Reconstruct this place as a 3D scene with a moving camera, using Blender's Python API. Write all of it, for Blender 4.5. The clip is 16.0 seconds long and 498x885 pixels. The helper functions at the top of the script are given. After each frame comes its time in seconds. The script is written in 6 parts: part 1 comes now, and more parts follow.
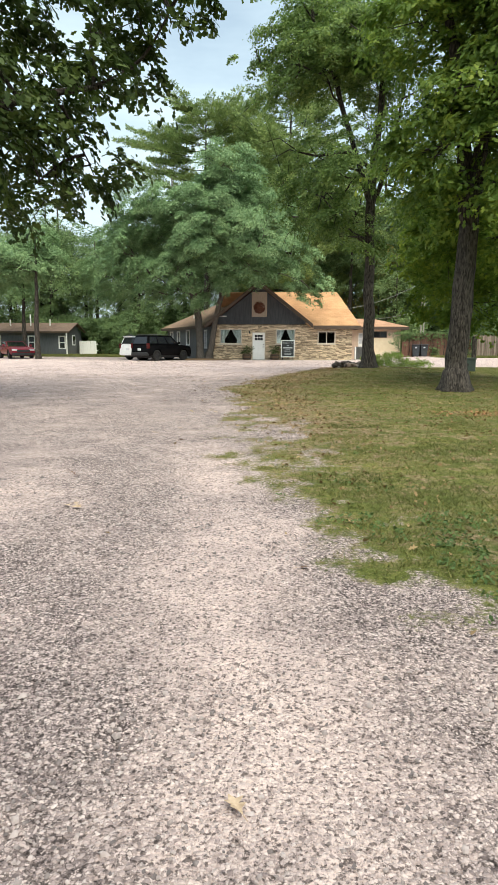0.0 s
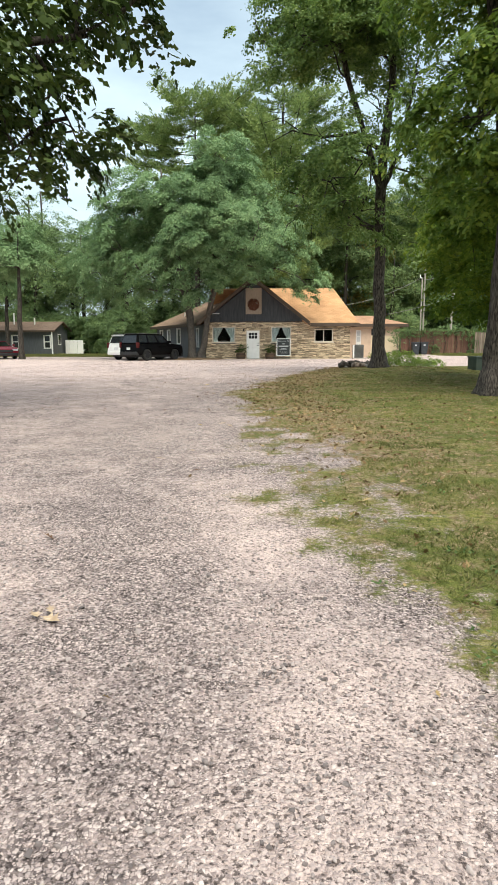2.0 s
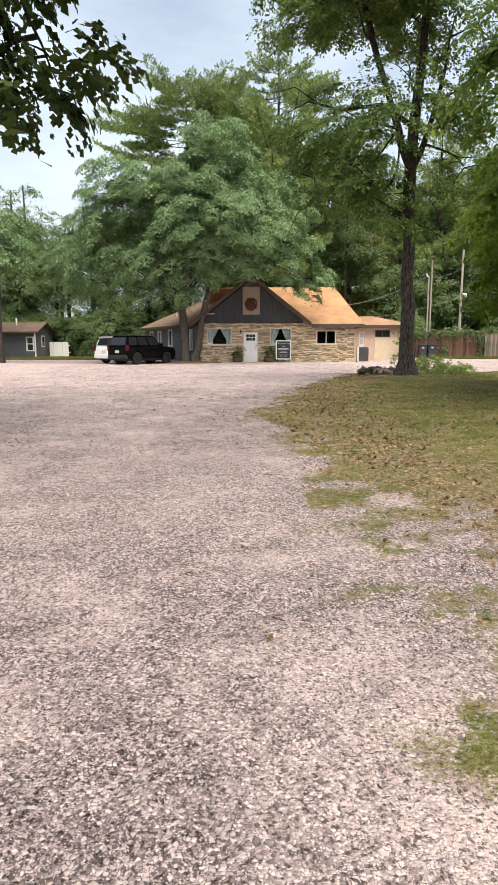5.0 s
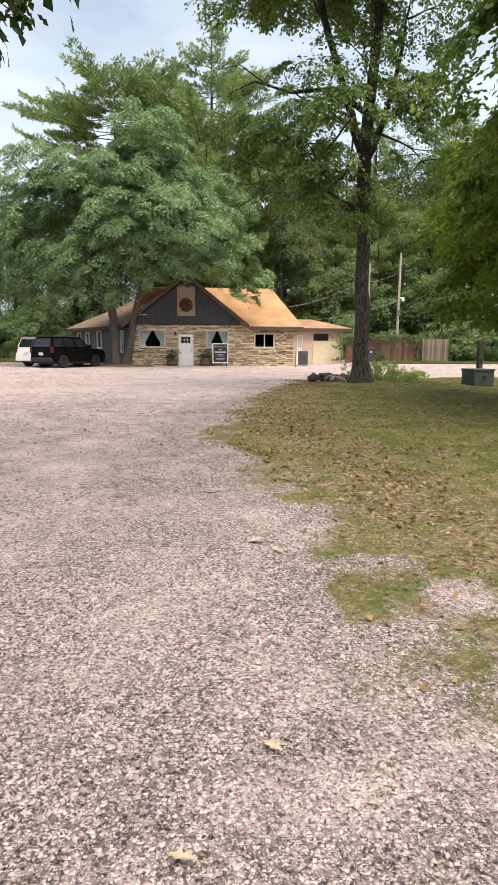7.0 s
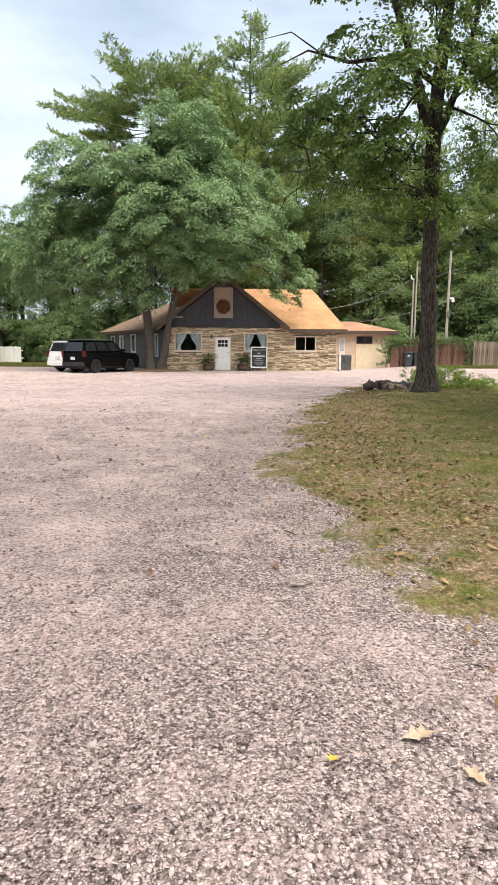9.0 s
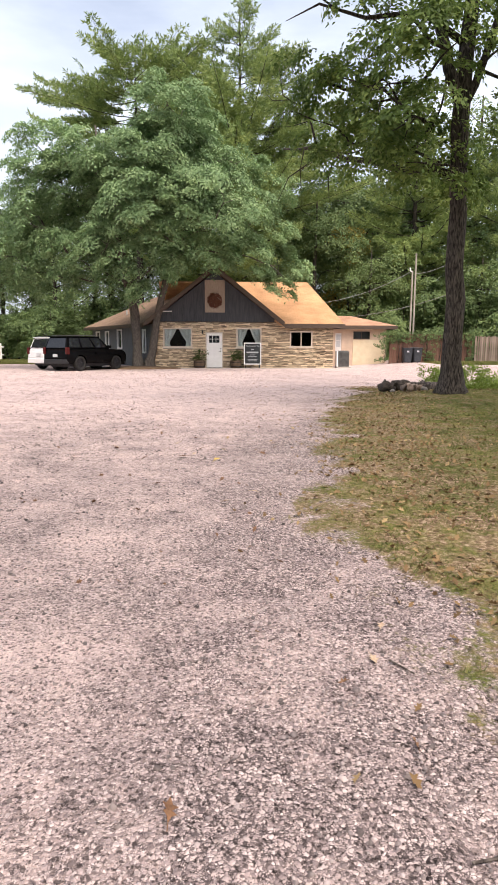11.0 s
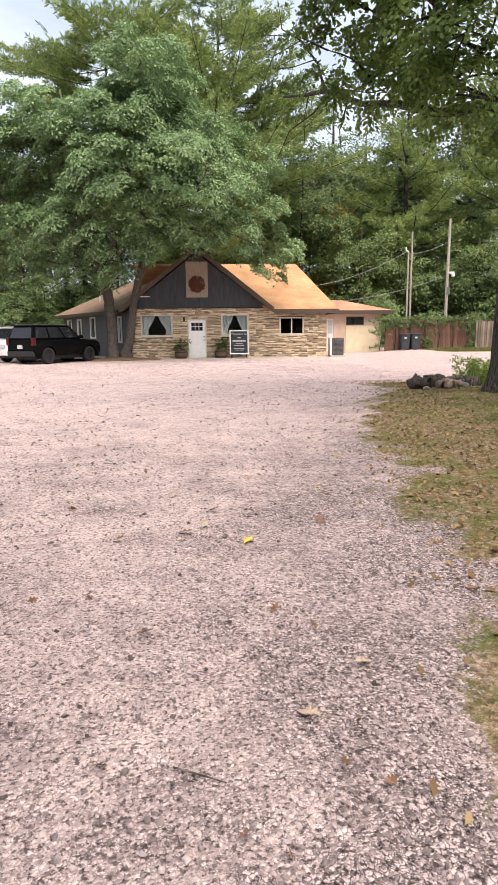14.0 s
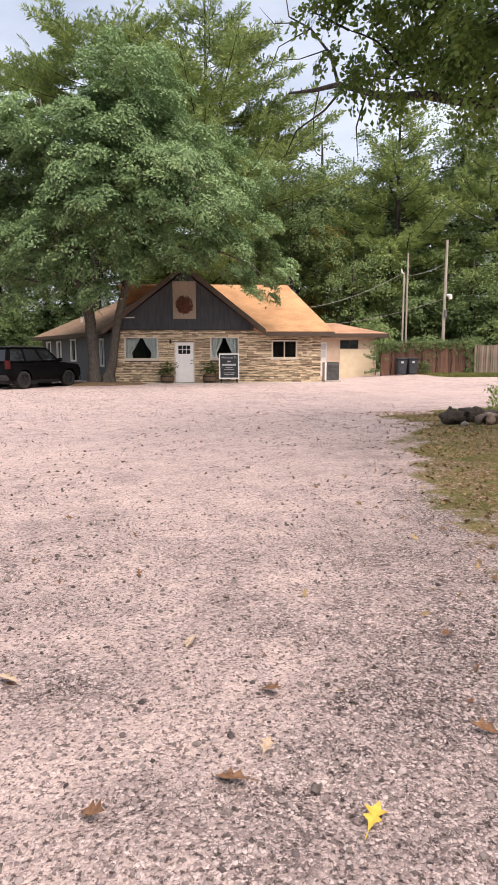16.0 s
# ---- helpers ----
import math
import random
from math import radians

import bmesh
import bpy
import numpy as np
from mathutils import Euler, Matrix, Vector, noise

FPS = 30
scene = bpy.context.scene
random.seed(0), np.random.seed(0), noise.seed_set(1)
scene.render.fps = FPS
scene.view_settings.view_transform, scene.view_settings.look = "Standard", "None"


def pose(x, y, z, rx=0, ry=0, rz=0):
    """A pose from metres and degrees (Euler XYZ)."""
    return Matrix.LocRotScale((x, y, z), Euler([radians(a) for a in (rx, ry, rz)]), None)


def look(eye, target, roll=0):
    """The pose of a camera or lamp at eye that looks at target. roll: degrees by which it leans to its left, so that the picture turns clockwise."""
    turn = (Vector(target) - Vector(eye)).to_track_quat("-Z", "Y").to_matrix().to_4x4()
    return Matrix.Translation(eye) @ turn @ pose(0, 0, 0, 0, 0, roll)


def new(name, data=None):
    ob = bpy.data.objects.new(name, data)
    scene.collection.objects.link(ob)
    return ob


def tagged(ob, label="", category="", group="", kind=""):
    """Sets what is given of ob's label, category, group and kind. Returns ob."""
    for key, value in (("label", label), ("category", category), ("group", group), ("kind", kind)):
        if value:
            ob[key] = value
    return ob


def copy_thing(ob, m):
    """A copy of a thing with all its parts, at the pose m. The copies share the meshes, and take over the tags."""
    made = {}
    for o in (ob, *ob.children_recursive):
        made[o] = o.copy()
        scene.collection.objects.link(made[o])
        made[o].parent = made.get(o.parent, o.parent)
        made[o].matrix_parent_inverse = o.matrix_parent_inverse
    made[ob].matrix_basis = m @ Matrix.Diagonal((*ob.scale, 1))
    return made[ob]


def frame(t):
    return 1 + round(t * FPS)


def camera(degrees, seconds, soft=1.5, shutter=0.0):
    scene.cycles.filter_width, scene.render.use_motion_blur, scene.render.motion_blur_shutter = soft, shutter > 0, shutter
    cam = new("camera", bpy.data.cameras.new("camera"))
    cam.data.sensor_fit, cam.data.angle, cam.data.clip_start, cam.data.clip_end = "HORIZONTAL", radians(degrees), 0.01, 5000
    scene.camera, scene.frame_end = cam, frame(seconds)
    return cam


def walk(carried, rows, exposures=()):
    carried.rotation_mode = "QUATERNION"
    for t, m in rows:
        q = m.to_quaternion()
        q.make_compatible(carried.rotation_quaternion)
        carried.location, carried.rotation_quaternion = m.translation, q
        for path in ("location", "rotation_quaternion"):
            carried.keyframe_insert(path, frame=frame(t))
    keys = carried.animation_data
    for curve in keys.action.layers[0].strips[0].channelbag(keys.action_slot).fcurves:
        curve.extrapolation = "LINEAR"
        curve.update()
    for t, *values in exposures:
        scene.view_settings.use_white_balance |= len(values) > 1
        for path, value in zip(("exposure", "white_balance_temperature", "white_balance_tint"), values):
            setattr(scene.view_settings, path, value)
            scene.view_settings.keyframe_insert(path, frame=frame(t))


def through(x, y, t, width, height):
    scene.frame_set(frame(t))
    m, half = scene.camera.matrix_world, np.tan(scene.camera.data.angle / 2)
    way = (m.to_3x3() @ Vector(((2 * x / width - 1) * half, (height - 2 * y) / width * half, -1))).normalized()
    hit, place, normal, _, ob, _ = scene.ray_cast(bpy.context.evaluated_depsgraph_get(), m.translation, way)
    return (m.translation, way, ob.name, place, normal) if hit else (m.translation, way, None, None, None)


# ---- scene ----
cam = camera(43.4, 16.0, soft=0.9)
PATH = [
    (0, (3.229, -48.377, 1.178), (3.087, -46.407, 0.868), 0.2),
    (0.5, (3.054, -47.895, 1.182), (2.925, -45.924, 0.871), 0.3),
    (1, (2.899, -47.407, 1.177), (2.793, -45.434, 0.869), 0.4),
    (1.5, (2.771, -46.917, 1.178), (2.67, -44.944, 0.867), 0.1),
    (2, (2.616, -46.44, 1.18), (2.511, -44.467, 0.865), -0.1),
    (2.5, (2.482, -45.929, 1.18), (2.36, -43.959, 0.86), -0.4),
    (3, (2.337, -45.439, 1.195), (2.191, -43.47, 0.878), -0.5),
    (5.5, (1.657, -42.944, 1.279), (1.655, -40.969, 0.968), 0.1),
    (6, (1.561, -42.477, 1.299), (1.635, -40.503, 0.985), 0.3),
    (6.5, (1.45, -41.998, 1.31), (1.573, -40.026, 0.999), 0.4),
    (7, (1.373, -41.48, 1.313), (1.528, -39.509, 1.009), 0.4),
    (7.5, (1.312, -40.955, 1.331), (1.466, -38.982, 1.047), 0.2),
    (8, (1.255, -40.425, 1.328), (1.381, -38.449, 1.047), 0.2),
    (8.5, (1.205, -39.907, 1.336), (1.304, -37.929, 1.052), 0.4),
    (9, (1.101, -39.392, 1.343), (1.152, -37.414, 1.048), 0.3),
    (11.5, (0.711, -37.0, 1.379), (0.813, -35.027, 1.067), -0.0),
    (12, (0.667, -36.507, 1.376), (0.776, -34.536, 1.056), -0.2),
    (12.5, (0.62, -35.991, 1.38), (0.746, -34.024, 1.042), -0.3),
    (13, (0.57, -35.493, 1.4), (0.704, -33.529, 1.05), -0.4),
    (13.5, (0.508, -34.958, 1.402), (0.659, -32.996, 1.047), -0.4),
    (14, (0.443, -34.43, 1.407), (0.601, -32.467, 1.058), -0.5),
    (14.5, (0.382, -33.886, 1.409), (0.553, -31.921, 1.079), -0.6),
    (15, (0.291, -33.355, 1.418), (0.469, -31.387, 1.11), -0.7),
    (15.5, (0.241, -32.839, 1.421), (0.438, -30.869, 1.134), -0.5),
    (16, (0.202, -32.31, 1.443), (0.418, -30.341, 1.164), -0.2),
]
EXPOSURES = [(0, 0.95, 6850, 1), (3, 0.93, 6850, 3), (5.5, 0.92, 7100, 12), (9, 1.03, 7050, 11), (12, 1.12, 7250, 21), (14, 1.13, 7150, 18), (16, 0.93, 7250, 20)]
walk(cam, [(t, look(eye, target, roll)) for t, eye, target, roll in PATH], EXPOSURES)

# ---- world and sun ----
SUN_UP, SUN_TURN = 68.0, 155.0
world = bpy.data.worlds.new("sky")
scene.world = world
world.use_nodes = True
wn, wl = world.node_tree.nodes, world.node_tree.links
wn.clear()
w_out = wn.new("ShaderNodeOutputWorld")
w_bg = wn.new("ShaderNodeBackground")
w_sky = wn.new("ShaderNodeTexSky")
w_sky.sky_type = "NISHITA"
w_sky.sun_disc = False
w_sky.sun_elevation = radians(SUN_UP)
w_sky.sun_rotation = radians(SUN_TURN)
w_sky.dust_density = 2.5
w_sky.air_density = 1.0
w_coord = wn.new("ShaderNodeTexCoord")
w_map = wn.new("ShaderNodeMapping")
w_map.inputs["Scale"].default_value = (1.0, 1.0, 3.2)
w_noise = wn.new("ShaderNodeTexNoise")
w_noise.inputs["Scale"].default_value = 1.6
w_noise.inputs["Detail"].default_value = 6.0
w_noise.inputs["Roughness"].default_value = 0.55
w_ramp = wn.new("ShaderNodeValToRGB")
w_ramp.color_ramp.elements[0].position, w_ramp.color_ramp.elements[0].color = 0.32, (0.2, 0.2, 0.2, 1)
w_ramp.color_ramp.elements[1].position, w_ramp.color_ramp.elements[1].color = 0.66, (0.92, 0.92, 0.92, 1)
w_mix = wn.new("ShaderNodeMixRGB")
w_mix.inputs[2].default_value = (5.0, 6.0, 7.1, 1)
w_bg.inputs["Strength"].default_value = 0.1
wl.new(w_coord.outputs["Generated"], w_map.inputs["Vector"])
wl.new(w_map.outputs["Vector"], w_noise.inputs["Vector"])
wl.new(w_noise.outputs["Fac"], w_ramp.inputs["Fac"])
wl.new(w_ramp.outputs["Color"], w_mix.inputs["Fac"])
wl.new(w_sky.outputs["Color"], w_mix.inputs[1])
wl.new(w_mix.outputs["Color"], w_bg.inputs["Color"])
wl.new(w_bg.outputs["Background"], w_out.inputs["Surface"])

sun = new("sun", bpy.data.lights.new("sun", "SUN"))
sun.data.energy = 2.75
sun.data.angle = radians(62)
sun.data.color = (1.0, 0.95, 0.88)
sun.rotation_euler = (radians(90 - SUN_UP), 0, radians(180 - SUN_TURN))


# ---- materials ----
def base_material(name, rough=0.8, metal=0.0, spec=0.3):
    m = bpy.data.materials.new(name)
    m.use_nodes = True
    b = m.node_tree.nodes["Principled BSDF"]
    b.inputs["Roughness"].default_value = rough
    b.inputs["Metallic"].default_value = metal
    b.inputs["Specular IOR Level"].default_value = spec
    return m, m.node_tree.nodes, m.node_tree.links, b


def rgba(c):
    return (c[0], c[1], c[2], 1.0)


def mottled(name, c1, c2, scale=6.0, rough=0.8, metal=0.0, spec=0.3, bump=0.0, fine=60.0, stretch=(1, 1, 1), per_object=0.0, per_island=0.0):
    """Two colours mixed by noise at two scales, with fine relief."""
    m, n, l, b = base_material(name, rough, metal, spec)
    tc = n.new("ShaderNodeTexCoord")
    mp = n.new("ShaderNodeMapping")
    mp.inputs["Scale"].default_value = stretch
    l.new(tc.outputs["Object"], mp.inputs["Vector"])
    a = n.new("ShaderNodeTexNoise")
    a.inputs["Scale"].default_value, a.inputs["Detail"].default_value = scale, 5.0
    f = n.new("ShaderNodeTexNoise")
    f.inputs["Scale"].default_value, f.inputs["Detail"].default_value = fine, 3.0
    for t in (a, f):
        l.new(mp.outputs["Vector"], t.inputs["Vector"])
    add = n.new("ShaderNodeMath")
    add.operation = "MULTIPLY_ADD"
    add.inputs[1].default_value = 0.45
    l.new(f.outputs["Fac"], add.inputs[0])
    l.new(a.outputs["Fac"], add.inputs[2])
    value = add.outputs[0]
    if per_object or per_island:
        source = n.new("ShaderNodeObjectInfo").outputs["Random"] if per_object else n.new("ShaderNodeNewGeometry").outputs["Random Per Island"]
        more = n.new("ShaderNodeMath")
        more.operation = "MULTIPLY_ADD"
        more.inputs[1].default_value = per_object or per_island
        l.new(source, more.inputs[0])
        l.new(value, more.inputs[2])
        off = n.new("ShaderNodeMath")
        off.operation = "SUBTRACT"
        off.inputs[1].default_value = (per_object or per_island) / 2
        l.new(more.outputs[0], off.inputs[0])
        value = off.outputs[0]
    r = n.new("ShaderNodeValToRGB")
    r.color_ramp.elements[0].position, r.color_ramp.elements[0].color = 0.45, rgba(c1)
    r.color_ramp.elements[1].position, r.color_ramp.elements[1].color = 0.98, rgba(c2)
    l.new(value, r.inputs["Fac"])
    l.new(r.outputs["Color"], b.inputs["Base Color"])
    if bump:
        k = n.new("ShaderNodeBump")
        k.inputs["Strength"].default_value, k.inputs["Distance"].default_value = bump, 0.02
        l.new(add.outputs[0], k.inputs["Height"])
        l.new(k.outputs["Normal"], b.inputs["Normal"])
    return m


def leaf_material(name, dark, mid, light, through=0.3, rough=0.55, accent=None):
    """Foliage: each leaf takes its own tone; part of the light passes through."""
    m, n, l, b = base_material(name, rough, 0.0, 0.25)
    g = n.new("ShaderNodeNewGeometry")
    tc = n.new("ShaderNodeTexCoord")
    big = n.new("ShaderNodeTexNoise")
    big.inputs["Scale"].default_value, big.inputs["Detail"].default_value = 0.9, 3.0
    l.new(tc.outputs["Object"], big.inputs["Vector"])
    mix = n.new("ShaderNodeMath")
    mix.operation = "MULTIPLY_ADD"
    mix.inputs[1].default_value = 0.30
    l.new(g.outputs["Random Per Island"], mix.inputs[0])
    half = n.new("ShaderNodeMath")
    half.operation = "MULTIPLY"
    half.inputs[1].default_value = 0.66
    l.new(big.outputs["Fac"], half.inputs[0])
    l.new(half.outputs[0], mix.inputs[2])
    r = n.new("ShaderNodeValToRGB")
    e = r.color_ramp.elements
    e[0].position, e[0].color = 0.12, rgba(dark)
    e[1].position, e[1].color = 0.82, rgba(light)
    x = e.new(0.48)
    x.color = rgba(mid)
    if accent:
        y = e.new(0.94)
        y.color = rgba(accent)
    l.new(mix.outputs[0], r.inputs["Fac"])
    l.new(r.outputs["Color"], b.inputs["Base Color"])
    t = n.new("ShaderNodeBsdfTranslucent")
    l.new(r.outputs["Color"], t.inputs["Color"])
    s = n.new("ShaderNodeMixShader")
    s.inputs["Fac"].default_value = through
    out = n["Material Output"]
    l.new(b.outputs["BSDF"], s.inputs[1])
    l.new(t.outputs["BSDF"], s.inputs[2])
    l.new(s.outputs["Shader"], out.inputs["Surface"])
    return m


def bark_material(name, c1, c2):
    m, n, l, b = base_material(name, 0.9, 0.0, 0.15)
    tc = n.new("ShaderNodeTexCoord")
    mp = n.new("ShaderNodeMapping")
    mp.inputs["Scale"].default_value = (15, 15, 3.0)
    l.new(tc.outputs["Object"], mp.inputs["Vector"])
    v = n.new("ShaderNodeTexNoise")
    v.inputs["Scale"].default_value, v.inputs["Detail"].default_value, v.inputs["Distortion"].default_value = 2.2, 8.0, 0.6
    l.new(mp.outputs["Vector"], v.inputs["Vector"])
    r = n.new("ShaderNodeValToRGB")
    r.color_ramp.elements[0].position, r.color_ramp.elements[0].color = 0.38, rgba(c1)
    r.color_ramp.elements[1].position, r.color_ramp.elements[1].color = 0.66, rgba(c2)
    l.new(v.outputs["Fac"], r.inputs["Fac"])
    l.new(r.outputs["Color"], b.inputs["Base Color"])
    k = n.new("ShaderNodeBump")
    k.inputs["Strength"].default_value, k.inputs["Distance"].default_value = 1.0, 0.04
    l.new(v.outputs["Fac"], k.inputs["Height"])
    l.new(k.outputs["Normal"], b.inputs["Normal"])
    return m


def ground_material():
    """Crushed pink-grey gravel with pale dusty wheel tracks, and thin lawn where the mesh's lawn value is high."""
    m, n, l, b = base_material("gravel_and_lawn", 0.95, 0.0, 0.12)
    tc = n.new("ShaderNodeTexCoord")
    pos = tc.outputs["Object"]

    def noise_at(scale, detail=4.0, rough=0.55):
        t = n.new("ShaderNodeTexNoise")
        t.inputs["Scale"].default_value, t.inputs["Detail"].default_value, t.inputs["Roughness"].default_value = scale, detail, rough
        l.new(pos, t.inputs["Vector"])
        return t.outputs["Fac"]

    def ramp(fac, stops):
        r = n.new("ShaderNodeValToRGB")
        e = r.color_ramp.elements
        e[0].position, e[0].color = stops[0][0], rgba(stops[0][1])
        e[1].position, e[1].color = stops[-1][0], rgba(stops[-1][1])
        for p, c in stops[1:-1]:
            e.new(p).color = rgba(c)
        l.new(fac, r.inputs["Fac"])
        return r.outputs["Color"]

    def mix(fac, a, c, how="MIX"):
        x = n.new("ShaderNodeMixRGB")
        x.blend_type = how
        if isinstance(fac, float):
            x.inputs[0].default_value = fac
        else:
            l.new(fac, x.inputs[0])
        l.new(a, x.inputs[1])
        l.new(c, x.inputs[2])
        return x.outputs[0]

    def maths(op, a, c):
        x = n.new("ShaderNodeMath")
        x.operation = op
        for k, v in enumerate((a, c)):
            if isinstance(v, (int, float)):
                x.inputs[k].default_value = v
            else:
                l.new(v, x.inputs[k])
        return x.outputs[0]

    warp = n.new("ShaderNodeTexNoise")
    warp.inputs["Scale"].default_value, warp.inputs["Detail"].default_value = 55.0, 3.0
    l.new(pos, warp.inputs["Vector"])
    shift = n.new("ShaderNodeVectorMath")
    shift.operation = "MULTIPLY_ADD"
    shift.inputs[1].default_value = (0.016, 0.016, 0.016)
    l.new(warp.outputs["Color"], shift.inputs[0])
    l.new(pos, shift.inputs[2])

    def pebbles(scale, lo, hi, kept):
        """Random tone of each angular stone, and a mask that leaves dark gaps between them and some stones out."""
        v = n.new("ShaderNodeTexVoronoi")
        e = n.new("ShaderNodeTexVoronoi")
        e.feature = "DISTANCE_TO_EDGE"
        for q in (v, e):
            q.inputs["Scale"].default_value = scale
            l.new(shift.outputs[0], q.inputs["Vector"])
        c = n.new("ShaderNodeSeparateColor")
        l.new(v.outputs["Color"], c.inputs[0])
        k = n.new("ShaderNodeMapRange")
        k.inputs[1].default_value, k.inputs[2].default_value = lo, hi
        l.new(e.outputs["Distance"], k.inputs[0])
        return c.outputs["Red"], maths("MULTIPLY", k.outputs[0], maths("LESS_THAN", c.outputs["Green"], kept)), v.outputs["Distance"]

    att = n.new("ShaderNodeAttribute")
    att.attribute_name = "lawn"
    asep = n.new("ShaderNodeSeparateColor")
    l.new(att.outputs["Color"], asep.inputs[0])
    lawn_raw, packed, litter = asep.outputs["Red"], asep.outputs["Green"], asep.outputs["Blue"]
    worn = maths("ADD", maths("MULTIPLY", noise_at(1.3, 7.0, 0.62), 1.5), maths("SUBTRACT", packed, 1.0))
    worn = maths("ADD", worn, maths("MULTIPLY", maths("SUBTRACT", noise_at(14.0, 4.0, 0.7), 0.5), 0.8))
    worn_c = n.new("ShaderNodeMapRange")
    worn_c.inputs[1].default_value, worn_c.inputs[2].default_value = 0.05, 0.6
    l.new(worn, worn_c.inputs[0])
    dust = ramp(noise_at(9.0, 8.0, 0.72), [(0.3, (0.60, 0.478, 0.445)), (0.7, (0.87, 0.715, 0.67))])
    # shadow between loose stones, painted as a dark tone in the gaps
    dark = ramp(noise_at(30.0, 4.0, 0.7), [(0.3, (0.05, 0.041, 0.041)), (0.7, (0.21, 0.173, 0.168))])
    matrix = mix(worn_c.outputs[0], dark, dust)
    STOPS = [(0.0, (0.16, 0.132, 0.134)), (0.3, (0.42, 0.348, 0.34)), (0.65, (0.64, 0.535, 0.512)), (1.0, (0.78, 0.675, 0.65))]
    tone_b, mask_b, dist_b = pebbles(118.0, 0.03, 0.16, 0.8)
    tone_a, mask_a, dist_a = pebbles(66.0, 0.03, 0.14, 0.6)
    gravel = mix(mask_b, matrix, ramp(tone_b, STOPS))
    gravel = mix(mask_a, gravel, ramp(tone_a, STOPS))
    softer = mix(0.3, gravel, dust)
    gravel = mix(worn_c.outputs[0], gravel, softer)
    relief = maths("SUBTRACT", 1.0, maths("MULTIPLY", maths("MINIMUM", dist_a, maths("ADD", dist_b, 0.12)), 1.4))
    tint = ramp(noise_at(0.35, 3.0), [(0.3, (0.86, 0.84, 0.85)), (0.7, (1.0, 0.97, 0.96))])
    gravel = mix(1.0, gravel, tint, "MULTIPLY")
    pits = ramp(noise_at(58.0, 3.0, 0.6), [(0.39, (0.16, 0.155, 0.155)), (0.45, (1.0, 1.0, 1.0))])
    gravel = mix(0.8, gravel, pits, "MULTIPLY")
    flecks = ramp(noise_at(19.0, 4.0, 0.65), [(0.33, (0.34, 0.33, 0.33)), (0.40, (1.0, 1.0, 1.0))])
    gravel = mix(0.75, gravel, flecks, "MULTIPLY")
    clumps = ramp(noise_at(3.4, 9.0, 0.78), [(0.36, (0.72, 0.71, 0.72)), (0.5, (0.97, 0.96, 0.96)), (0.64, (1.1, 1.08, 1.07))])
    gravel = mix(0.85, gravel, clumps, "MULTIPLY")
    grass = ramp(noise_at(11.0, 13.0, 0.92), [(0.37, (0.025, 0.036, 0.01)), (0.5, (0.135, 0.158, 0.042)), (0.64, (0.34, 0.315, 0.12))])
    broad = ramp(noise_at(0.8, 5.0, 0.6), [(0.38, (0.62, 0.68, 0.6)), (0.62, (1.15, 1.05, 0.98))])
    grass = mix(1.0, grass, broad, "MULTIPLY")
    soil = ramp(noise_at(24.0, 10.0, 0.8), [(0.36, (0.06, 0.042, 0.026)), (0.5, (0.22, 0.15, 0.092)), (0.62, (0.54, 0.41, 0.30))])
    bare = n.new("ShaderNodeMapRange")
    bare.inputs[1].default_value, bare.inputs[2].default_value = 0.46, 0.64
    l.new(maths("ADD", noise_at(3.2, 10.0, 0.8), maths("MULTIPLY", litter, 0.09)), bare.inputs[0])
    lawn_c = mix(bare.outputs[0], grass, soil)
    edge = maths("ADD", lawn_raw, maths("MULTIPLY", maths("SUBTRACT", noise_at(26.0, 6.0, 0.75), 0.5), 1.3))
    edge_c = n.new("ShaderNodeMapRange")
    edge_c.inputs[1].default_value, edge_c.inputs[2].default_value = 0.38, 0.64
    l.new(edge, edge_c.inputs[0])
    l.new(mix(edge_c.outputs[0], gravel, lawn_c), b.inputs["Base Color"])
    k = n.new("ShaderNodeBump")
    k.inputs["Strength"].default_value, k.inputs["Distance"].default_value = 0.9, 0.013
    l.new(relief, k.inputs["Height"])
    l.new(k.outputs["Normal"], b.inputs["Normal"])
    return m


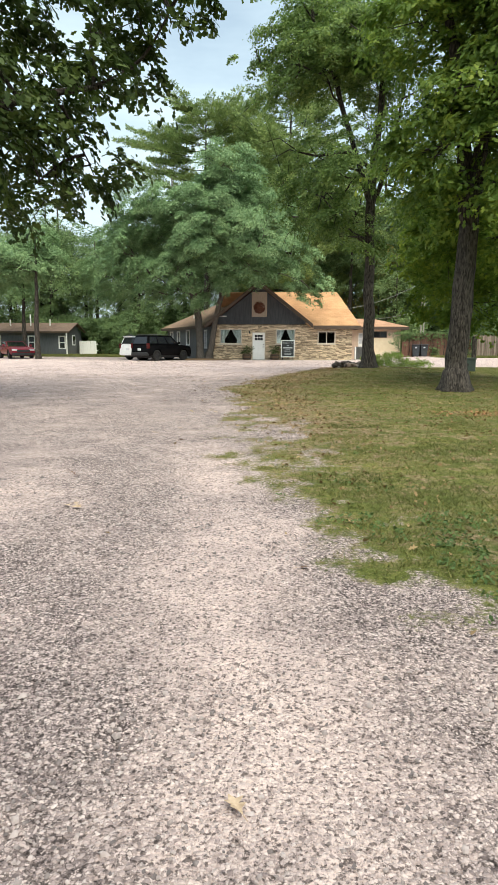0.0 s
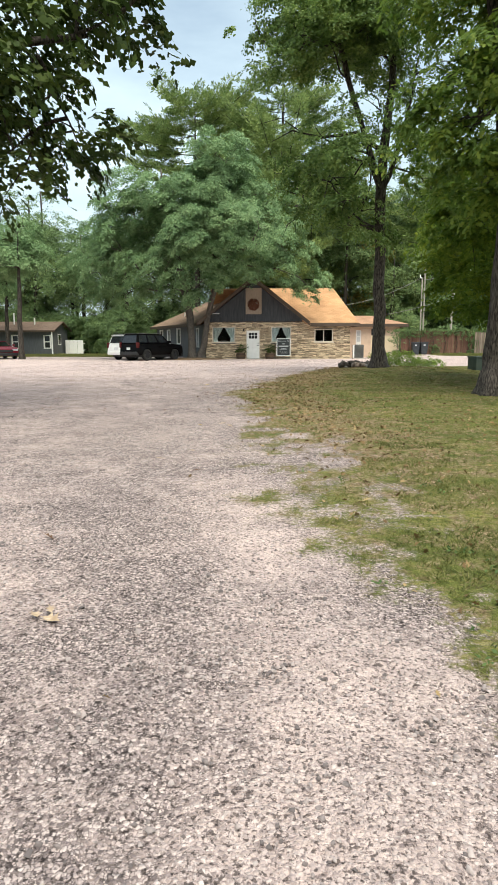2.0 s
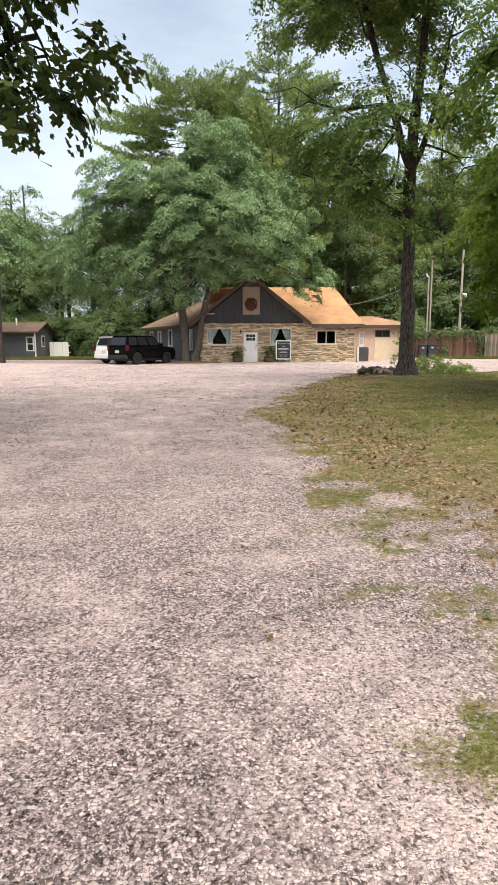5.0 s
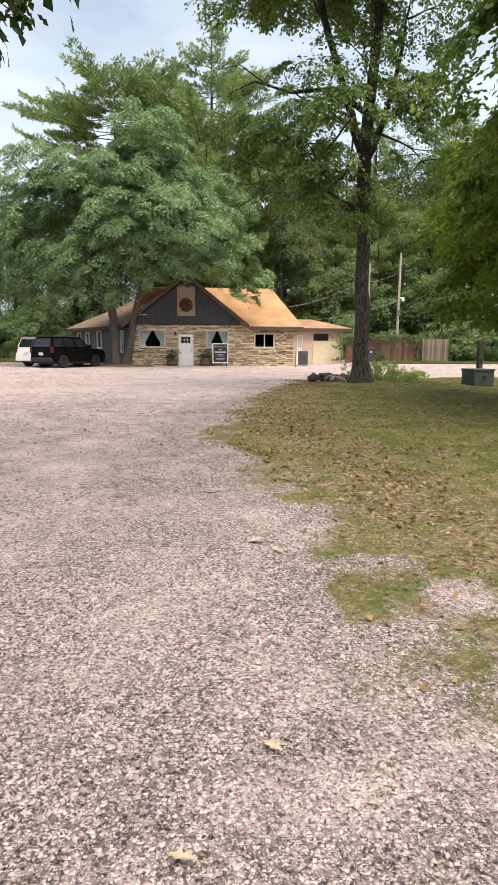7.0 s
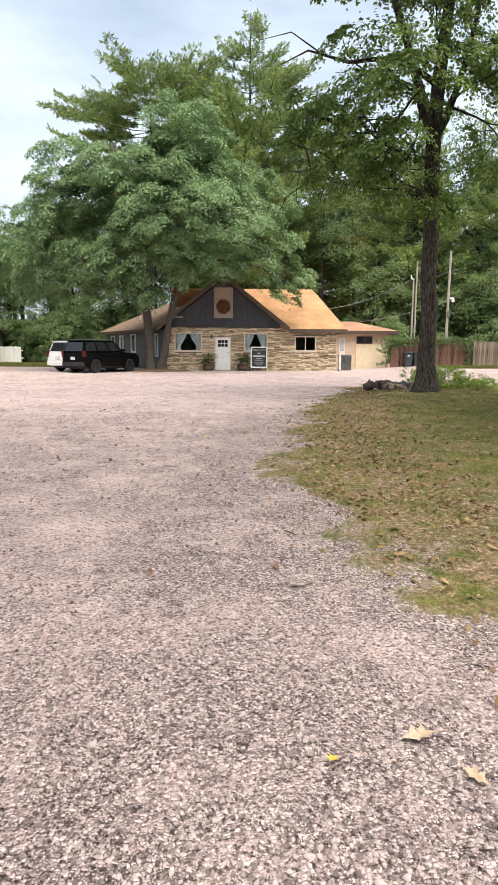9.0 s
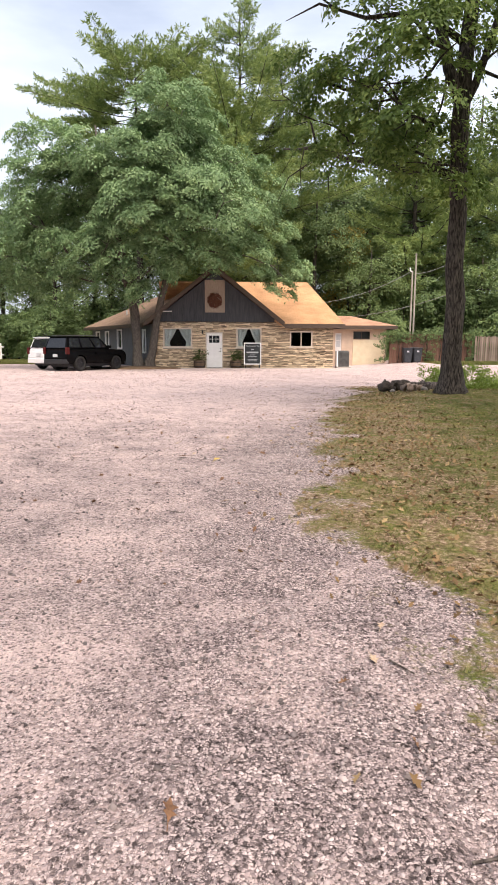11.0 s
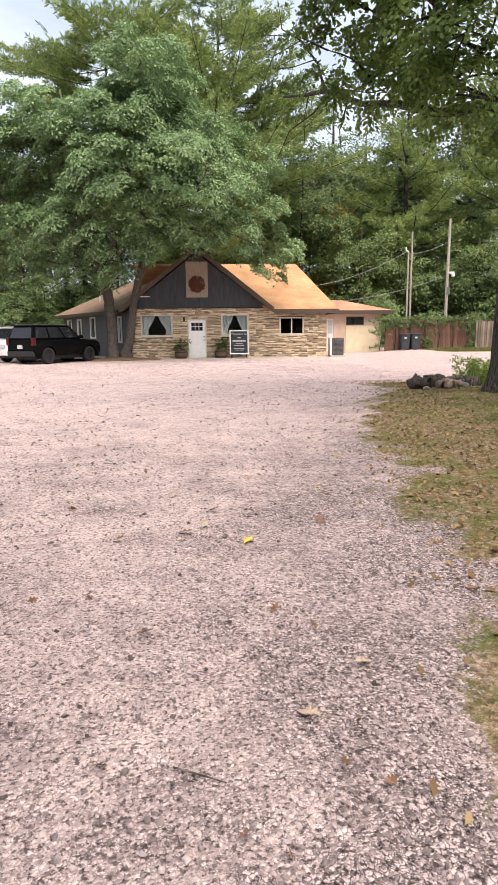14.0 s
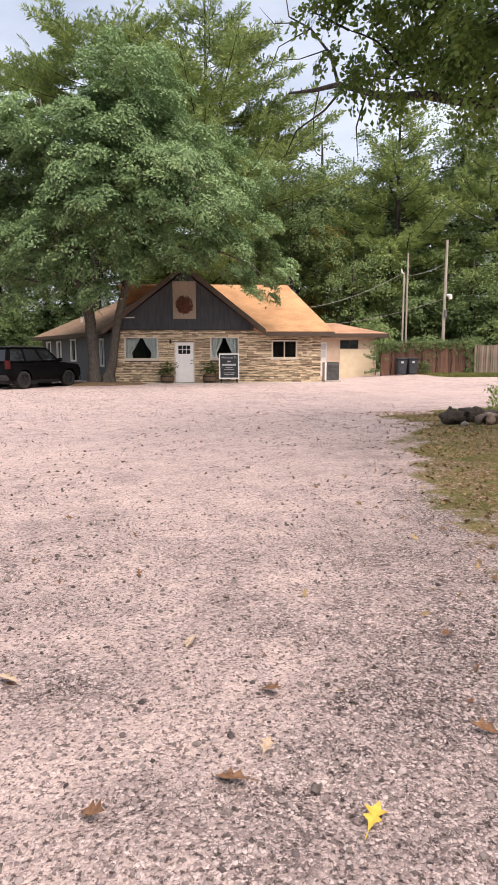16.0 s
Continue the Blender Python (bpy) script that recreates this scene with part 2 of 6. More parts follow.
def shingle_material(name, c1, c2, c3):
    m, n, l, b = base_material(name, 0.9, 0.0, 0.15)
    tc = n.new("ShaderNodeTexCoord")
    br = n.new("ShaderNodeTexBrick")
    br.inputs["Scale"].default_value = 1.0
    br.inputs["Brick Width"].default_value, br.inputs["Row Height"].default_value = 0.32, 0.14
    br.inputs["Mortar Size"].default_value = 0.006
    br.inputs["Color1"].default_value, br.inputs["Color2"].default_value, br.inputs["Mortar"].default_value = rgba(c1), rgba(c2), rgba(c3)
    l.new(tc.outputs["UV"], br.inputs["Vector"])
    no = n.new("ShaderNodeTexNoise")
    no.inputs["Scale"].default_value, no.inputs["Detail"].default_value = 0.8, 8.0
    l.new(tc.outputs["Object"], no.inputs["Vector"])
    r = n.new("ShaderNodeValToRGB")
    r.color_ramp.elements[0].position, r.color_ramp.elements[0].color = 0.3, (0.72, 0.68, 0.66, 1)
    r.color_ramp.elements[1].position, r.color_ramp.elements[1].color = 0.7, (1.05, 1.02, 1.0, 1)
    l.new(no.outputs["Fac"], r.inputs["Fac"])
    x = n.new("ShaderNodeMixRGB")
    x.blend_type = "MULTIPLY"
    x.inputs[0].default_value = 1.0
    l.new(br.outputs["Color"], x.inputs[1])
    l.new(r.outputs["Color"], x.inputs[2])
    l.new(x.outputs[0], b.inputs["Base Color"])
    k = n.new("ShaderNodeBump")
    k.inputs["Strength"].default_value, k.inputs["Distance"].default_value = 0.6, 0.012
    l.new(br.outputs["Fac"], k.inputs["Height"])
    l.new(k.outputs["Normal"], b.inputs["Normal"])
    return m


def glass_material(name, tint=(0.9, 0.95, 0.95), dark=False):
    m, n, l, b = base_material(name, 0.03, 0.0, 0.5)
    b.inputs["Base Color"].default_value = rgba((0.015, 0.017, 0.02) if dark else tint)
    if not dark:
        b.inputs["Transmission Weight"].default_value = 1.0
        b.inputs["IOR"].default_value = 1.15
    return m


def paint(name, c, rough=0.3, coat=0.6, metal=0.0, spec=0.2):
    m, n, l, b = base_material(name, rough, metal, spec)
    b.inputs["Coat Weight"].default_value = coat
    b.inputs["Coat Roughness"].default_value = 0.06
    tc = n.new("ShaderNodeTexCoord")
    no = n.new("ShaderNodeTexNoise")
    no.inputs["Scale"].default_value, no.inputs["Detail"].default_value = 2.5, 6.0
    l.new(tc.outputs["Object"], no.inputs["Vector"])
    r = n.new("ShaderNodeValToRGB")
    r.color_ramp.elements[0].color, r.color_ramp.elements[1].color = rgba([v * 0.9 for v in c]), rgba([min(1, v * 1.08 + 0.004) for v in c])
    l.new(no.outputs["Fac"], r.inputs["Fac"])
    l.new(r.outputs["Color"], b.inputs["Base Color"])
    return m


M_GROUND = ground_material()
M_STONES = mottled("gravel_chips", (0.14, 0.118, 0.119), (0.47, 0.397, 0.386), 9, 0.9, bump=0.3, per_island=0.75)
M_STONES_DARK = mottled("dark_gravel_chips", (0.06, 0.05, 0.05), (0.25, 0.21, 0.20), 9, 0.9, bump=0.3, per_island=0.75)
M_GRASS = leaf_material("grass_blades", (0.05, 0.066, 0.018), (0.145, 0.16, 0.045), (0.33, 0.29, 0.11), 0.3)
M_WEED = leaf_material("weed_leaves", (0.09, 0.15, 0.03), (0.21, 0.31, 0.06), (0.38, 0.46, 0.11), 0.35)
M_WEED_LOW = leaf_material("ground_weeds", (0.045, 0.08, 0.028), (0.085, 0.14, 0.042), (0.16, 0.23, 0.07), 0.25)
M_LEAF_RUST = mottled("rusty_oak_leaf", (0.22, 0.09, 0.04), (0.42, 0.20, 0.10), 30, 0.8)
M_LITTER = leaf_material("dry_leaves", (0.06, 0.036, 0.02), (0.23, 0.145, 0.07), (0.56, 0.42, 0.22), 0.1, 0.8)
M_LEAF_YELLOW = mottled("yellow_oak_leaf", (0.55, 0.33, 0.05), (0.72, 0.52, 0.10), 30, 0.7)
M_LEAF_TAN = mottled("tan_oak_leaf", (0.34, 0.245, 0.165), (0.56, 0.43, 0.315), 30, 0.8)
M_LEAF_BROWN = mottled("brown_oak_leaf", (0.10, 0.05, 0.028), (0.27, 0.145, 0.08), 30, 0.8)
M_OAK = leaf_material("oak_leaves", (0.04, 0.078, 0.022), (0.14, 0.22, 0.058), (0.36, 0.45, 0.125), 0.42)
# backlit silhouette of the overhead boughs put into a darker leaf colour
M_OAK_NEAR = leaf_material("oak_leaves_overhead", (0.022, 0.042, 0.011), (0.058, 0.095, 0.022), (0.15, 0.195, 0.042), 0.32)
M_OAK_YELLOW = leaf_material("oak_leaves_turning", (0.045, 0.09, 0.02), (0.165, 0.255, 0.048), (0.42, 0.48, 0.08), 0.5, accent=(0.56, 0.52, 0.09))
M_OAK_GREY = leaf_material("oak_leaves_soft_green", (0.08, 0.145, 0.066), (0.195, 0.31, 0.14), (0.42, 0.55, 0.27), 0.28)
M_PINE = leaf_material("pine_needles", (0.065, 0.11, 0.04), (0.22, 0.305, 0.105), (0.46, 0.52, 0.18), 0.28, accent=(0.325, 0.237, 0.112))
M_WOODS = leaf_material("forest_leaves", (0.06, 0.105, 0.045), (0.14, 0.215, 0.085), (0.27, 0.355, 0.135), 0.28)
M_WOODS_PALE = leaf_material("forest_leaves_pale", (0.07, 0.125, 0.05), (0.17, 0.25, 0.095), (0.31, 0.395, 0.145), 0.28)
M_WOODS_GOLD = leaf_material("forest_leaves_gold", (0.12, 0.12, 0.03), (0.3, 0.23, 0.045), (0.5, 0.36, 0.06), 0.3)
M_BARK = bark_material("oak_bark", (0.024, 0.0205, 0.018), (0.115, 0.098, 0.084))
M_BARK_PALE = bark_material("weathered_bark", (0.085, 0.072, 0.062), (0.18, 0.155, 0.132))
M_DEADWOOD = bark_material("dead_wood", (0.06, 0.05, 0.045), (0.20, 0.17, 0.15))
M_STONE = mottled("ledge_stone", (0.30, 0.22, 0.15), (0.80, 0.64, 0.44), 5, 0.9, bump=0.6, fine=40, stretch=(1, 1, 2.5), per_object=0.55)
M_STONE_REST = mottled("ledge_stone_courses", (0.30, 0.22, 0.15), (0.80, 0.64, 0.44), 5, 0.9, bump=0.6, fine=40, stretch=(1, 1, 2.5), per_island=0.55)
M_JOINT = mottled("dark_mortar", (0.05, 0.04, 0.032), (0.12, 0.095, 0.075), 12, 0.95)
M_SIDING = mottled("charcoal_siding", (0.035, 0.038, 0.044), (0.075, 0.078, 0.085), 3, 0.7, stretch=(4, 4, 0.5), fine=30)
M_SIDING_GREY = mottled("grey_siding", (0.085, 0.09, 0.098), (0.135, 0.14, 0.148), 3, 0.65, stretch=(4, 4, 0.5), fine=30)
M_SHINGLE = shingle_material("tan_shingles", (0.62, 0.37, 0.205), (0.54, 0.315, 0.17), (0.36, 0.20, 0.105))
M_SHINGLE_ROSE = shingle_material("rosy_brown_shingles", (0.50, 0.315, 0.215), (0.43, 0.265, 0.18), (0.28, 0.165, 0.11))
# tan shingles browned: the twin oak's shade is put into their colour
M_SHINGLE_SHADED = shingle_material("oak_shaded_shingles", (0.33, 0.235, 0.165), (0.27, 0.19, 0.14), (0.16, 0.11, 0.085))
M_SHINGLE_BROWN = shingle_material("brown_shingles", (0.20, 0.145, 0.115), (0.155, 0.115, 0.092), (0.09, 0.065, 0.055))
M_FASCIA = mottled("brown_fascia", (0.06, 0.042, 0.032), (0.12, 0.085, 0.062), 5, 0.6, stretch=(0.6, 6, 6))
M_WHITE = mottled("white_paint", (0.76, 0.75, 0.72), (0.86, 0.85, 0.83), 4, 0.5)
M_FRAME = mottled("beige_window_trim", (0.55, 0.47, 0.38), (0.70, 0.62, 0.52), 4, 0.6)
M_CREAM = mottled("cream_stucco", (0.72, 0.60, 0.41), (0.82, 0.71, 0.52), 3, 0.85, bump=0.2)
M_PINKWALL = mottled("rosy_plaster", (0.60, 0.45, 0.34), (0.72, 0.56, 0.43), 4, 0.85)
M_TAN_BOARD = mottled("weathered_boards", (0.26, 0.20, 0.155), (0.42, 0.34, 0.27), 5, 0.8, stretch=(6, 6, 0.8))
M_RUST = mottled("rusty_wreath", (0.075, 0.03, 0.022), (0.20, 0.085, 0.05), 12, 0.9, bump=0.5)
M_CURTAIN = mottled("grey_green_curtain", (0.66, 0.72, 0.70), (0.84, 0.87, 0.85), 5, 0.9)
M_INTERIOR = mottled("dim_interior", (0.04, 0.035, 0.03), (0.08, 0.07, 0.06), 3, 0.9)
M_PANE = glass_material("window_glass")
M_PANE_DARK = glass_material("dark_glass", dark=True)
M_BLACK = mottled("black_metal", (0.012, 0.012, 0.013), (0.03, 0.03, 0.032), 8, 0.45)
M_CHALK = mottled("chalkboard", (0.022, 0.026, 0.028), (0.055, 0.06, 0.062), 5, 0.8)
M_CHALKWHITE = mottled("chalk_white", (0.34, 0.36, 0.36), (0.55, 0.56, 0.55), 30, 0.9)
M_BARREL = mottled("barrel_staves", (0.07, 0.045, 0.03), (0.17, 0.11, 0.07), 6, 0.8, stretch=(6, 6, 0.7))
M_GREYMETAL = mottled("grey_painted_metal", (0.085, 0.085, 0.08), (0.16, 0.16, 0.15), 5, 0.55)
M_BIN = mottled("dark_bin_plastic", (0.03, 0.035, 0.042), (0.065, 0.072, 0.082), 5, 0.55)
M_FENCE = mottled("rust_brown_fence", (0.10, 0.05, 0.036), (0.22, 0.12, 0.085), 3, 0.9, stretch=(5, 5, 0.6), per_object=0.4)
M_FENCE_OLD = mottled("grey_brown_fence", (0.16, 0.115, 0.09), (0.36, 0.28, 0.225), 3, 0.9, stretch=(5, 5, 0.6), per_object=0.5)
M_POLE = mottled("weathered_pole", (0.26, 0.23, 0.19), (0.52, 0.48, 0.42), 3, 0.85, stretch=(6, 6, 0.4))
M_WIRE = mottled("grey_wire", (0.22, 0.22, 0.21), (0.34, 0.34, 0.33), 3, 0.6)
M_EBOX = mottled("green_grey_steel", (0.035, 0.05, 0.042), (0.065, 0.085, 0.072), 4, 0.55)
M_ROCK = mottled("field_stone", (0.10, 0.09, 0.08), (0.32, 0.29, 0.26), 5, 0.9, bump=0.6)
M_CHAR = mottled("charred_log", (0.018, 0.016, 0.015), (0.10, 0.08, 0.065), 7, 0.9, bump=0.8, stretch=(1, 4, 4))
M_CARBLACK = paint("black_car_paint", (0.002, 0.002, 0.0025), 0.22, 0.0, spec=0.06)
M_CARWHITE = paint("white_car_paint", (0.74, 0.74, 0.73), 0.35)
M_CARRED = paint("red_car_paint", (0.20, 0.008, 0.02), 0.3, 0.3)
M_TYRE = mottled("tyre_rubber", (0.012, 0.012, 0.012), (0.035, 0.034, 0.032), 12, 0.9)
M_RIM = mottled("alloy_rim", (0.22, 0.22, 0.23), (0.34, 0.34, 0.35), 8, 0.35, metal=0.8)
M_RIMDARK = mottled("dark_rim", (0.02, 0.02, 0.022), (0.05, 0.05, 0.055), 8, 0.4, metal=0.5)
M_TAIL = paint("tail_light_red", (0.075, 0.008, 0.008), 0.25, 0.2)
M_HEAD = paint("head_light_clear", (0.55, 0.56, 0.58), 0.12)
M_TRIM = mottled("black_trim", (0.015, 0.015, 0.016), (0.035, 0.035, 0.037), 9, 0.6)
M_PLATE = mottled("licence_plate", (0.45, 0.46, 0.48), (0.65, 0.66, 0.67), 20, 0.5)
M_CONCRETE = mottled("pale_concrete", (0.42, 0.38, 0.34), (0.58, 0.53, 0.48), 4, 0.9, bump=0.2)


# ---- mesh helpers ----
def part(name, bm, material, parent=None, label="", smooth=False):
    me = bpy.data.meshes.new(name)
    bm.to_mesh(me)
    bm.free()
    me.materials.append(material)
    if smooth:
        me.shade_smooth()
    ob = new(name, me)
    if parent:
        ob.parent = parent
    if label:
        tagged(ob, label)
    return ob


def thing(name, label, category, m=None, group="", kind=""):
    ob = new(name)
    ob.matrix_basis = m or Matrix.Identity(4)
    return tagged(ob, label, category, group, kind)


def add_box(bm, x0, x1, y0, y1, z0, z1, m=None):
    v = [bm.verts.new((x, y, z)) for x in (x0, x1) for y in (y0, y1) for z in (z0, z1)]
    for f in ((0, 1, 3, 2), (4, 6, 7, 5), (0, 4, 5, 1), (2, 3, 7, 6), (0, 2, 6, 4), (1, 5, 7, 3)):
        bm.faces.new([v[i] for i in f])
    if m:
        bmesh.ops.transform(bm, matrix=m, verts=v)
    return v


def box(x0, x1, y0, y1, z0, z1, bevel=0.0, m=None):
    bm = bmesh.new()
    add_box(bm, x0, x1, y0, y1, z0, z1, m)
    if bevel:
        bmesh.ops.bevel(bm, geom=bm.edges[:], offset=bevel, segments=2, affect="EDGES", profile=0.6)
    return bm


def add_tube(bm, points, radii, n=8, cap=True):
    """A round tube along points."""
    rings = []
    pts = [Vector(p) for p in points]
    for i, p in enumerate(pts):
        d = (pts[min(i + 1, len(pts) - 1)] - pts[max(i - 1, 0)]).normalized()
        side = d.cross(Vector((0.31, 0.95, 0.05))).normalized()
        up = side.cross(d)
        rings.append([bm.verts.new(p + (side * math.cos(2 * math.pi * k / n) + up * math.sin(2 * math.pi * k / n)) * radii[i]) for k in range(n)])
    for a, b in zip(rings, rings[1:]):
        for k in range(n):
            bm.faces.new((a[k], a[(k + 1) % n], b[(k + 1) % n], b[k]))
    if cap:
        bm.faces.new(rings[0][::-1])
        bm.faces.new(rings[-1])
    return bm


def tube(points, radii, n=8):
    return add_tube(bmesh.new(), points, radii, n)


def prism(poly, depth, axis="y", at=0.0, bevel=0.0):
    """A polygon of (a, b) drawn out by depth: axis y takes (x, z), axis x takes (y, z), axis z takes (x, y)."""
    bm = bmesh.new()

    def put(a, b, c):
        return {"y": (a, c, b), "x": (c, a, b), "z": (a, b, c)}[axis]

    lo = [bm.verts.new(put(a, b, at)) for a, b in poly]
    hi = [bm.verts.new(put(a, b, at + depth)) for a, b in poly]
    bm.faces.new(lo)
    bm.faces.new(hi[::-1])
    for i in range(len(poly)):
        j = (i + 1) % len(poly)
        bm.faces.new((lo[j], lo[i], hi[i], hi[j]))
    bmesh.ops.recalc_face_normals(bm, faces=bm.faces[:])
    if bevel:
        bmesh.ops.bevel(bm, geom=bm.edges[:], offset=bevel, segments=2, affect="EDGES")
    return bm


def slab(corners, thick):
    """A thick sheet under the given corners, with shingle courses laid out in its UVs."""
    bm = bmesh.new()
    uv = bm.loops.layers.uv.new("UVMap")
    c = [Vector(p) for p in corners]
    nrm = (c[1] - c[0]).cross(c[2] - c[0]).normalized()
    if nrm.z < 0:
        c.reverse()
        nrm = -nrm
    u = Vector((0, 0, 1)).cross(nrm).normalized()
    v = nrm.cross(u)
    top = [bm.verts.new(p) for p in c]
    low = [bm.verts.new(p - Vector((0, 0, thick))) for p in c]
    bm.faces.new(top)
    bm.faces.new(low[::-1])
    for i in range(len(c)):
        j = (i + 1) % len(c)
        bm.faces.new((top[i], low[i], low[j], top[j]))
    for f in bm.faces:
        for lp in f.loops:
            lp[uv].uv = (lp.vert.co.dot(u), lp.vert.co.dot(v))
    return bm


def wall_boxes(x0, x1, z0, z1, y0, y1, holes):
    """A wall with openings (x0, x1, z0, z1) right through it."""
    bm = bmesh.new()
    xs = sorted({x0, x1, *[h[0] for h in holes], *[h[1] for h in holes]})
    for a, b in zip(xs, xs[1:]):
        mid = (a + b) / 2
        cuts = sorted((h[2], h[3]) for h in holes if h[0] < mid < h[1])
        z = z0
        for lo, hi in cuts + [(z1, z1)]:
            if lo > z + 1e-4:
                add_box(bm, a, b, y0, y1, z, lo)
            z = hi
    bmesh.ops.remove_doubles(bm, verts=bm.verts[:], dist=1e-4)
    return bm


def from_arrays(name, verts, sides, material, parent=None, label="", smooth=False):
    """A mesh of separate polygons: verts is (count, sides, 3)."""
    count = len(verts)
    me = bpy.data.meshes.new(name)
    me.vertices.add(count * sides)
    me.vertices.foreach_set("co", np.ascontiguousarray(verts, dtype=np.float32).ravel())
    me.loops.add(count * sides)
    me.loops.foreach_set("vertex_index", np.arange(count * sides, dtype=np.int32))
    me.polygons.add(count)
    me.polygons.foreach_set("loop_start", np.arange(0, count * sides, sides, dtype=np.int32))
    me.update(calc_edges=True)
    me.materials.append(material)
    ob = new(name, me)
    if parent:
        ob.parent = parent
    if label:
        tagged(ob, label)
    return ob


# ---- ground ----
EDGE_Y = [-70, -60, -50, -46, -45, -44.4, -43.3, -41.2, -39.8, -38.9, -37.7, -35.7, -34, -33, -32, -30, -28, -26, -24, -22, -20.5, -19]
EDGE_X = [6.5, 5.5, 4.75, 4.15, 3.8, 3.5, 3.1, 2.85, 2.7, 2.6, 2.5, 2.15, 1.75, 1.6, 1.8, 2.0, 2.45, 2.75, 3.3, 4.2, 4.7, 4.5]


def ground_z(x, y):
    x, y = np.asarray(x, float), np.asarray(y, float)
    z = np.interp(y, [-70, -60, -48, -43.5, -37, -31, -26, -20, -5, 0], [-0.35, -0.3, -0.14, -0.08, 0, 0.12, 0.1, 0.08, 0, 0])
    z = z + 0.2 * np.exp(-((x - 6.8) ** 2 / 8 + (y + 22.8) ** 2 / 10))
    z = z + 0.25 * np.clip((x - 9) / 4, 0, 1) * np.clip((y + 12) / 10, 0, 1)
    z = z + 0.10 * np.clip((-8 - x) / 6, 0, 1) * np.clip((y - 2) / 8, 0, 1)
    return z


def gz(x, y):
    return float(ground_z(x, y))


def lawn_value(x, y):
    """How far inside the lawn a place lies: over 0.5 is grass."""
    x, y = np.asarray(x, float), np.asarray(y, float)
    near = (x - np.interp(y, EDGE_Y, EDGE_X)) / np.interp(y, [-46, -43.6, -41.5, -36.5, -33.5], [0.9, 1.2, 2.3, 2.0, 1.1]) + 0.5
    far = (np.interp(x, [4, 6, 9, 12, 40], [-19.6, -18.2, -16.5, -15.2, -14]) - y) / 1.4 + 0.5
    a = np.minimum(near, far)
    fence_strip = np.minimum((x - 14.0) / 1.5, (y + 1.5) / 1.5) + 0.5
    west = np.minimum((-9.5 - x) / 1.5, (y - 5.5) / 1.5) + 0.5
    rear = (y - 16) / 2 + 0.5
    side = (-26 - x) / 4 + 0.5
    return np.clip(np.maximum.reduce([a, fence_strip, west, rear, side]), 0, 1)


TABLE = np.random.default_rng(17).uniform(-1, 1, (64, 64))


def uneven(x, y, wave):
    """Smooth value noise of the given wavelength, from -1 to 1."""
    u, v = np.asarray(x, float) / wave + 200, np.asarray(y, float) / wave + 200
    i, j = np.floor(u).astype(int), np.floor(v).astype(int)
    f, g = u - i, v - j
    f, g = f * f * (3 - 2 * f), g * g * (3 - 2 * g)
    t = lambda p, q: TABLE[p % 64, q % 64]
    return (t(i, j) * (1 - f) + t(i + 1, j) * f) * (1 - g) + (t(i, j + 1) * (1 - f) + t(i + 1, j + 1) * f) * g


def cover(x, y):
    """Lawn value broken up into tufts and bare patches: over 0.5 is green."""
    a = lawn_value(x, y)
    rough = 0.24 * uneven(x, y, 0.8) + 0.30 * uneven(x, y, 0.31) + 0.22 * uneven(x, y, 0.14)
    return np.clip(a + rough * np.clip(4 * a, 0, 1) * np.where(a > 0.99, 0.75, 1.0), 0, 1)


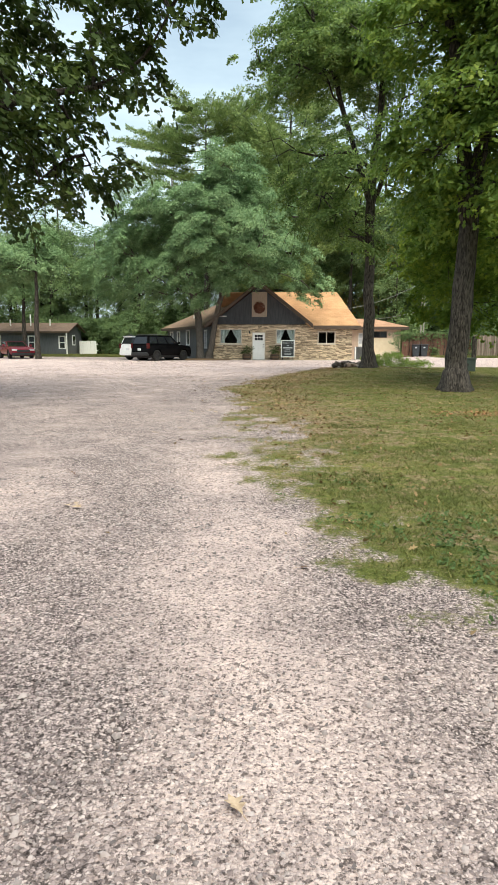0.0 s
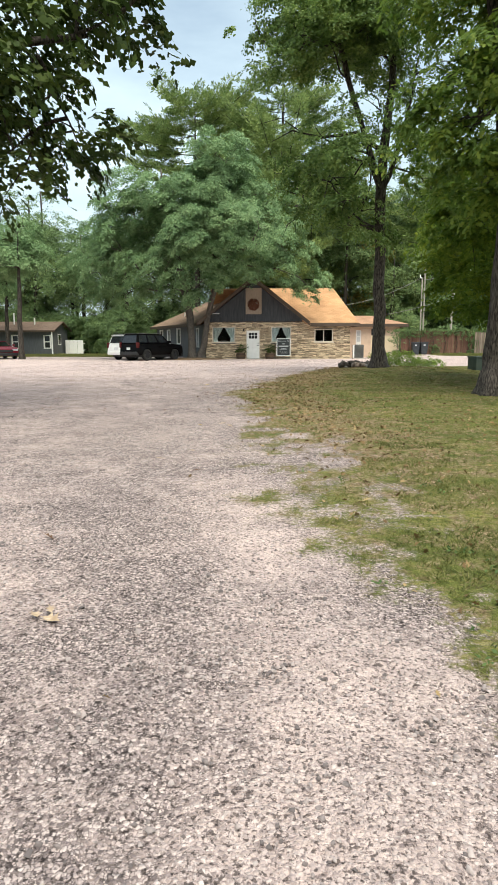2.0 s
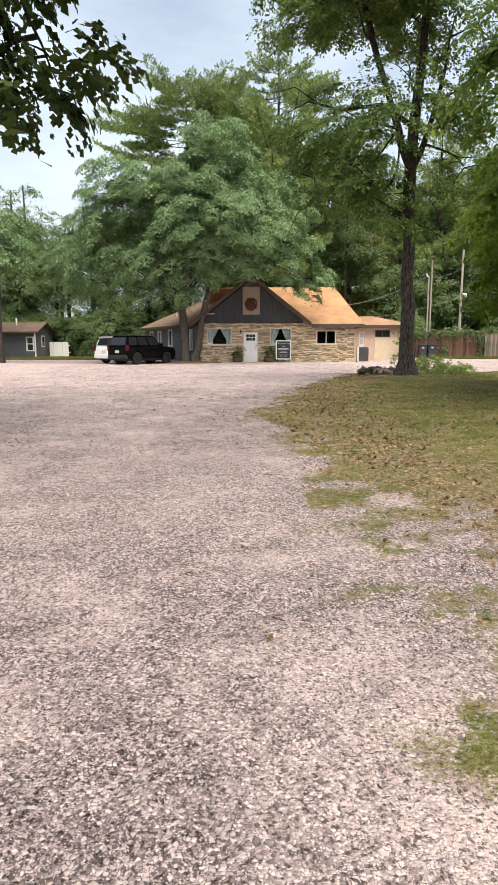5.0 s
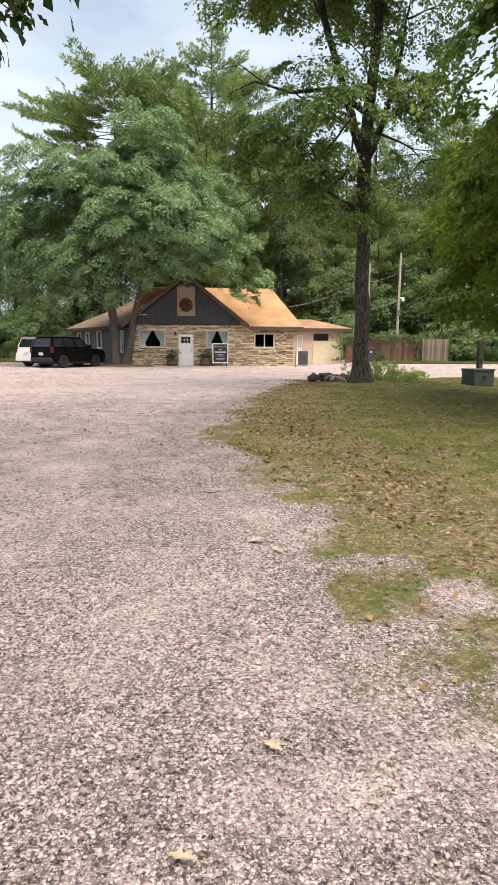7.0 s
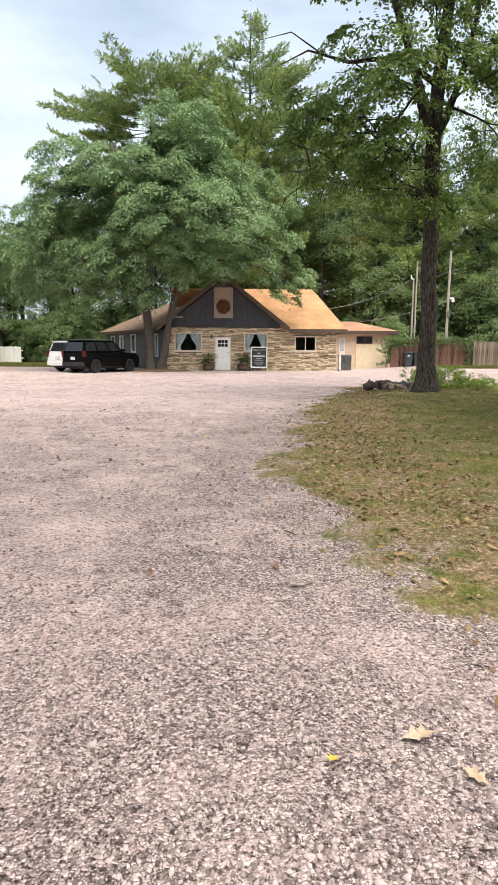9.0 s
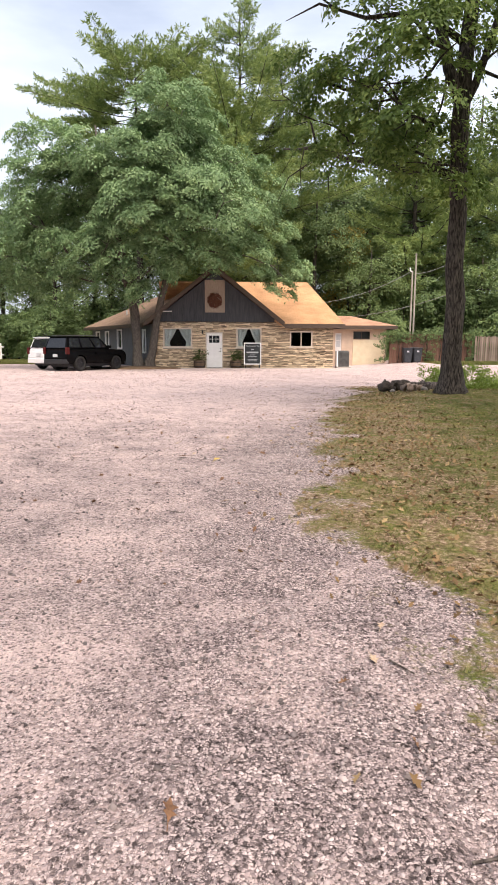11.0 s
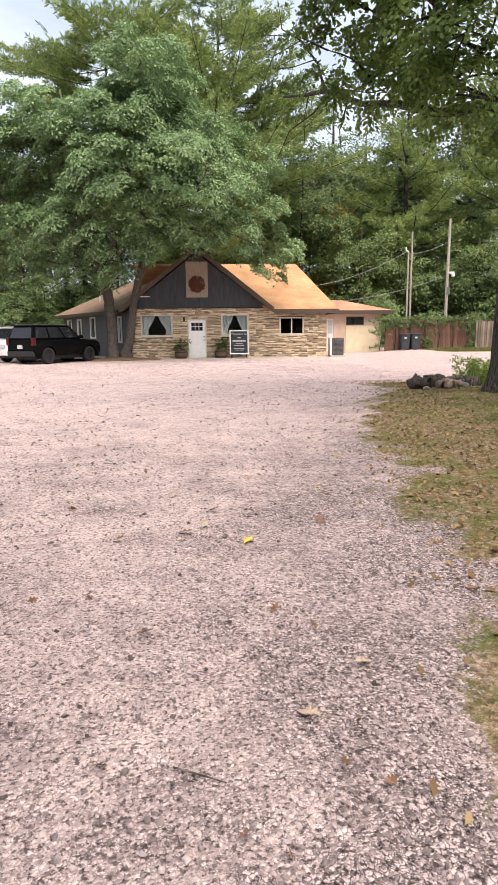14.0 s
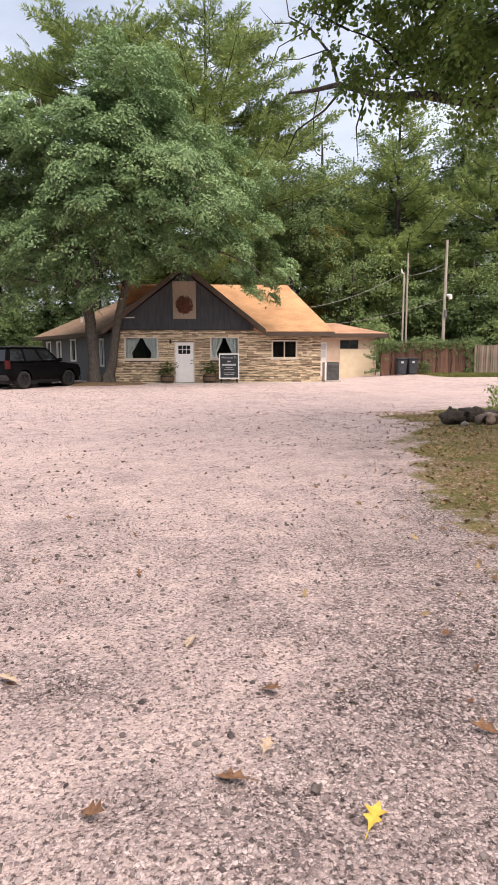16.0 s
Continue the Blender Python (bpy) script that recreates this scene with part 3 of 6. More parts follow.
def build_ground():
    xs = np.unique(np.concatenate([np.linspace(-600, -60, 10), np.arange(-60, -8, 2.0), np.arange(-8, 0.6, 0.25), np.arange(0.6, 8, 0.1), np.arange(8, 14, 0.25), np.arange(14, 60, 2.0), np.linspace(60, 600, 10)]))
    ys = np.unique(np.concatenate([np.linspace(-600, -70, 10), np.arange(-70, -52, 2.0), np.arange(-52, -46.5, 0.25), np.arange(-46.5, -26, 0.1), np.arange(-26, -15, 0.25), np.arange(-15, 20, 1.0), np.linspace(20, 700, 16)]))
    gx, gy = np.meshgrid(xs, ys)
    rng = np.random.default_rng(5)
    z = ground_z(gx, gy)
    fine = (np.abs(gx - 3) < 11) & (gy > -52) & (gy < -15)
    z = z + np.where(fine, 0.006 * rng.standard_normal(gx.shape), 0)
    verts = np.stack([gx, gy, z], -1).reshape(-1, 3)
    ny, nx = gx.shape
    idx = np.arange(nx * ny).reshape(ny, nx)
    quads = np.stack([idx[:-1, :-1], idx[:-1, 1:], idx[1:, 1:], idx[1:, :-1]], -1).reshape(-1, 4)
    me = bpy.data.meshes.new("ground")
    me.from_pydata(verts.tolist(), [], quads.tolist())
    att = me.color_attributes.new("lawn", "FLOAT_COLOR", "POINT")
    fx, fy = verts[:, 0], verts[:, 1]
    lawn = cover(fx, fy)
    lot = np.clip((fy + 29) / 7, 0, 1)
    left = np.clip((np.interp(fy, [-50, -40, -36, -30, -26], [-1.0, -0.4, 0.5, 0.7, 2.2]) - fx) / 1.0 + 0.5, 0, 1) * np.clip((fy + 40) / 5, 0, 1)
    track = 0.55 * np.exp(-((fx - np.interp(fy, [-49, -39, -30], [3.6, 1.9, 1.2])) / 0.42) ** 2) + 0.4 * np.exp(-((fx - np.interp(fy, [-49, -39, -30], [1.6, 0.1, -0.8])) / 0.4) ** 2)
    packed = np.clip(0.30 + 0.50 * lot + 0.30 * left + 0.8 * track * np.clip((-38.5 - fy) / 4, 0.15, 1) * (1 - lot) * (1 - left), 0, 1)
    litter = np.clip((fy + 42.5) / 3, 0, 1) * np.exp(-((fx - np.interp(fy, EDGE_Y, EDGE_X) - 0.9) / 1.1) ** 2)
    att.data.foreach_set("color", np.stack([lawn, packed, litter, np.ones_like(lawn)], -1).astype(np.float32).ravel())
    me.materials.append(M_GROUND)
    me.shade_smooth()
    return tagged(new("ground", me), "pinkish crushed gravel drive and lot with thin lawn", "ground", kind="structure")


build_ground()


# ---- trees ----
def limb_path(a, b, rng, bend=0.12, n=6, sag=0.0):
    a, b = np.array(a, float), np.array(b, float)
    far = np.linalg.norm(b - a)
    pts = [a + (b - a) * s for s in np.linspace(0, 1, n)]
    off = rng.normal(0, bend * far, (2, 3))
    out = []
    for s, p in zip(np.linspace(0, 1, n), pts):
        q = p + off[0] * math.sin(math.pi * s) * 0.6 + off[1] * math.sin(2 * math.pi * s) * 0.25
        q[2] += sag * math.sin(math.pi * s)
        out.append(tuple(q))
    return out


LEAF = [(-0.5, 0.0, 0), (0.05, -0.30, 0.06), (0.55, 0.0, -0.05), (0.05, 0.30, 0.06)]
LOBED_LEAF = [(-0.62, 0.0, 0), (-0.26, -0.27, 0.04), (-0.02, -0.12, 0.02), (0.16, -0.36, 0.03), (0.62, 0.0, -0.06), (0.16, 0.36, 0.03), (-0.02, 0.12, 0.02), (-0.26, 0.27, 0.04)]


def leaf_cloud(centres, radii, per, size, rng, flat=0.75, up=0.7, sides=4):
    """Leaves round many clump centres: pointed blades, each at its own slant."""
    n = len(centres)
    c = np.repeat(centres, per, 0)
    r = np.repeat(radii, per, 0)[:, None]
    d = rng.standard_normal((n * per, 3))
    d /= np.linalg.norm(d, axis=1, keepdims=True)
    d *= rng.uniform(0.15, 1.0, (n * per, 1)) ** 0.6
    d[:, 2] *= flat
    p = c + d * r
    nrm = rng.standard_normal((n * per, 3)) * 0.5 + d * 1.0
    nrm[:, 2] = np.abs(nrm[:, 2]) * 0.6 + up * 0.8
    nrm /= np.linalg.norm(nrm, axis=1, keepdims=True)
    a = np.cross(nrm, rng.standard_normal((n * per, 3)))
    a /= np.linalg.norm(a, axis=1, keepdims=True)
    b = np.cross(nrm, a)
    s = size * rng.uniform(0.65, 1.3, (n * per, 1))
    shape = LEAF if sides == 4 else LOBED_LEAF
    v = np.stack([p + s * (u * a + w * b + h * nrm) for u, w, h in shape], 1)
    return v


def spray_cloud(centres, radii, per, size, rng, heart, sides=4, droop=0.5):
    """Leaves in drooping fans: each spray is a shallow dome tipped away from the crown's heart, its leaves radiating to the rim."""
    n = len(centres)
    out = centres - heart
    out[:, 2] *= 0.5
    out /= np.linalg.norm(out, axis=1, keepdims=True) + 1e-6
    up = out * 0.55 + np.array((0, 0, 0.85)) + rng.normal(0, 0.16, (n, 3))
    up /= np.linalg.norm(up, axis=1, keepdims=True)
    e1 = np.cross(up, rng.standard_normal((n, 3)))
    e1 /= np.linalg.norm(e1, axis=1, keepdims=True)
    e2 = np.cross(up, e1)
    c, up, e1, e2 = (np.repeat(q, per, 0) for q in (centres, up, e1, e2))
    r = np.repeat(radii, per, 0)[:, None]
    ang = rng.uniform(0, 2 * math.pi, (n, 1)) + np.round(rng.uniform(0, 2 * math.pi, (n, per)) * 7 / 6.283) * 6.283 / 7 + rng.normal(0, 0.24, (n, per))
    ang = ang.reshape(-1, 1)
    q = rng.uniform(0.03, 1.0, (n * per, 1)) ** 0.6 * rng.uniform(0.75, 1.12, (n * per, 1))
    radial = e1 * np.cos(ang) + e2 * np.sin(ang)
    p = c + radial * (q * r) - up * (droop * q * q * r) + rng.normal(0, 0.11, (n * per, 3)) * r
    nrm = up + radial * (0.7 * q) + rng.normal(0, 0.42, (n * per, 3))
    nrm /= np.linalg.norm(nrm, axis=1, keepdims=True)
    a = radial + rng.normal(0, 0.6, (n * per, 3))
    a -= nrm * (a * nrm).sum(1, keepdims=True)
    a /= np.linalg.norm(a, axis=1, keepdims=True)
    b = np.cross(nrm, a)
    s = size * rng.uniform(0.65, 1.3, (n * per, 1))
    shape = LEAF if sides == 4 else LOBED_LEAF
    return np.stack([p + s * (u * a + w * b + h * nrm) for u, w, h in shape], 1)


def shell_points(lobes, count, rng, hollow=0.68):
    """Places inside a set of ellipsoids (x, y, z, rx, ry, rz), most of them near the outside."""
    lobes = np.array(lobes, float)
    vol = lobes[:, 3] * lobes[:, 4] * lobes[:, 5]
    pick = rng.choice(len(lobes), count, p=vol ** 0.75 / (vol ** 0.75).sum())
    d = rng.standard_normal((count, 3))
    d /= np.linalg.norm(d, axis=1, keepdims=True)
    rad = hollow + (1.0 - hollow) * rng.uniform(0, 1, (count, 1)) ** 0.7
    return lobes[pick, :3] + d * rad * lobes[pick, 3:], pick


def wood_mesh(runs, sides=8):
    bm = bmesh.new()
    for pts, radii in runs:
        add_tube(bm, pts, radii, sides if radii[0] > 0.06 else 5)
    return bm


def oak(name, label, foot, stems, lobes, clumps, clump_r, per, size, leaf, bark, seed, sides=4, extra=(), group="", twigs=60, trunk_sides=14, flare=1.6):
    """An oak: stems as lists of (x, y, z, r), limbs into each lobe, twigs into the clumps, and loose leaves. All local to the foot."""
    rng = np.random.default_rng(seed)
    t = thing(name, label, "tree", pose(*foot), group)
    bm = bmesh.new()
    for stem in stems:
        pts, rad = [], []
        for i, ((x0, y0, z0, r0), (x1, y1, z1, r1)) in enumerate(zip(stem, stem[1:])):
            for k in range(5):
                s = k / 5
                pts.append((x0 + (x1 - x0) * s + rng.normal(0, 0.02), y0 + (y1 - y0) * s + rng.normal(0, 0.02), z0 + (z1 - z0) * s))
                rad.append(r0 + (r1 - r0) * s)
        pts.append(stem[-1][:3])
        rad.append(stem[-1][3])
        if stem[0][2] <= 0:
            pts = [(pts[0][0], pts[0][1], -0.25), (pts[0][0], pts[0][1], 0.02), (pts[0][0], pts[0][1], 0.18), (pts[0][0], pts[0][1], 0.5)] + pts[1:]
            rad = [rad[0] * flare * 1.1, rad[0] * flare, rad[0] * (1 + (flare - 1) * 0.5), rad[0] * 1.08] + rad[1:]
        add_tube(bm, pts, rad, trunk_sides)
    for v in bm.verts:
        ang = math.atan2(v.co.y - stems[0][0][1], v.co.x - stems[0][0][0])
        k = 1 + 0.05 * math.sin(5 * ang + v.co.z) + 0.03 * math.sin(11 * ang + 2 * v.co.z)
        if v.co.z < 0.6:
            k += 0.16 * (0.6 - v.co.z) * math.sin(5 * ang + 0.7)
        v.co.x, v.co.y = stems[0][0][0] + (v.co.x - stems[0][0][0]) * k, stems[0][0][1] + (v.co.y - stems[0][0][1]) * k
    part("trunk", bm, bark, t, smooth=True)
    where, pick = shell_points(lobes, clumps, rng)
    runs = []
    low = max(0.5, 0.42 * max(s[-1][2] for s in stems))
    nodes = [Vector(p[:3]).lerp(Vector(q[:3]), k / 5) for s in stems for p, q in zip(s, s[1:]) for k in range(6) if p[2] + (q[2] - p[2]) * k / 5 > low]
    ends = [None] * len(lobes)
    near = [min((n - Vector(lb[:3])).length for n in nodes) for lb in lobes]
    for i in sorted(range(len(lobes)), key=lambda k: near[k]):
        tip = Vector(lobes[i][:3])
        base = min(nodes, key=lambda q: (q - tip).length + 0.9 * max(0, q.z - tip.z + 0.5))
        far = (tip - base).length
        path = limb_path(base, tip, rng, 0.10, 7)
        r0 = min(0.10, 0.022 + 0.014 * far)
        runs.append((path, [r0 * (1 - 0.75 * s) for s in np.linspace(0, 1, 7)]))
        ends[i] = path
        nodes += [Vector(p) for p in path[3:6]]
    for i in rng.choice(clumps, min(twigs, clumps), replace=False):
        path = ends[pick[i]]
        base = path[int(rng.integers(3, 7))]
        p = limb_path(base, where[i], rng, 0.1, 5)
        runs.append((p, [0.02, 0.016, 0.012, 0.008, 0.004]))
    runs += [(p, [q * 0.75 for q in r]) for p, r in extra]
    tagged(part("limb", wood_mesh(runs), bark, t, smooth=True), kind="stuff")
    rr = clump_r * rng.uniform(0.6, 1.35, clumps)
    heart = np.array(lobes, float)[:, :3].mean(0) - np.array((0, 0, 1.0))
    from_arrays("crown", spray_cloud(where, rr, per, size, rng, heart, sides), sides, leaf, t)
    return t


def pine(name, label, foot, height, spread, seed, first=0.28, lean=0.0, tufts=1.0, size=0.55, broad=False):
    """A white pine: straight stem, level whorled boughs with upturned tips, needles in tufts along them."""
    rng = np.random.default_rng(seed)
    t = thing(name, label, "tree", pose(*foot))
    stem = [(lean * s * s * height * 0.06, 0, s * height) for s in np.linspace(0, 1, 10)]
    part("trunk", tube([(0, 0, -0.3)] + stem, [0.42] + [0.38 * (1 - 0.93 * s) for s in np.linspace(0, 1, 10)], 10), M_BARK, t, smooth=True)
    runs, tips, dirs = [], [], []
    z = height * first
    while z < height * 0.985:
        s = (z - height * first) / (height * (1 - first))
        reach = spread * (0.72 + 0.5 * math.sin(math.pi * min(1, s * 0.9 + 0.08))) * (1 - s ** 2.2) + 0.5
        if broad:
            reach = spread * (0.55 + 0.55 * s) * (1 - 0.8 * max(0.0, (s - 0.72) / 0.28) ** 2)
        for k in range(int(rng.integers(3, 6))):
            ang = rng.uniform(0, 2 * math.pi)
            far = reach * rng.uniform(0.45, 1.15)
            rise = far * rng.uniform(-0.06, 0.22) + (0.06 if broad else 0.3) * s * far
            a = np.array((0.02, 0, z))
            b = a + np.array((math.cos(ang) * far, math.sin(ang) * far, rise))
            path = limb_path(a, b, rng, 0.04, 6, sag=-0.06 * far)
            runs.append((path, [0.075 * (1 - 0.8 * q) * (1.1 - s) + 0.008 for q in np.linspace(0, 1, 6)]))
            along = np.array((math.cos(ang), math.sin(ang), 0))
            across = np.array((-math.sin(ang), math.cos(ang), 0))
            for q in np.arange(0.26, 1.0, 0.30 / far / tufts):
                i = min(4, int(q * 5))
                f = q * 5 - i
                p = np.array(path[i]) * (1 - f) + np.array(path[i + 1]) * f
                for side in (-1, 1):
                    long = ((1.08 - q) * 0.40 * far + 0.16) * rng.uniform(0.4, 1.1)
                    d = along * rng.uniform(0.55, 1.0) + across * side + np.array((0, 0, rng.uniform(0.0, 0.3)))
                    d /= np.linalg.norm(d)
                    for h in np.arange(0.18, long, 0.25) + rng.uniform(-0.05, 0.05):
                        tips.append(p + d * h + np.array((0, 0, 0.12 * h * h)) + rng.normal(0, 0.04, 3))
                        dirs.append(d + np.array((0, 0, 0.35)))
            tips.append(np.array(path[-1]))
            dirs.append(along + np.array((0, 0, 0.5)))
        z += rng.uniform(0.5, 1.0) * (1.15 - 0.5 * s)
    part("limb", wood_mesh(runs, 6), M_BARK, t)
    tips, dirs = np.array(tips), np.array(dirs)
    out = []
    for k in range(9):
        d = dirs + rng.normal(0, 0.62, dirs.shape)
        d /= np.linalg.norm(d, axis=1, keepdims=True)
        w = np.cross(d, rng.standard_normal(d.shape))
        w /= np.linalg.norm(w, axis=1, keepdims=True)
        p = tips + rng.normal(0, 0.05, tips.shape) * np.array((1, 1, 0.6))
        s = size * rng.uniform(0.6, 1.25, (len(p), 1))
        out.append(np.stack([p, p + s * (0.6 * d + 0.10 * w), p + s * d, p + s * (0.6 * d - 0.10 * w)], 1))
    from_arrays("crown", np.concatenate(out), 4, M_PINE, t)
    return t


def random_lobes(rng, n, centre, spread, size):
    """Lobes scattered over an ellipsoid round centre."""
    out = []
    for i in range(n):
        d = rng.standard_normal(3)
        d /= np.linalg.norm(d)
        if d[2] < -0.55:
            d[2] *= -0.4
        k = rng.uniform(0.35, 1.0)
        s = size * rng.uniform(0.7, 1.25)
        out.append((centre[0] + d[0] * spread[0] * k, centre[1] + d[1] * spread[1] * k, centre[2] + d[2] * spread[2] * k, s, s, s * 0.72))
    return out


# the twin-stemmed oak before the house
rng_twin = np.random.default_rng(21)
oak("oak_tree", "broad twin-trunked oak with soft green crown beside the house", (-3.65, -0.3, gz(-3.65, -0.3)),
    [[(-0.35, 0, 0, 0.29), (-0.5, 0.1, 3.0, 0.27), (-1.1, 0.3, 6.2, 0.23), (-2.0, 0.6, 10.0, 0.13), (-2.4, 0.6, 13.5, 0.04)],
     [(0.25, 0.1, 0, 0.24), (0.75, 0.0, 2.8, 0.205), (1.7, -0.2, 6.0, 0.18), (3.0, -0.4, 9.5, 0.12), (3.4, -0.4, 12.5, 0.04)]],
    random_lobes(rng_twin, 58, (0.9, 0.0, 9.8), (7.6, 5.4, 5.4), 1.75) + [(-2.5, -1.6, 4.7, 1.7, 1.3, 0.9), (-4.6, -1.2, 4.8, 1.8, 1.4, 1.0), (-6.4, -1.0, 5.2, 1.8, 1.5, 1.1), (0.6, -1.9, 5.5, 1.7, 1.3, 0.8), (2.7, -2.0, 6.3, 1.6, 1.3, 0.8), (-0.8, -1.8, 4.6, 1.3, 1.1, 0.7), (-1.5, -2.6, 6.6, 2.4, 2.0, 1.5), (3.6, -2.4, 7.4, 2.4, 2.0, 1.6), (-6.0, -2.0, 8.0, 2.6, 2.2, 2.0), (0.6, -3.0, 8.6, 2.6, 2.2, 2.0), (6.4, -1.4, 8.2, 2.2, 2.0, 1.6), (4.0, -1.8, 6.4, 1.8, 1.6, 0.9), (8.4, -1.2, 4.9, 1.3, 1.3, 0.7), (-3.0, -1.5, 5.4, 2.0, 1.6, 1.0), (-7.6, -0.6, 6.2, 1.7, 1.6, 1.2), (7.6, -1.4, 5.7, 2.0, 1.8, 1.1), (5.8, -2.0, 6.2, 2.0, 1.8, 1.1), (-7.0, -0.8, 6.6, 2.6, 2.2, 1.6), (-4.0, -1.6, 6.4, 2.4, 2.0, 1.3), (1.8, -2.4, 6.9, 2.0, 1.6, 1.0), (-6.6, 0.5, 9.0, 2.0, 2.0, 1.5)],
    1250, 0.68, 230, 0.135, M_OAK_GREY, M_BARK_PALE, 22, twigs=160, flare=1.35)

# the oak at the lawn's end
tm = (6.11, -23.2, gz(6.11, -23.2))
rng_m = np.random.default_rng(31)
dead = [
    ([(0.0, 0, 4.7), (-0.5, 0.8, 5.15), (-0.9, 1.3, 5.2), (-1.5, 2.3, 5.7), (-2.0, 3.1, 5.95), (-2.6, 4.1, 6.55), (-3.0, 4.7, 6.65), (-3.4, 5.4, 6.85)], [0.15, 0.13, 0.12, 0.11, 0.09, 0.075, 0.055, 0.03]),
    ([(-2.6, 4.1, 6.5), (-2.75, 4.3, 7.2), (-3.1, 4.6, 7.8), (-3.5, 4.9, 8.15), (-3.6, 5.0, 8.9)], [0.05, 0.04, 0.03, 0.02, 0.008]),
    ([(-2.5, 4.0, 6.5), (-2.8, 4.5, 6.2), (-3.3, 5.0, 5.95), (-3.6, 5.2, 5.3)], [0.04, 0.03, 0.02, 0.008]),
    ([(-2.2, 3.5, 6.2), (-2.35, 3.7, 5.6), (-2.3, 3.7, 5.0)], [0.03, 0.02, 0.006]),
    ([(-2.9, 4.6, 6.65), (-3.0, 4.7, 6.1), (-2.95, 4.8, 5.5)], [0.025, 0.016, 0.005]),
    ([(-3.1, 4.6, 7.8), (-3.7, 5.0, 7.6), (-4.0, 5.2, 6.9)], [0.02, 0.014, 0.005]),
    ([(-3.3, 4.8, 8.0), (-3.8, 5.0, 8.05), (-4.1, 5.1, 8.4)], [0.018, 0.012, 0.005]),
    ([(-2.8, 4.35, 7.3), (-3.3, 4.7, 7.25), (-3.7, 4.9, 7.3)], [0.02, 0.014, 0.006]),
    ([(0, 0, 7.4), (-1.0, 0.1, 8.1), (-2.2, 0.2, 8.0), (-3.2, 0.2, 8.25), (-3.9, 0.2, 7.9)], [0.12, 0.09, 0.06, 0.035, 0.01]),
    ([(-2.9, 0.2, 8.2), (-3.6, 0.3, 8.7), (-4.4, 0.3, 8.5)], [0.03, 0.02, 0.008]),
]
oak("oak_tree", "tall dark-trunked oak with open crown on the lawn", tm,
    [[(0, 0, 0, 0.235), (-0.05, 0, 3.5, 0.19), (-0.1, 0, 6.4, 0.17), (0.15, 0.1, 9.5, 0.13), (0.4, 0.2, 13.0, 0.08), (0.5, 0.2, 16.0, 0.03)],
     [(-0.1, 0, 6.2, 0.12), (-0.8, 0.1, 8.2, 0.095), (-1.6, 0.2, 11.0, 0.09), (-2.6, 0.2, 13.5, 0.04)],
     [(-0.05, 0, 6.0, 0.10), (0.45, 0.0, 7.6, 0.07), (0.8, -0.1, 9.0, 0.045), (1.0, -0.2, 10.4, 0.015)]],
    random_lobes(rng_m, 36, (-1.1, 0.2, 11.4), (3.2, 3.4, 4.0), 1.15) + [(-1.2, -1.0, 5.6, 1.0, 0.9, 0.7), (-2.0, -0.6, 6.3, 1.0, 1.0, 0.7), (-2.7, 0.4, 6.9, 0.9, 0.9, 0.6), (-0.8, -1.5, 6.8, 1.1, 1.0, 0.8), (-1.9, -1.6, 7.3, 1.0, 1.0, 0.7), (-1.1, 1.0, 5.4, 0.9, 0.9, 0.6), (-3.0, 1.9, 6.5, 0.9, 0.9, 0.6), (-2.6, 1.5, 7.1, 0.9, 0.9, 0.6), (-2.2, 2.2, 6.0, 0.8, 0.8, 0.5), (-3.4, 1.2, 7.4, 0.8, 0.8, 0.6), (-1.8, 1.2, 6.7, 0.9, 0.9, 0.6), (-1.5, 2.6, 6.7, 0.9, 0.9, 0.7), (-4.5, 0.0, 11.8, 1.0, 1.0, 0.8), (-3.9, 0.5, 10.8, 1.1, 1.1, 0.9), (-3.0, -0.8, 10.8, 1.0, 1.0, 0.7), (-0.3, -0.5, 8.8, 1.2, 1.1, 0.9), (-1.9, -0.3, 6.6, 1.1, 1.0, 0.9), (1.6, 0.2, 6.3, 1.2, 1.1, 0.9), (-0.7, 0.6, 5.6, 1.0, 0.9, 0.8), (0.9, -0.6, 7.4, 1.1, 1.0, 0.9), (-2.2, 0.0, 8.0, 1.0, 1.0, 0.7), (-1.4, -0.5, 4.9, 0.8, 0.8, 0.6), (0.1, -0.4, 4.8, 0.8, 0.8, 0.6), (1.6, 0.2, 8.6, 1.2, 1.1, 0.9), (1.9, 0.0, 10.2, 1.3, 1.2, 1.0), (2.0, 0.3, 12.2, 1.3, 1.2, 1.0), (1.4, -0.5, 7.6, 0.9, 0.9, 0.7)],
    900, 0.43, 130, 0.105, M_OAK, M_BARK, 32, extra=dead, twigs=120)

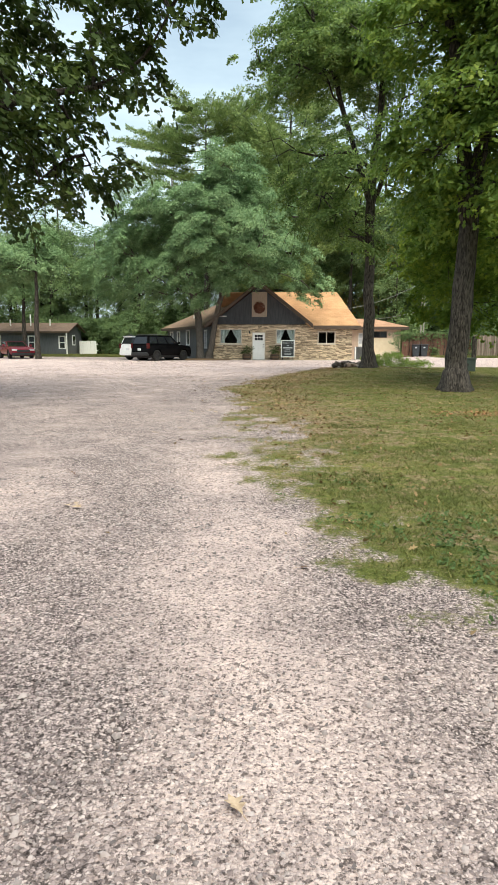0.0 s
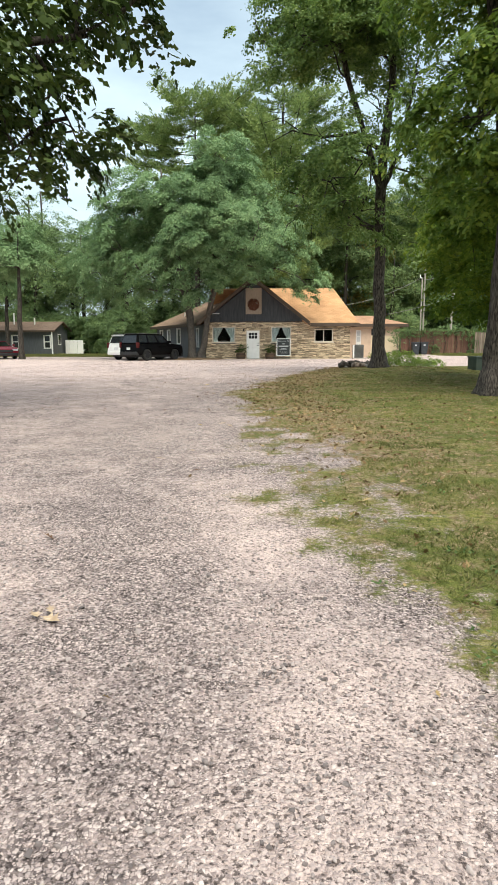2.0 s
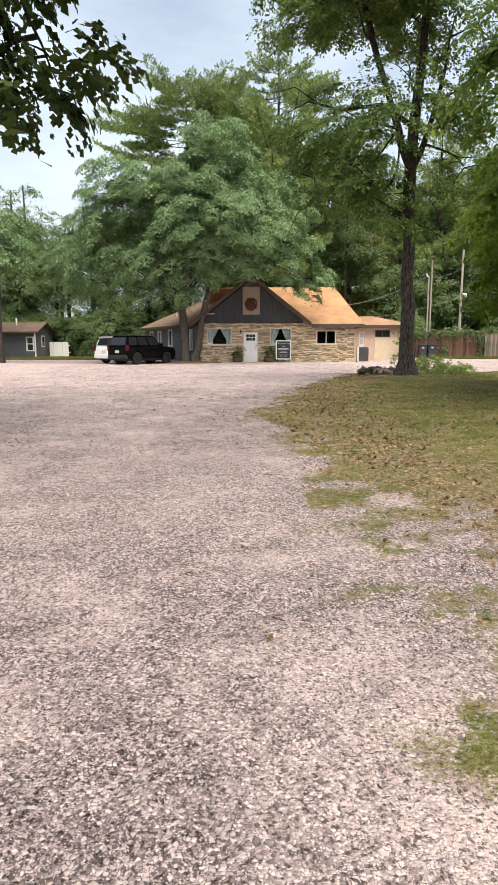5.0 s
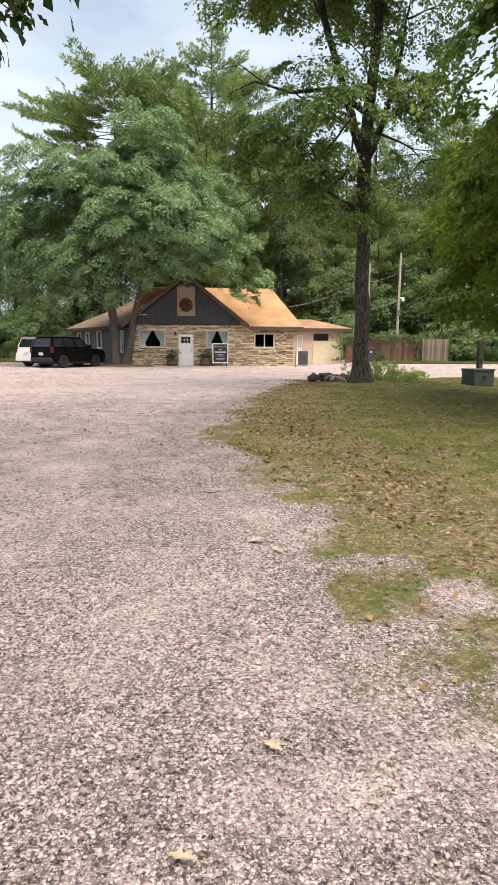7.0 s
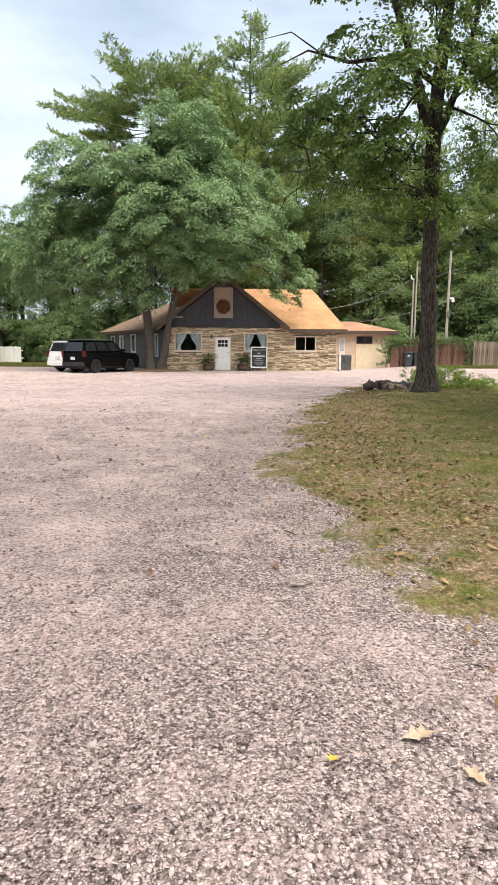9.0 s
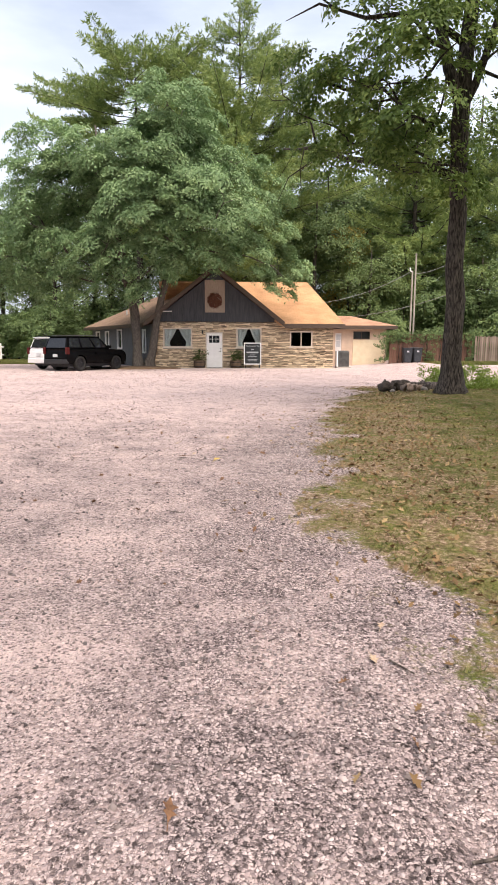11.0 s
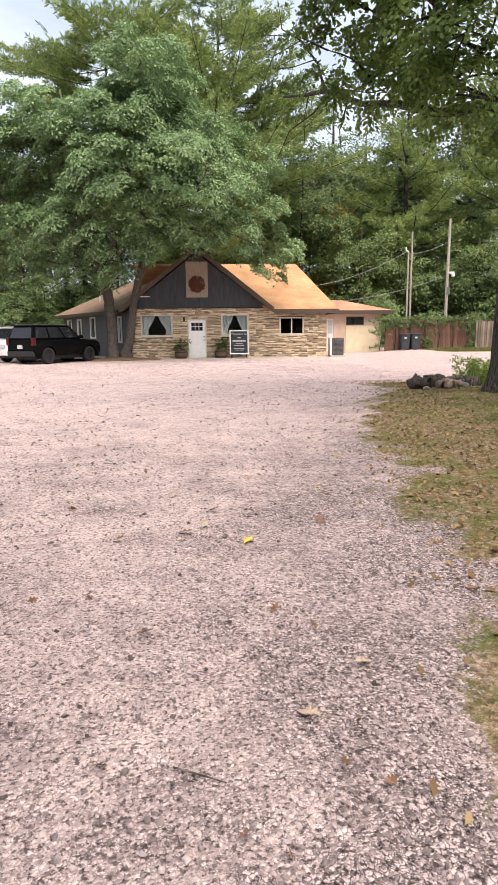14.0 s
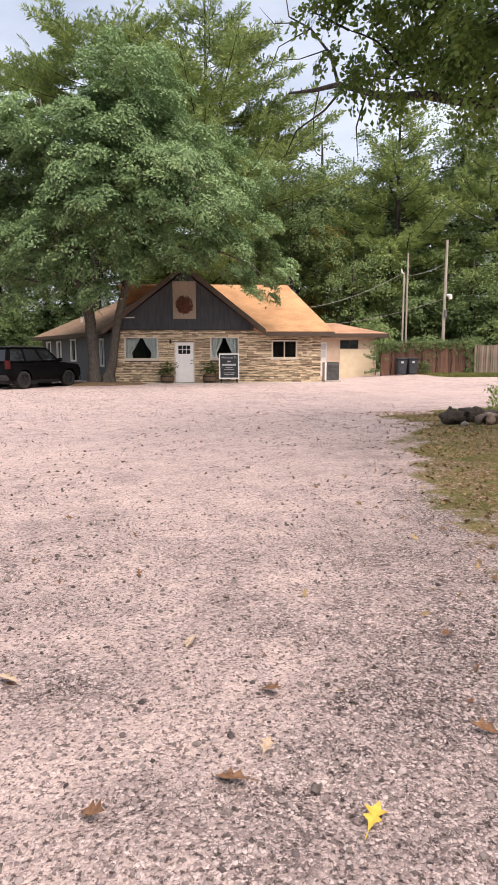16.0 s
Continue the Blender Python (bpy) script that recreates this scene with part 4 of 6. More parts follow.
# the near oak on the lawn, its leaves starting to turn
tr = (7.1, -32.9, gz(7.1, -32.9))
rng_r = np.random.default_rng(41)
oak("oak_tree", "stout lawn oak with low yellow-green boughs", tr,
    [[(0, 0, 0, 0.265), (0.05, 0, 2.0, 0.235), (0.15, 0.1, 4.2, 0.215), (0.6, 0.2, 7.0, 0.17), (0.9, 0.3, 11.0, 0.09), (1.0, 0.3, 14.0, 0.03)],
     [(0.12, 0.05, 3.9, 0.2), (0.0, 0.3, 5.8, 0.16), (-0.4, 0.6, 8.5, 0.1), (-0.6, 0.8, 11.0, 0.04)]],
    random_lobes(rng_r, 26, (1.1, 0.6, 8.6), (2.5, 3.0, 4.4), 1.2) + [(0.7, 4.6, 3.9, 1.5, 1.5, 1.2), (0.9, 5.9, 2.6, 1.1, 1.2, 0.9), (2.0, 3.4, 4.2, 1.6, 1.5, 1.3), (1.6, 6.2, 3.8, 1.5, 1.4, 1.2), (2.6, 5.4, 2.5, 1.2, 1.2, 1.0), (0.3, 2.6, 5.0, 1.3, 1.3, 1.0), (-1.2, 1.6, 5.6, 1.1, 1.1, 0.8), (1.4, 7.2, 5.2, 1.6, 1.5, 1.3), (3.4, 4.4, 3.6, 1.5, 1.5, 1.3), (0.2, -0.8, 5.2, 1.1, 0.9, 0.9), (1.0, -0.8, 4.5, 1.0, 0.9, 0.8), (-0.6, -0.1, 5.4, 1.0, 1.0, 0.9), (-0.9, 0.5, 6.6, 1.1, 1.0, 0.9), (0.3, -0.8, 6.7, 1.1, 1.0, 0.9), (1.5, -0.6, 5.9, 1.1, 1.0, 0.9), (1.5, 0.6, 3.5, 1.1, 1.0, 0.8), (-0.2, 0.6, 4.4, 0.9, 0.9, 0.6)],
    950, 0.5, 88, 0.125, M_OAK_YELLOW, M_BARK, 42, sides=8, twigs=140)

# the oak whose boughs hang over the drive
tl = (-5.6, -37.2, gz(-5.6, -37.2))
rng_l = np.random.default_rng(51)
oak("oak_tree", "overhanging oak with silhouette-dark lobed leaves above the drive", tl,
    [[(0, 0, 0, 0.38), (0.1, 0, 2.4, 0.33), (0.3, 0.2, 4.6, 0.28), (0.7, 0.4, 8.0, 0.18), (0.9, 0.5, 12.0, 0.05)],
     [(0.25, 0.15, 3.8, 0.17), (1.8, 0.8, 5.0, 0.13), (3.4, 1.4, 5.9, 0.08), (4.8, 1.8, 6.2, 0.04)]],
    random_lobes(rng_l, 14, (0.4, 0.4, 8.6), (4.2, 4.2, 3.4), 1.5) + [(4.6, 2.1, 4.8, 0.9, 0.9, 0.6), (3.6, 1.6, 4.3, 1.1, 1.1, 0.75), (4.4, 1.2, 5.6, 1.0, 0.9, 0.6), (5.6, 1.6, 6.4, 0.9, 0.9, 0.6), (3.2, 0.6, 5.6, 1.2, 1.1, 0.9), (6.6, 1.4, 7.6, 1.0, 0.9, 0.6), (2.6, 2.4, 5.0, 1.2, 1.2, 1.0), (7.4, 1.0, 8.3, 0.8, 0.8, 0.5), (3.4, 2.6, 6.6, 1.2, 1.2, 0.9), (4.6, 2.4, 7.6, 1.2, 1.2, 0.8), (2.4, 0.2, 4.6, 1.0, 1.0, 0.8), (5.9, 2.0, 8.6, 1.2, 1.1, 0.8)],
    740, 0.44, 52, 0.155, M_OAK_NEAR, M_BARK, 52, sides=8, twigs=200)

# white pines behind the house
pine("pine_tree", "tall white pine with level needled boughs behind the house", (-6.0, 18.0, 0), 24.6, 8.8, 61, first=0.42, tufts=1.25, size=0.36, broad=True)
pine("pine_tree", "tall white pine with drooping green boughs behind the house", (2.5, 17.0, 0), 28.8, 9.0, 62, first=0.15, tufts=1.25, size=0.36)
pine("pine_tree", "slender white pine standing among forest trees", (-1.5, 24.0, 0), 25.0, 7.0, 63, first=0.5, tufts=1.0, size=0.38, broad=True)
pine("pine_tree", "dark white pine behind the fence", (17.0, 16.0, 0), 21.0, 5.0, 64, first=0.05, tufts=1.0, size=0.38)
pine("pine_tree", "dark white pine behind the fence", (24.0, 14.0, 0), 22.0, 5.5, 65, first=0.08, tufts=1.0, size=0.38)

# forest round the clearing
rng_w = np.random.default_rng(71)


def forest_tree(seed, leaf, tall, wide, clumps, size):
    rng = np.random.default_rng(seed)
    return oak("forest_tree", "leafy green forest tree at the clearing's edge", (0, 0, -60), [[(0, 0, 0, 0.26), (0.1, 0, tall * 0.4, 0.2), (0.2, 0.1, tall * 0.85, 0.05)]],
               random_lobes(rng, 18, (0, 0, tall * 0.56), (wide, wide, tall * 0.36), wide * 0.42) + random_lobes(rng, 7, (0, 0, tall * 0.2), (wide * 0.8, wide * 0.8, tall * 0.1), wide * 0.36),
               clumps, 1.0, 78, size * 0.56, leaf, M_BARK, seed, group="forest trees", twigs=25, trunk_sides=8)


kinds = [forest_tree(81, M_WOODS, 16, 4.6, 215, 0.32), forest_tree(82, M_WOODS_PALE, 14, 4.6, 215, 0.32), forest_tree(83, M_WOODS, 19, 5.2, 240, 0.34), forest_tree(84, M_WOODS_PALE, 11, 4.2, 180, 0.31)]
spots = []
for x in np.arange(-46, 44, 5.2):
    spots.append((x + rng_w.uniform(-1.4, 1.4), 25 + rng_w.uniform(-2, 2) + 0.04 * abs(x), int(rng_w.integers(0, 3)), rng_w.uniform(0.85, 1.15)))
for x in np.arange(-40, 40, 10.0):
    spots.append((x + rng_w.uniform(-2, 2), 36 + rng_w.uniform(-2, 2), 2, rng_w.uniform(1.0, 1.3)))
for x, y in ((8.5, 15.0), (12.5, 12.5), (20.5, 10.5), (26.5, 8.0), (31, 3), (35, -4), (38, -12), (39, -24), (36, -42), (-33, 8), (-37, -2), (-40, -14), (-40, -32), (-36, -48), (-13.5, 19.5), (-18.5, 20.5), (-25, 21), (14.5, 19.5), (-11, 24)):
    spots.append((x, y, int(rng_w.integers(0, 4)), rng_w.uniform(0.8, 1.05)))
for x, y in ((6, 30), (9.5, 26.5), (13, 23.5), (18.5, 22), (23.5, 19)):
    spots.append((x, y, 2, rng_w.uniform(1.2, 1.32)))
for x, y in ((4.0, 26.5), (7.6, 22.5), (11.4, 20.5), (15.5, 26.0), (-7.5, 23.5)):
    spots.append((x, y, 0, rng_w.uniform(0.95, 1.1)))
for x, y in ((-23.6, 20.0), (-20.0, 21.6), (-28.0, 21.0)):
    spots.append((x, y, 3, rng_w.uniform(0.95, 1.05)))
# unseen row behind the camera, added to darken reflections in windows and cars
for x in np.arange(-34, 42, 7.5):
    spots.append((x, -62 + rng_w.uniform(-3, 3), int(rng_w.integers(0, 3)), rng_w.uniform(1.3, 1.6)))
placed = set()
for x, y, k, s in spots:
    m = pose(x, y, gz(x, y), 0, 0, rng_w.uniform(0, 360)) @ Matrix.Diagonal((s, s, s * rng_w.uniform(0.92, 1.1), 1))
    if k not in placed:
        kinds[k].matrix_basis = m
        placed.add(k)
    else:
        made = copy_thing(kinds[k], pose(x, y, gz(x, y), 0, 0, rng_w.uniform(0, 360)))
        made.scale = (s, s, s * rng_w.uniform(0.92, 1.1))


def forest_shrub(seed, leaf):
    rng = np.random.default_rng(seed)
    return oak("forest_shrub", "dense green undergrowth bush at the forest edge", (0, 0, -60), [[(0, 0, 0, 0.08), (0.1, 0, 1.6, 0.06), (0.2, 0.1, 3.2, 0.02)]],
               random_lobes(rng, 9, (0, 0, 2.3), (2.2, 1.8, 1.7), 1.15) + random_lobes(rng, 5, (0, 0, 0.9), (2.2, 1.8, 0.5), 0.95),
               150, 0.6, 66, 0.14, leaf, M_BARK, seed, group="forest undergrowth", twigs=10, trunk_sides=6, flare=1.1)


bushes = [forest_shrub(91, M_WOODS), forest_shrub(92, M_WOODS_PALE), forest_shrub(93, M_WOODS_GOLD)]
spots = []
for x in np.arange(-36, 30, 3.3):
    gold = 7.5 < x < 11
    spots.append((x + rng_w.uniform(-0.8, 0.8), 20.5 + rng_w.uniform(-1.2, 1.2), 2 if gold else int(rng_w.integers(0, 2)), rng_w.uniform(1.0, 1.7)))
for x in np.arange(9, 36, 3.0):
    spots.append((x, 13.5 - 0.25 * (x - 9) + rng_w.uniform(-0.8, 0.8), int(rng_w.integers(0, 2)), rng_w.uniform(0.9, 1.5)))
for x, y in ((-13, 14.5), (-10.8, 15.6), (-14.8, 16.2), (-12.2, 17.2), (-31, 14), (-33, 10), (-35, 5), (29, 1), (33, -3), (34, -9), (20.6, 4.2), (22.6, 3.2), (25.0, 3.0), (27.2, 2.0), (-9.0, 17.0), (-6.6, 18.5), (-16.4, 17.5), (-19.5, 19.0), (-22.5, 18.6), (-25.5, 18.4), (-28.5, 18.0), (-12.0, 19.5)):
    spots.append((x, y, int(rng_w.integers(0, 2)), rng_w.uniform(0.8, 1.2)))
placed = set()
for x, y, k, s in spots:
    m = pose(x, y, gz(x, y), 0, 0, rng_w.uniform(0, 360))
    made = copy_thing(bushes[k], m) if k in placed else bushes[k]
    made.matrix_basis = m
    made.scale = (s, s, s * rng_w.uniform(0.9, 1.2))
    placed.add(k)

# a turning sapling at the forest edge
oak("forest_tree", "slender forest tree with golden turning leaves", (11.2, 14.6, gz(11.2, 14.6)),
    [[(0, 0, 0, 0.12), (0.1, 0, 5.0, 0.09), (0.2, 0.1, 9.6, 0.03)]], [(0.2, -0.3, 9.9, 1.0, 0.8, 0.8), (0.9, -0.2, 9.2, 0.8, 0.7, 0.7), (-0.7, -0.2, 10.1, 0.8, 0.7, 0.6), (0.3, 0.0, 8.3, 0.7, 0.6, 0.6)],
    60, 0.5, 40, 0.15, M_WOODS_GOLD, M_BARK, 95, twigs=10, trunk_sides=8)

# two smaller oaks by the cabin
for i, (x, y) in enumerate(((-16.6, -0.8), (-21.9, 8.9))):
    rng_c = np.random.default_rng(101 + i)
    oak("oak_tree", "small oak with bare dark lower trunk near the cabin", (x, y, gz(x, y)),
        [[(0, 0, 0, 0.2), (0.05, 0, 3.0, 0.17), (0.1, 0.1, 6.0, 0.11), (0.2, 0.1, 9.0, 0.03)]],
        random_lobes(rng_c, 20, (-1.5, 0.2, 7.0), (3.6, 3.0, 2.6), 1.4), 420, 0.7, 90, 0.16, M_OAK_GREY, M_BARK, 103 + i, twigs=60, trunk_sides=10, flare=1.3)


# ---- the house ----
house = thing("house", "low stone-fronted lodge with charcoal gable and tan shingle roof", "house", pose(0, 0, 0))
DOOR = (-0.06, 0.97, 0.0, 2.09)
WINDOWS = [(-2.54, -0.84, 1.19, 2.34), (1.76, 3.25, 1.19, 2.34), (4.93, 6.28, 1.22, 2.17)]
part("wall", wall_boxes(-3.05, 7.52, -0.15, 2.68, 0.02, 0.24, [DOOR, *WINDOWS]), M_JOINT, house, "dark recessed mortar")
part("side_wall", box(7.30, 7.52, 0.245, 9.0, -0.15, 2.68), M_PINKWALL, house)
part("back_wall", box(-3.05, 7.295, 8.8, 9.0, -0.15, 2.68), M_SIDING, house)
part("floor", box(-3.0, 7.29, 0.25, 8.79, -0.1, 0.02), M_INTERIOR, house)
part("inner_wall", box(-3.0, 7.29, 4.4, 4.5, 0.025, 2.64), M_INTERIOR, house)
part("ceiling", box(-3.0, 7.29, 0.25, 8.79, 2.6, 2.66), M_INTERIOR, house)


def gable_wall():
    return prism([(-3.05, 2.70), (4.05, 2.70), (4.05, 2.85), (0.5, 5.55), (-3.05, 2.85)], 0.2, "y", 0.03)


part("gable_wall", gable_wall(), M_SIDING, house, "charcoal board and batten gable")
for i in range(23):
    x = -2.9 + i * 0.31
    top = 2.85 + (3.55 - abs(x - 0.5)) * 0.76 - 0.08
    if top > 2.95 and not -0.09 < x < 1.09:
        part("batten", box(x - 0.022, x + 0.022, 0.008, 0.028, 2.70, top), M_SIDING, house)


def roof_edge(a, b, wide, thick=0.06, drop=0.02):
    """A fascia board hung along an edge from a to b."""
    a, b = Vector(a), Vector(b)
    along = (b - a).normalized()
    across = Vector((along.y, -along.x, 0)).normalized()
    bm = bmesh.new()
    v = []
    for p in (a, b):
        for s in (0, thick):
            for h in (-drop, -wide):
                v.append(bm.verts.new(p + across * s + Vector((0, 0, h))))
    for f in ((0, 1, 3, 2), (4, 6, 7, 5), (0, 4, 5, 1), (2, 3, 7, 6), (0, 2, 6, 4), (1, 5, 7, 3)):
        bm.faces.new([v[i] for i in f])
    bmesh.ops.recalc_face_normals(bm, faces=bm.faces[:])
    return bm


# front gable roof, main roof with hipped end
RIDGE = 5.43
part("roof", slab([(0.5, -0.42, 5.90), (0.5, 6.0, 5.90), (4.55, 6.0, 2.72), (4.55, -0.42, 2.72)], 0.12), M_SHINGLE, house)
# left slope takes the browner shingles with the oak's shade painted in
part("roof", slab([(0.5, -0.42, 5.90), (0.5, 6.0, 5.90), (-3.55, 6.0, 2.72), (-3.55, -0.42, 2.72)], 0.12), M_SHINGLE_SHADED, house)
part("roof", slab([(4.3, -0.40, 2.60), (8.08, -0.40, 2.60), (6.6, 5.07, RIDGE + 0.05), (0.6, 5.07, RIDGE + 0.05)], 0.10), M_SHINGLE, house)
part("roof", slab([(8.08, -0.40, 2.60), (8.08, 10.2, 2.60), (6.6, 5.07, RIDGE + 0.05)], 0.10), M_SHINGLE, house)
part("roof", slab([(8.08, 10.2, 2.60), (-3.2, 10.2, 2.60), (-3.2, 5.07, RIDGE + 0.05), (6.6, 5.07, RIDGE + 0.05)], 0.10), M_SHINGLE, house)
part("fascia", roof_edge((4.60, -0.41, 2.60), (8.10, -0.41, 2.60), 0.26), M_FASCIA, house)
part("fascia", roof_edge((8.09, -0.41, 2.60), (8.09, 10.2, 2.60), 0.24), M_FASCIA, house)
part("rake_board", roof_edge((0.5, -0.43, 5.90), (4.57, -0.43, 2.72), 0.32), M_FASCIA, house)
part("rake_board", roof_edge((-3.57, -0.43, 2.72), (0.5, -0.43, 5.90), 0.30), M_FASCIA, house)
part("soffit", box(4.6, 8.06, -0.38, 0.0, 2.42, 2.46), M_FASCIA, house)

# tan panel with a rusty round ornament under the peak
panel = thing("wall_ornament", "weathered tan board panel with round rusty wreath", "ornament", pose(0.5, -0.005, 3.23))
part("board", box(-0.57, 0.57, -0.03, 0.0, 0.0, 1.85), M_TAN_BOARD, panel)
for x in (-0.54, 0.54):
    part("frame_side", box(x - 0.04, x + 0.04, -0.055, -0.032, 0.0, 1.85), M_TAN_BOARD, panel)
for z in (0.04, 1.35):
    part("frame_rail", box(-0.50, 0.50, -0.052, -0.032, z - 0.04, z + 0.04), M_TAN_BOARD, panel)
bm = bmesh.new()
rng_o = np.random.default_rng(3)
for k in range(260):
    a = rng_o.uniform(0, 2 * math.pi)
    r = 0.41 * math.sqrt(rng_o.uniform(0, 1))
    add_box(bm, -0.075, 0.075, -0.02, 0.02, -0.018, 0.018, Matrix.Translation((r * math.cos(a), -0.075 - rng_o.uniform(0, 0.04), 0.68 + r * math.sin(a))) @ Euler((rng_o.uniform(0, 3), rng_o.uniform(0, 3), rng_o.uniform(0, 3))).to_matrix().to_4x4())
part("wreath", bm, M_RUST, panel, "round rusty brown wreath")


def window_in(parent, x0, x1, z0, z1, y, frame_w=0.075, bars=0, sill=True, name="window"):
    """A white-framed window filling an opening whose outer face lies at y, looking along +y."""
    w = new(name)
    w.parent = parent
    bm = bmesh.new()
    for a in ((x0, x0 + frame_w, z0, z1), (x1 - frame_w, x1, z0, z1), (x0 + frame_w, x1 - frame_w, z1 - frame_w, z1), (x0 + frame_w, x1 - frame_w, z0, z0 + frame_w)):
        add_box(bm, a[0], a[1], y - 0.055, y + 0.10, a[2], a[3])
    for i in range(bars):
        x = x0 + (x1 - x0) * (i + 1) / (bars + 1)
        add_box(bm, x - 0.028, x + 0.028, y - 0.02, y + 0.06, z0 + frame_w, z1 - frame_w)
    part("window_frame", bm, M_FRAME, w)
    glass = part("pane", box(x0 + frame_w, x1 - frame_w, y + 0.02, y + 0.028, z0 + frame_w, z1 - frame_w), M_PANE, w)
    glass.visible_shadow = False
    if sill:
        part("window_sill", box(x0 - 0.06, x1 + 0.06, y - 0.11, y - 0.056, z0 - 0.05, z0 + 0.02), M_FRAME, w)
    return w


window_in(house, *WINDOWS[0], 0.0)
window_in(house, *WINDOWS[1], 0.0)
window_in(house, *WINDOWS[2], 0.0, bars=1)


def curtain(x_hang, x_tie, x_far, z0, z1):
    """A cloth hung at the top and drawn to one side lower down, with folds."""
    bm = bmesh.new()
    rows = []
    for i in range(13):
        s = i / 12
        z = z1 - (z1 - z0) * s
        pull = min(1, s / 0.72) ** 1.3
        a = x_hang
        b = x_far + (x_tie - x_far) * pull if s < 0.72 else x_tie + (x_far - x_tie) * 0.15 * (s - 0.72) / 0.28
        row = []
        for k in range(17):
            q = k / 16
            row.append(bm.verts.new((a + (b - a) * q, 0.13 + 0.025 * math.sin(q * 22) * (1 - 0.4 * pull), z)))
        rows.append(row)
    for a, b in zip(rows, rows[1:]):
        for k in range(16):
            bm.faces.new((a[k], a[k + 1], b[k + 1], b[k]))
    bmesh.ops.solidify(bm, geom=bm.faces[:], thickness=0.006)
    ob = part("curtain", bm, M_CURTAIN, smooth=True)
    return tagged(ob, "tied-back grey-green curtain inside a front window", "curtain", "front curtains")


for x0, x1, z0, z1 in WINDOWS[:2]:
    mid = (x0 + x1) / 2
    curtain(x0 + 0.07, x0 + 0.36, mid - 0.07, z0 + 0.05, z1 - 0.05)
    curtain(x1 - 0.07, x1 - 0.36, mid + 0.07, z0 + 0.05, z1 - 0.05)

# front door
door = new("door")
door.parent = house
tagged(door, "white panelled front door with six small panes")
part("slab", wall_boxes(0.0, 0.91, 0.03, 2.03, -0.01, 0.04, [(0.15, 0.76, 1.48, 1.90)]), M_WHITE, door)
bm = bmesh.new()
for i in range(1, 3):
    add_box(bm, 0.15 + 0.61 * i / 3 - 0.012, 0.15 + 0.61 * i / 3 + 0.012, -0.008, 0.03, 1.48, 1.90)
add_box(bm, 0.15, 0.76, -0.009, 0.03, 1.68, 1.704)
part("glazing_bar", bm, M_WHITE, door)
for i in range(3):
    for j in range(2):
        part("pane", box(0.16 + i * 0.2035, 0.345 + i * 0.2035, 0.012, 0.018, 1.49 + j * 0.215, 1.67 + j * 0.215), M_PANE_DARK, door)
for a, b in ((0.13, 0.42), (0.49, 0.78)):
    part("panel", box(a, b, -0.022, -0.0105, 0.25, 1.30, 0.006), M_WHITE, door)
bm = bmesh.new()
for a in ((-0.06, -0.005, 0, 2.09), (0.915, 0.97, 0, 2.09), (-0.005, 0.915, 2.035, 2.09)):
    add_box(bm, a[0], a[1], -0.05, 0.1, a[2], a[3])
part("door_frame", bm, M_FRAME, door)
part("handle", tube([(0.83, -0.01, 0.98), (0.83, -0.06, 0.98), (0.74, -0.07, 0.98)], [0.028, 0.015, 0.013], 8), M_BLACK, door, "black lever handle")
part("lock", tube([(0.83, -0.01, 1.15), (0.83, -0.05, 1.15)], [0.035, 0.03], 10), M_BLACK, door)
part("threshold", box(-0.06, 0.97, -0.16, -0.055, -0.05, 0.025), M_TRIM, house)
part("conduit", tube([(-2.85, -0.02, 3.28), (-2.0, -0.02, 3.29)], [0.03, 0.03], 8), M_WHITE, house, "thin white pipe along the gable")
part("porch_lamp", box(-0.28, -0.18, -0.14, -0.06, 2.0, 2.2, 0.01), M_BLACK, house)

# ---- angled wing ----
WING_TURN = math.degrees(math.atan2(11.2, -5.7))
wing_m = pose(-3.05, 0.05, 0, 0, 0, WING_TURN)
wing = thing("house_wing", "charcoal side wing with narrow white windows and low shingle roof", "house", wing_m)
# local x runs along the wall away from the front, local y points into the building when negative
WING_WINDOWS = [(1.40, 2.0, 0.83, 2.30), (5.95, 6.95, 1.06, 2.38), (8.8, 9.7, 1.06, 2.32), (11.0, 12.0, 1.06, 2.32)]
bm = wall_boxes(0.3, 13.0, -0.15, 2.56, 0.0, 0.2, WING_WINDOWS)
bmesh.ops.transform(bm, matrix=Matrix.Diagonal((1, -1, 1, 1)), verts=bm.verts[:])
bmesh.ops.reverse_faces(bm, faces=bm.faces[:])
part("wall", bm, M_SIDING_GREY, wing)
part("end_wall", box(12.8, 13.0, -8.0, -0.205, -0.15, 2.56), M_SIDING_GREY, wing)
part("inner_wall", box(0.5, 12.7, -3.2, -3.1, -0.1, 2.5), M_INTERIOR, wing)
for w in WING_WINDOWS:
    g = new("window")
    g.parent = wing
    bm = bmesh.new()
    for a in ((w[0], w[0] + 0.12, w[2], w[3]), (w[1] - 0.12, w[1], w[2], w[3]), (w[0] + 0.12, w[1] - 0.12, w[3] - 0.1, w[3]), (w[0] + 0.12, w[1] - 0.12, w[2], w[2] + 0.1)):
        add_box(bm, a[0], a[1], -0.08, 0.05, a[2], a[3])
    part("window_frame", bm, M_WHITE, g)
    part("pane", box(w[0] + 0.12, w[1] - 0.12, -0.05, -0.04, w[2] + 0.1, w[3] - 0.1), M_PANE_DARK, g)
# wing slopes carry the oak's shade in their shingle colour too
part("roof", slab([(-0.2, 0.5, 2.62), (13.5, 0.5, 2.62), (10.2, -4.2, 4.9), (2.0, -4.2, 4.9)], 0.1), M_SHINGLE_SHADED, wing)
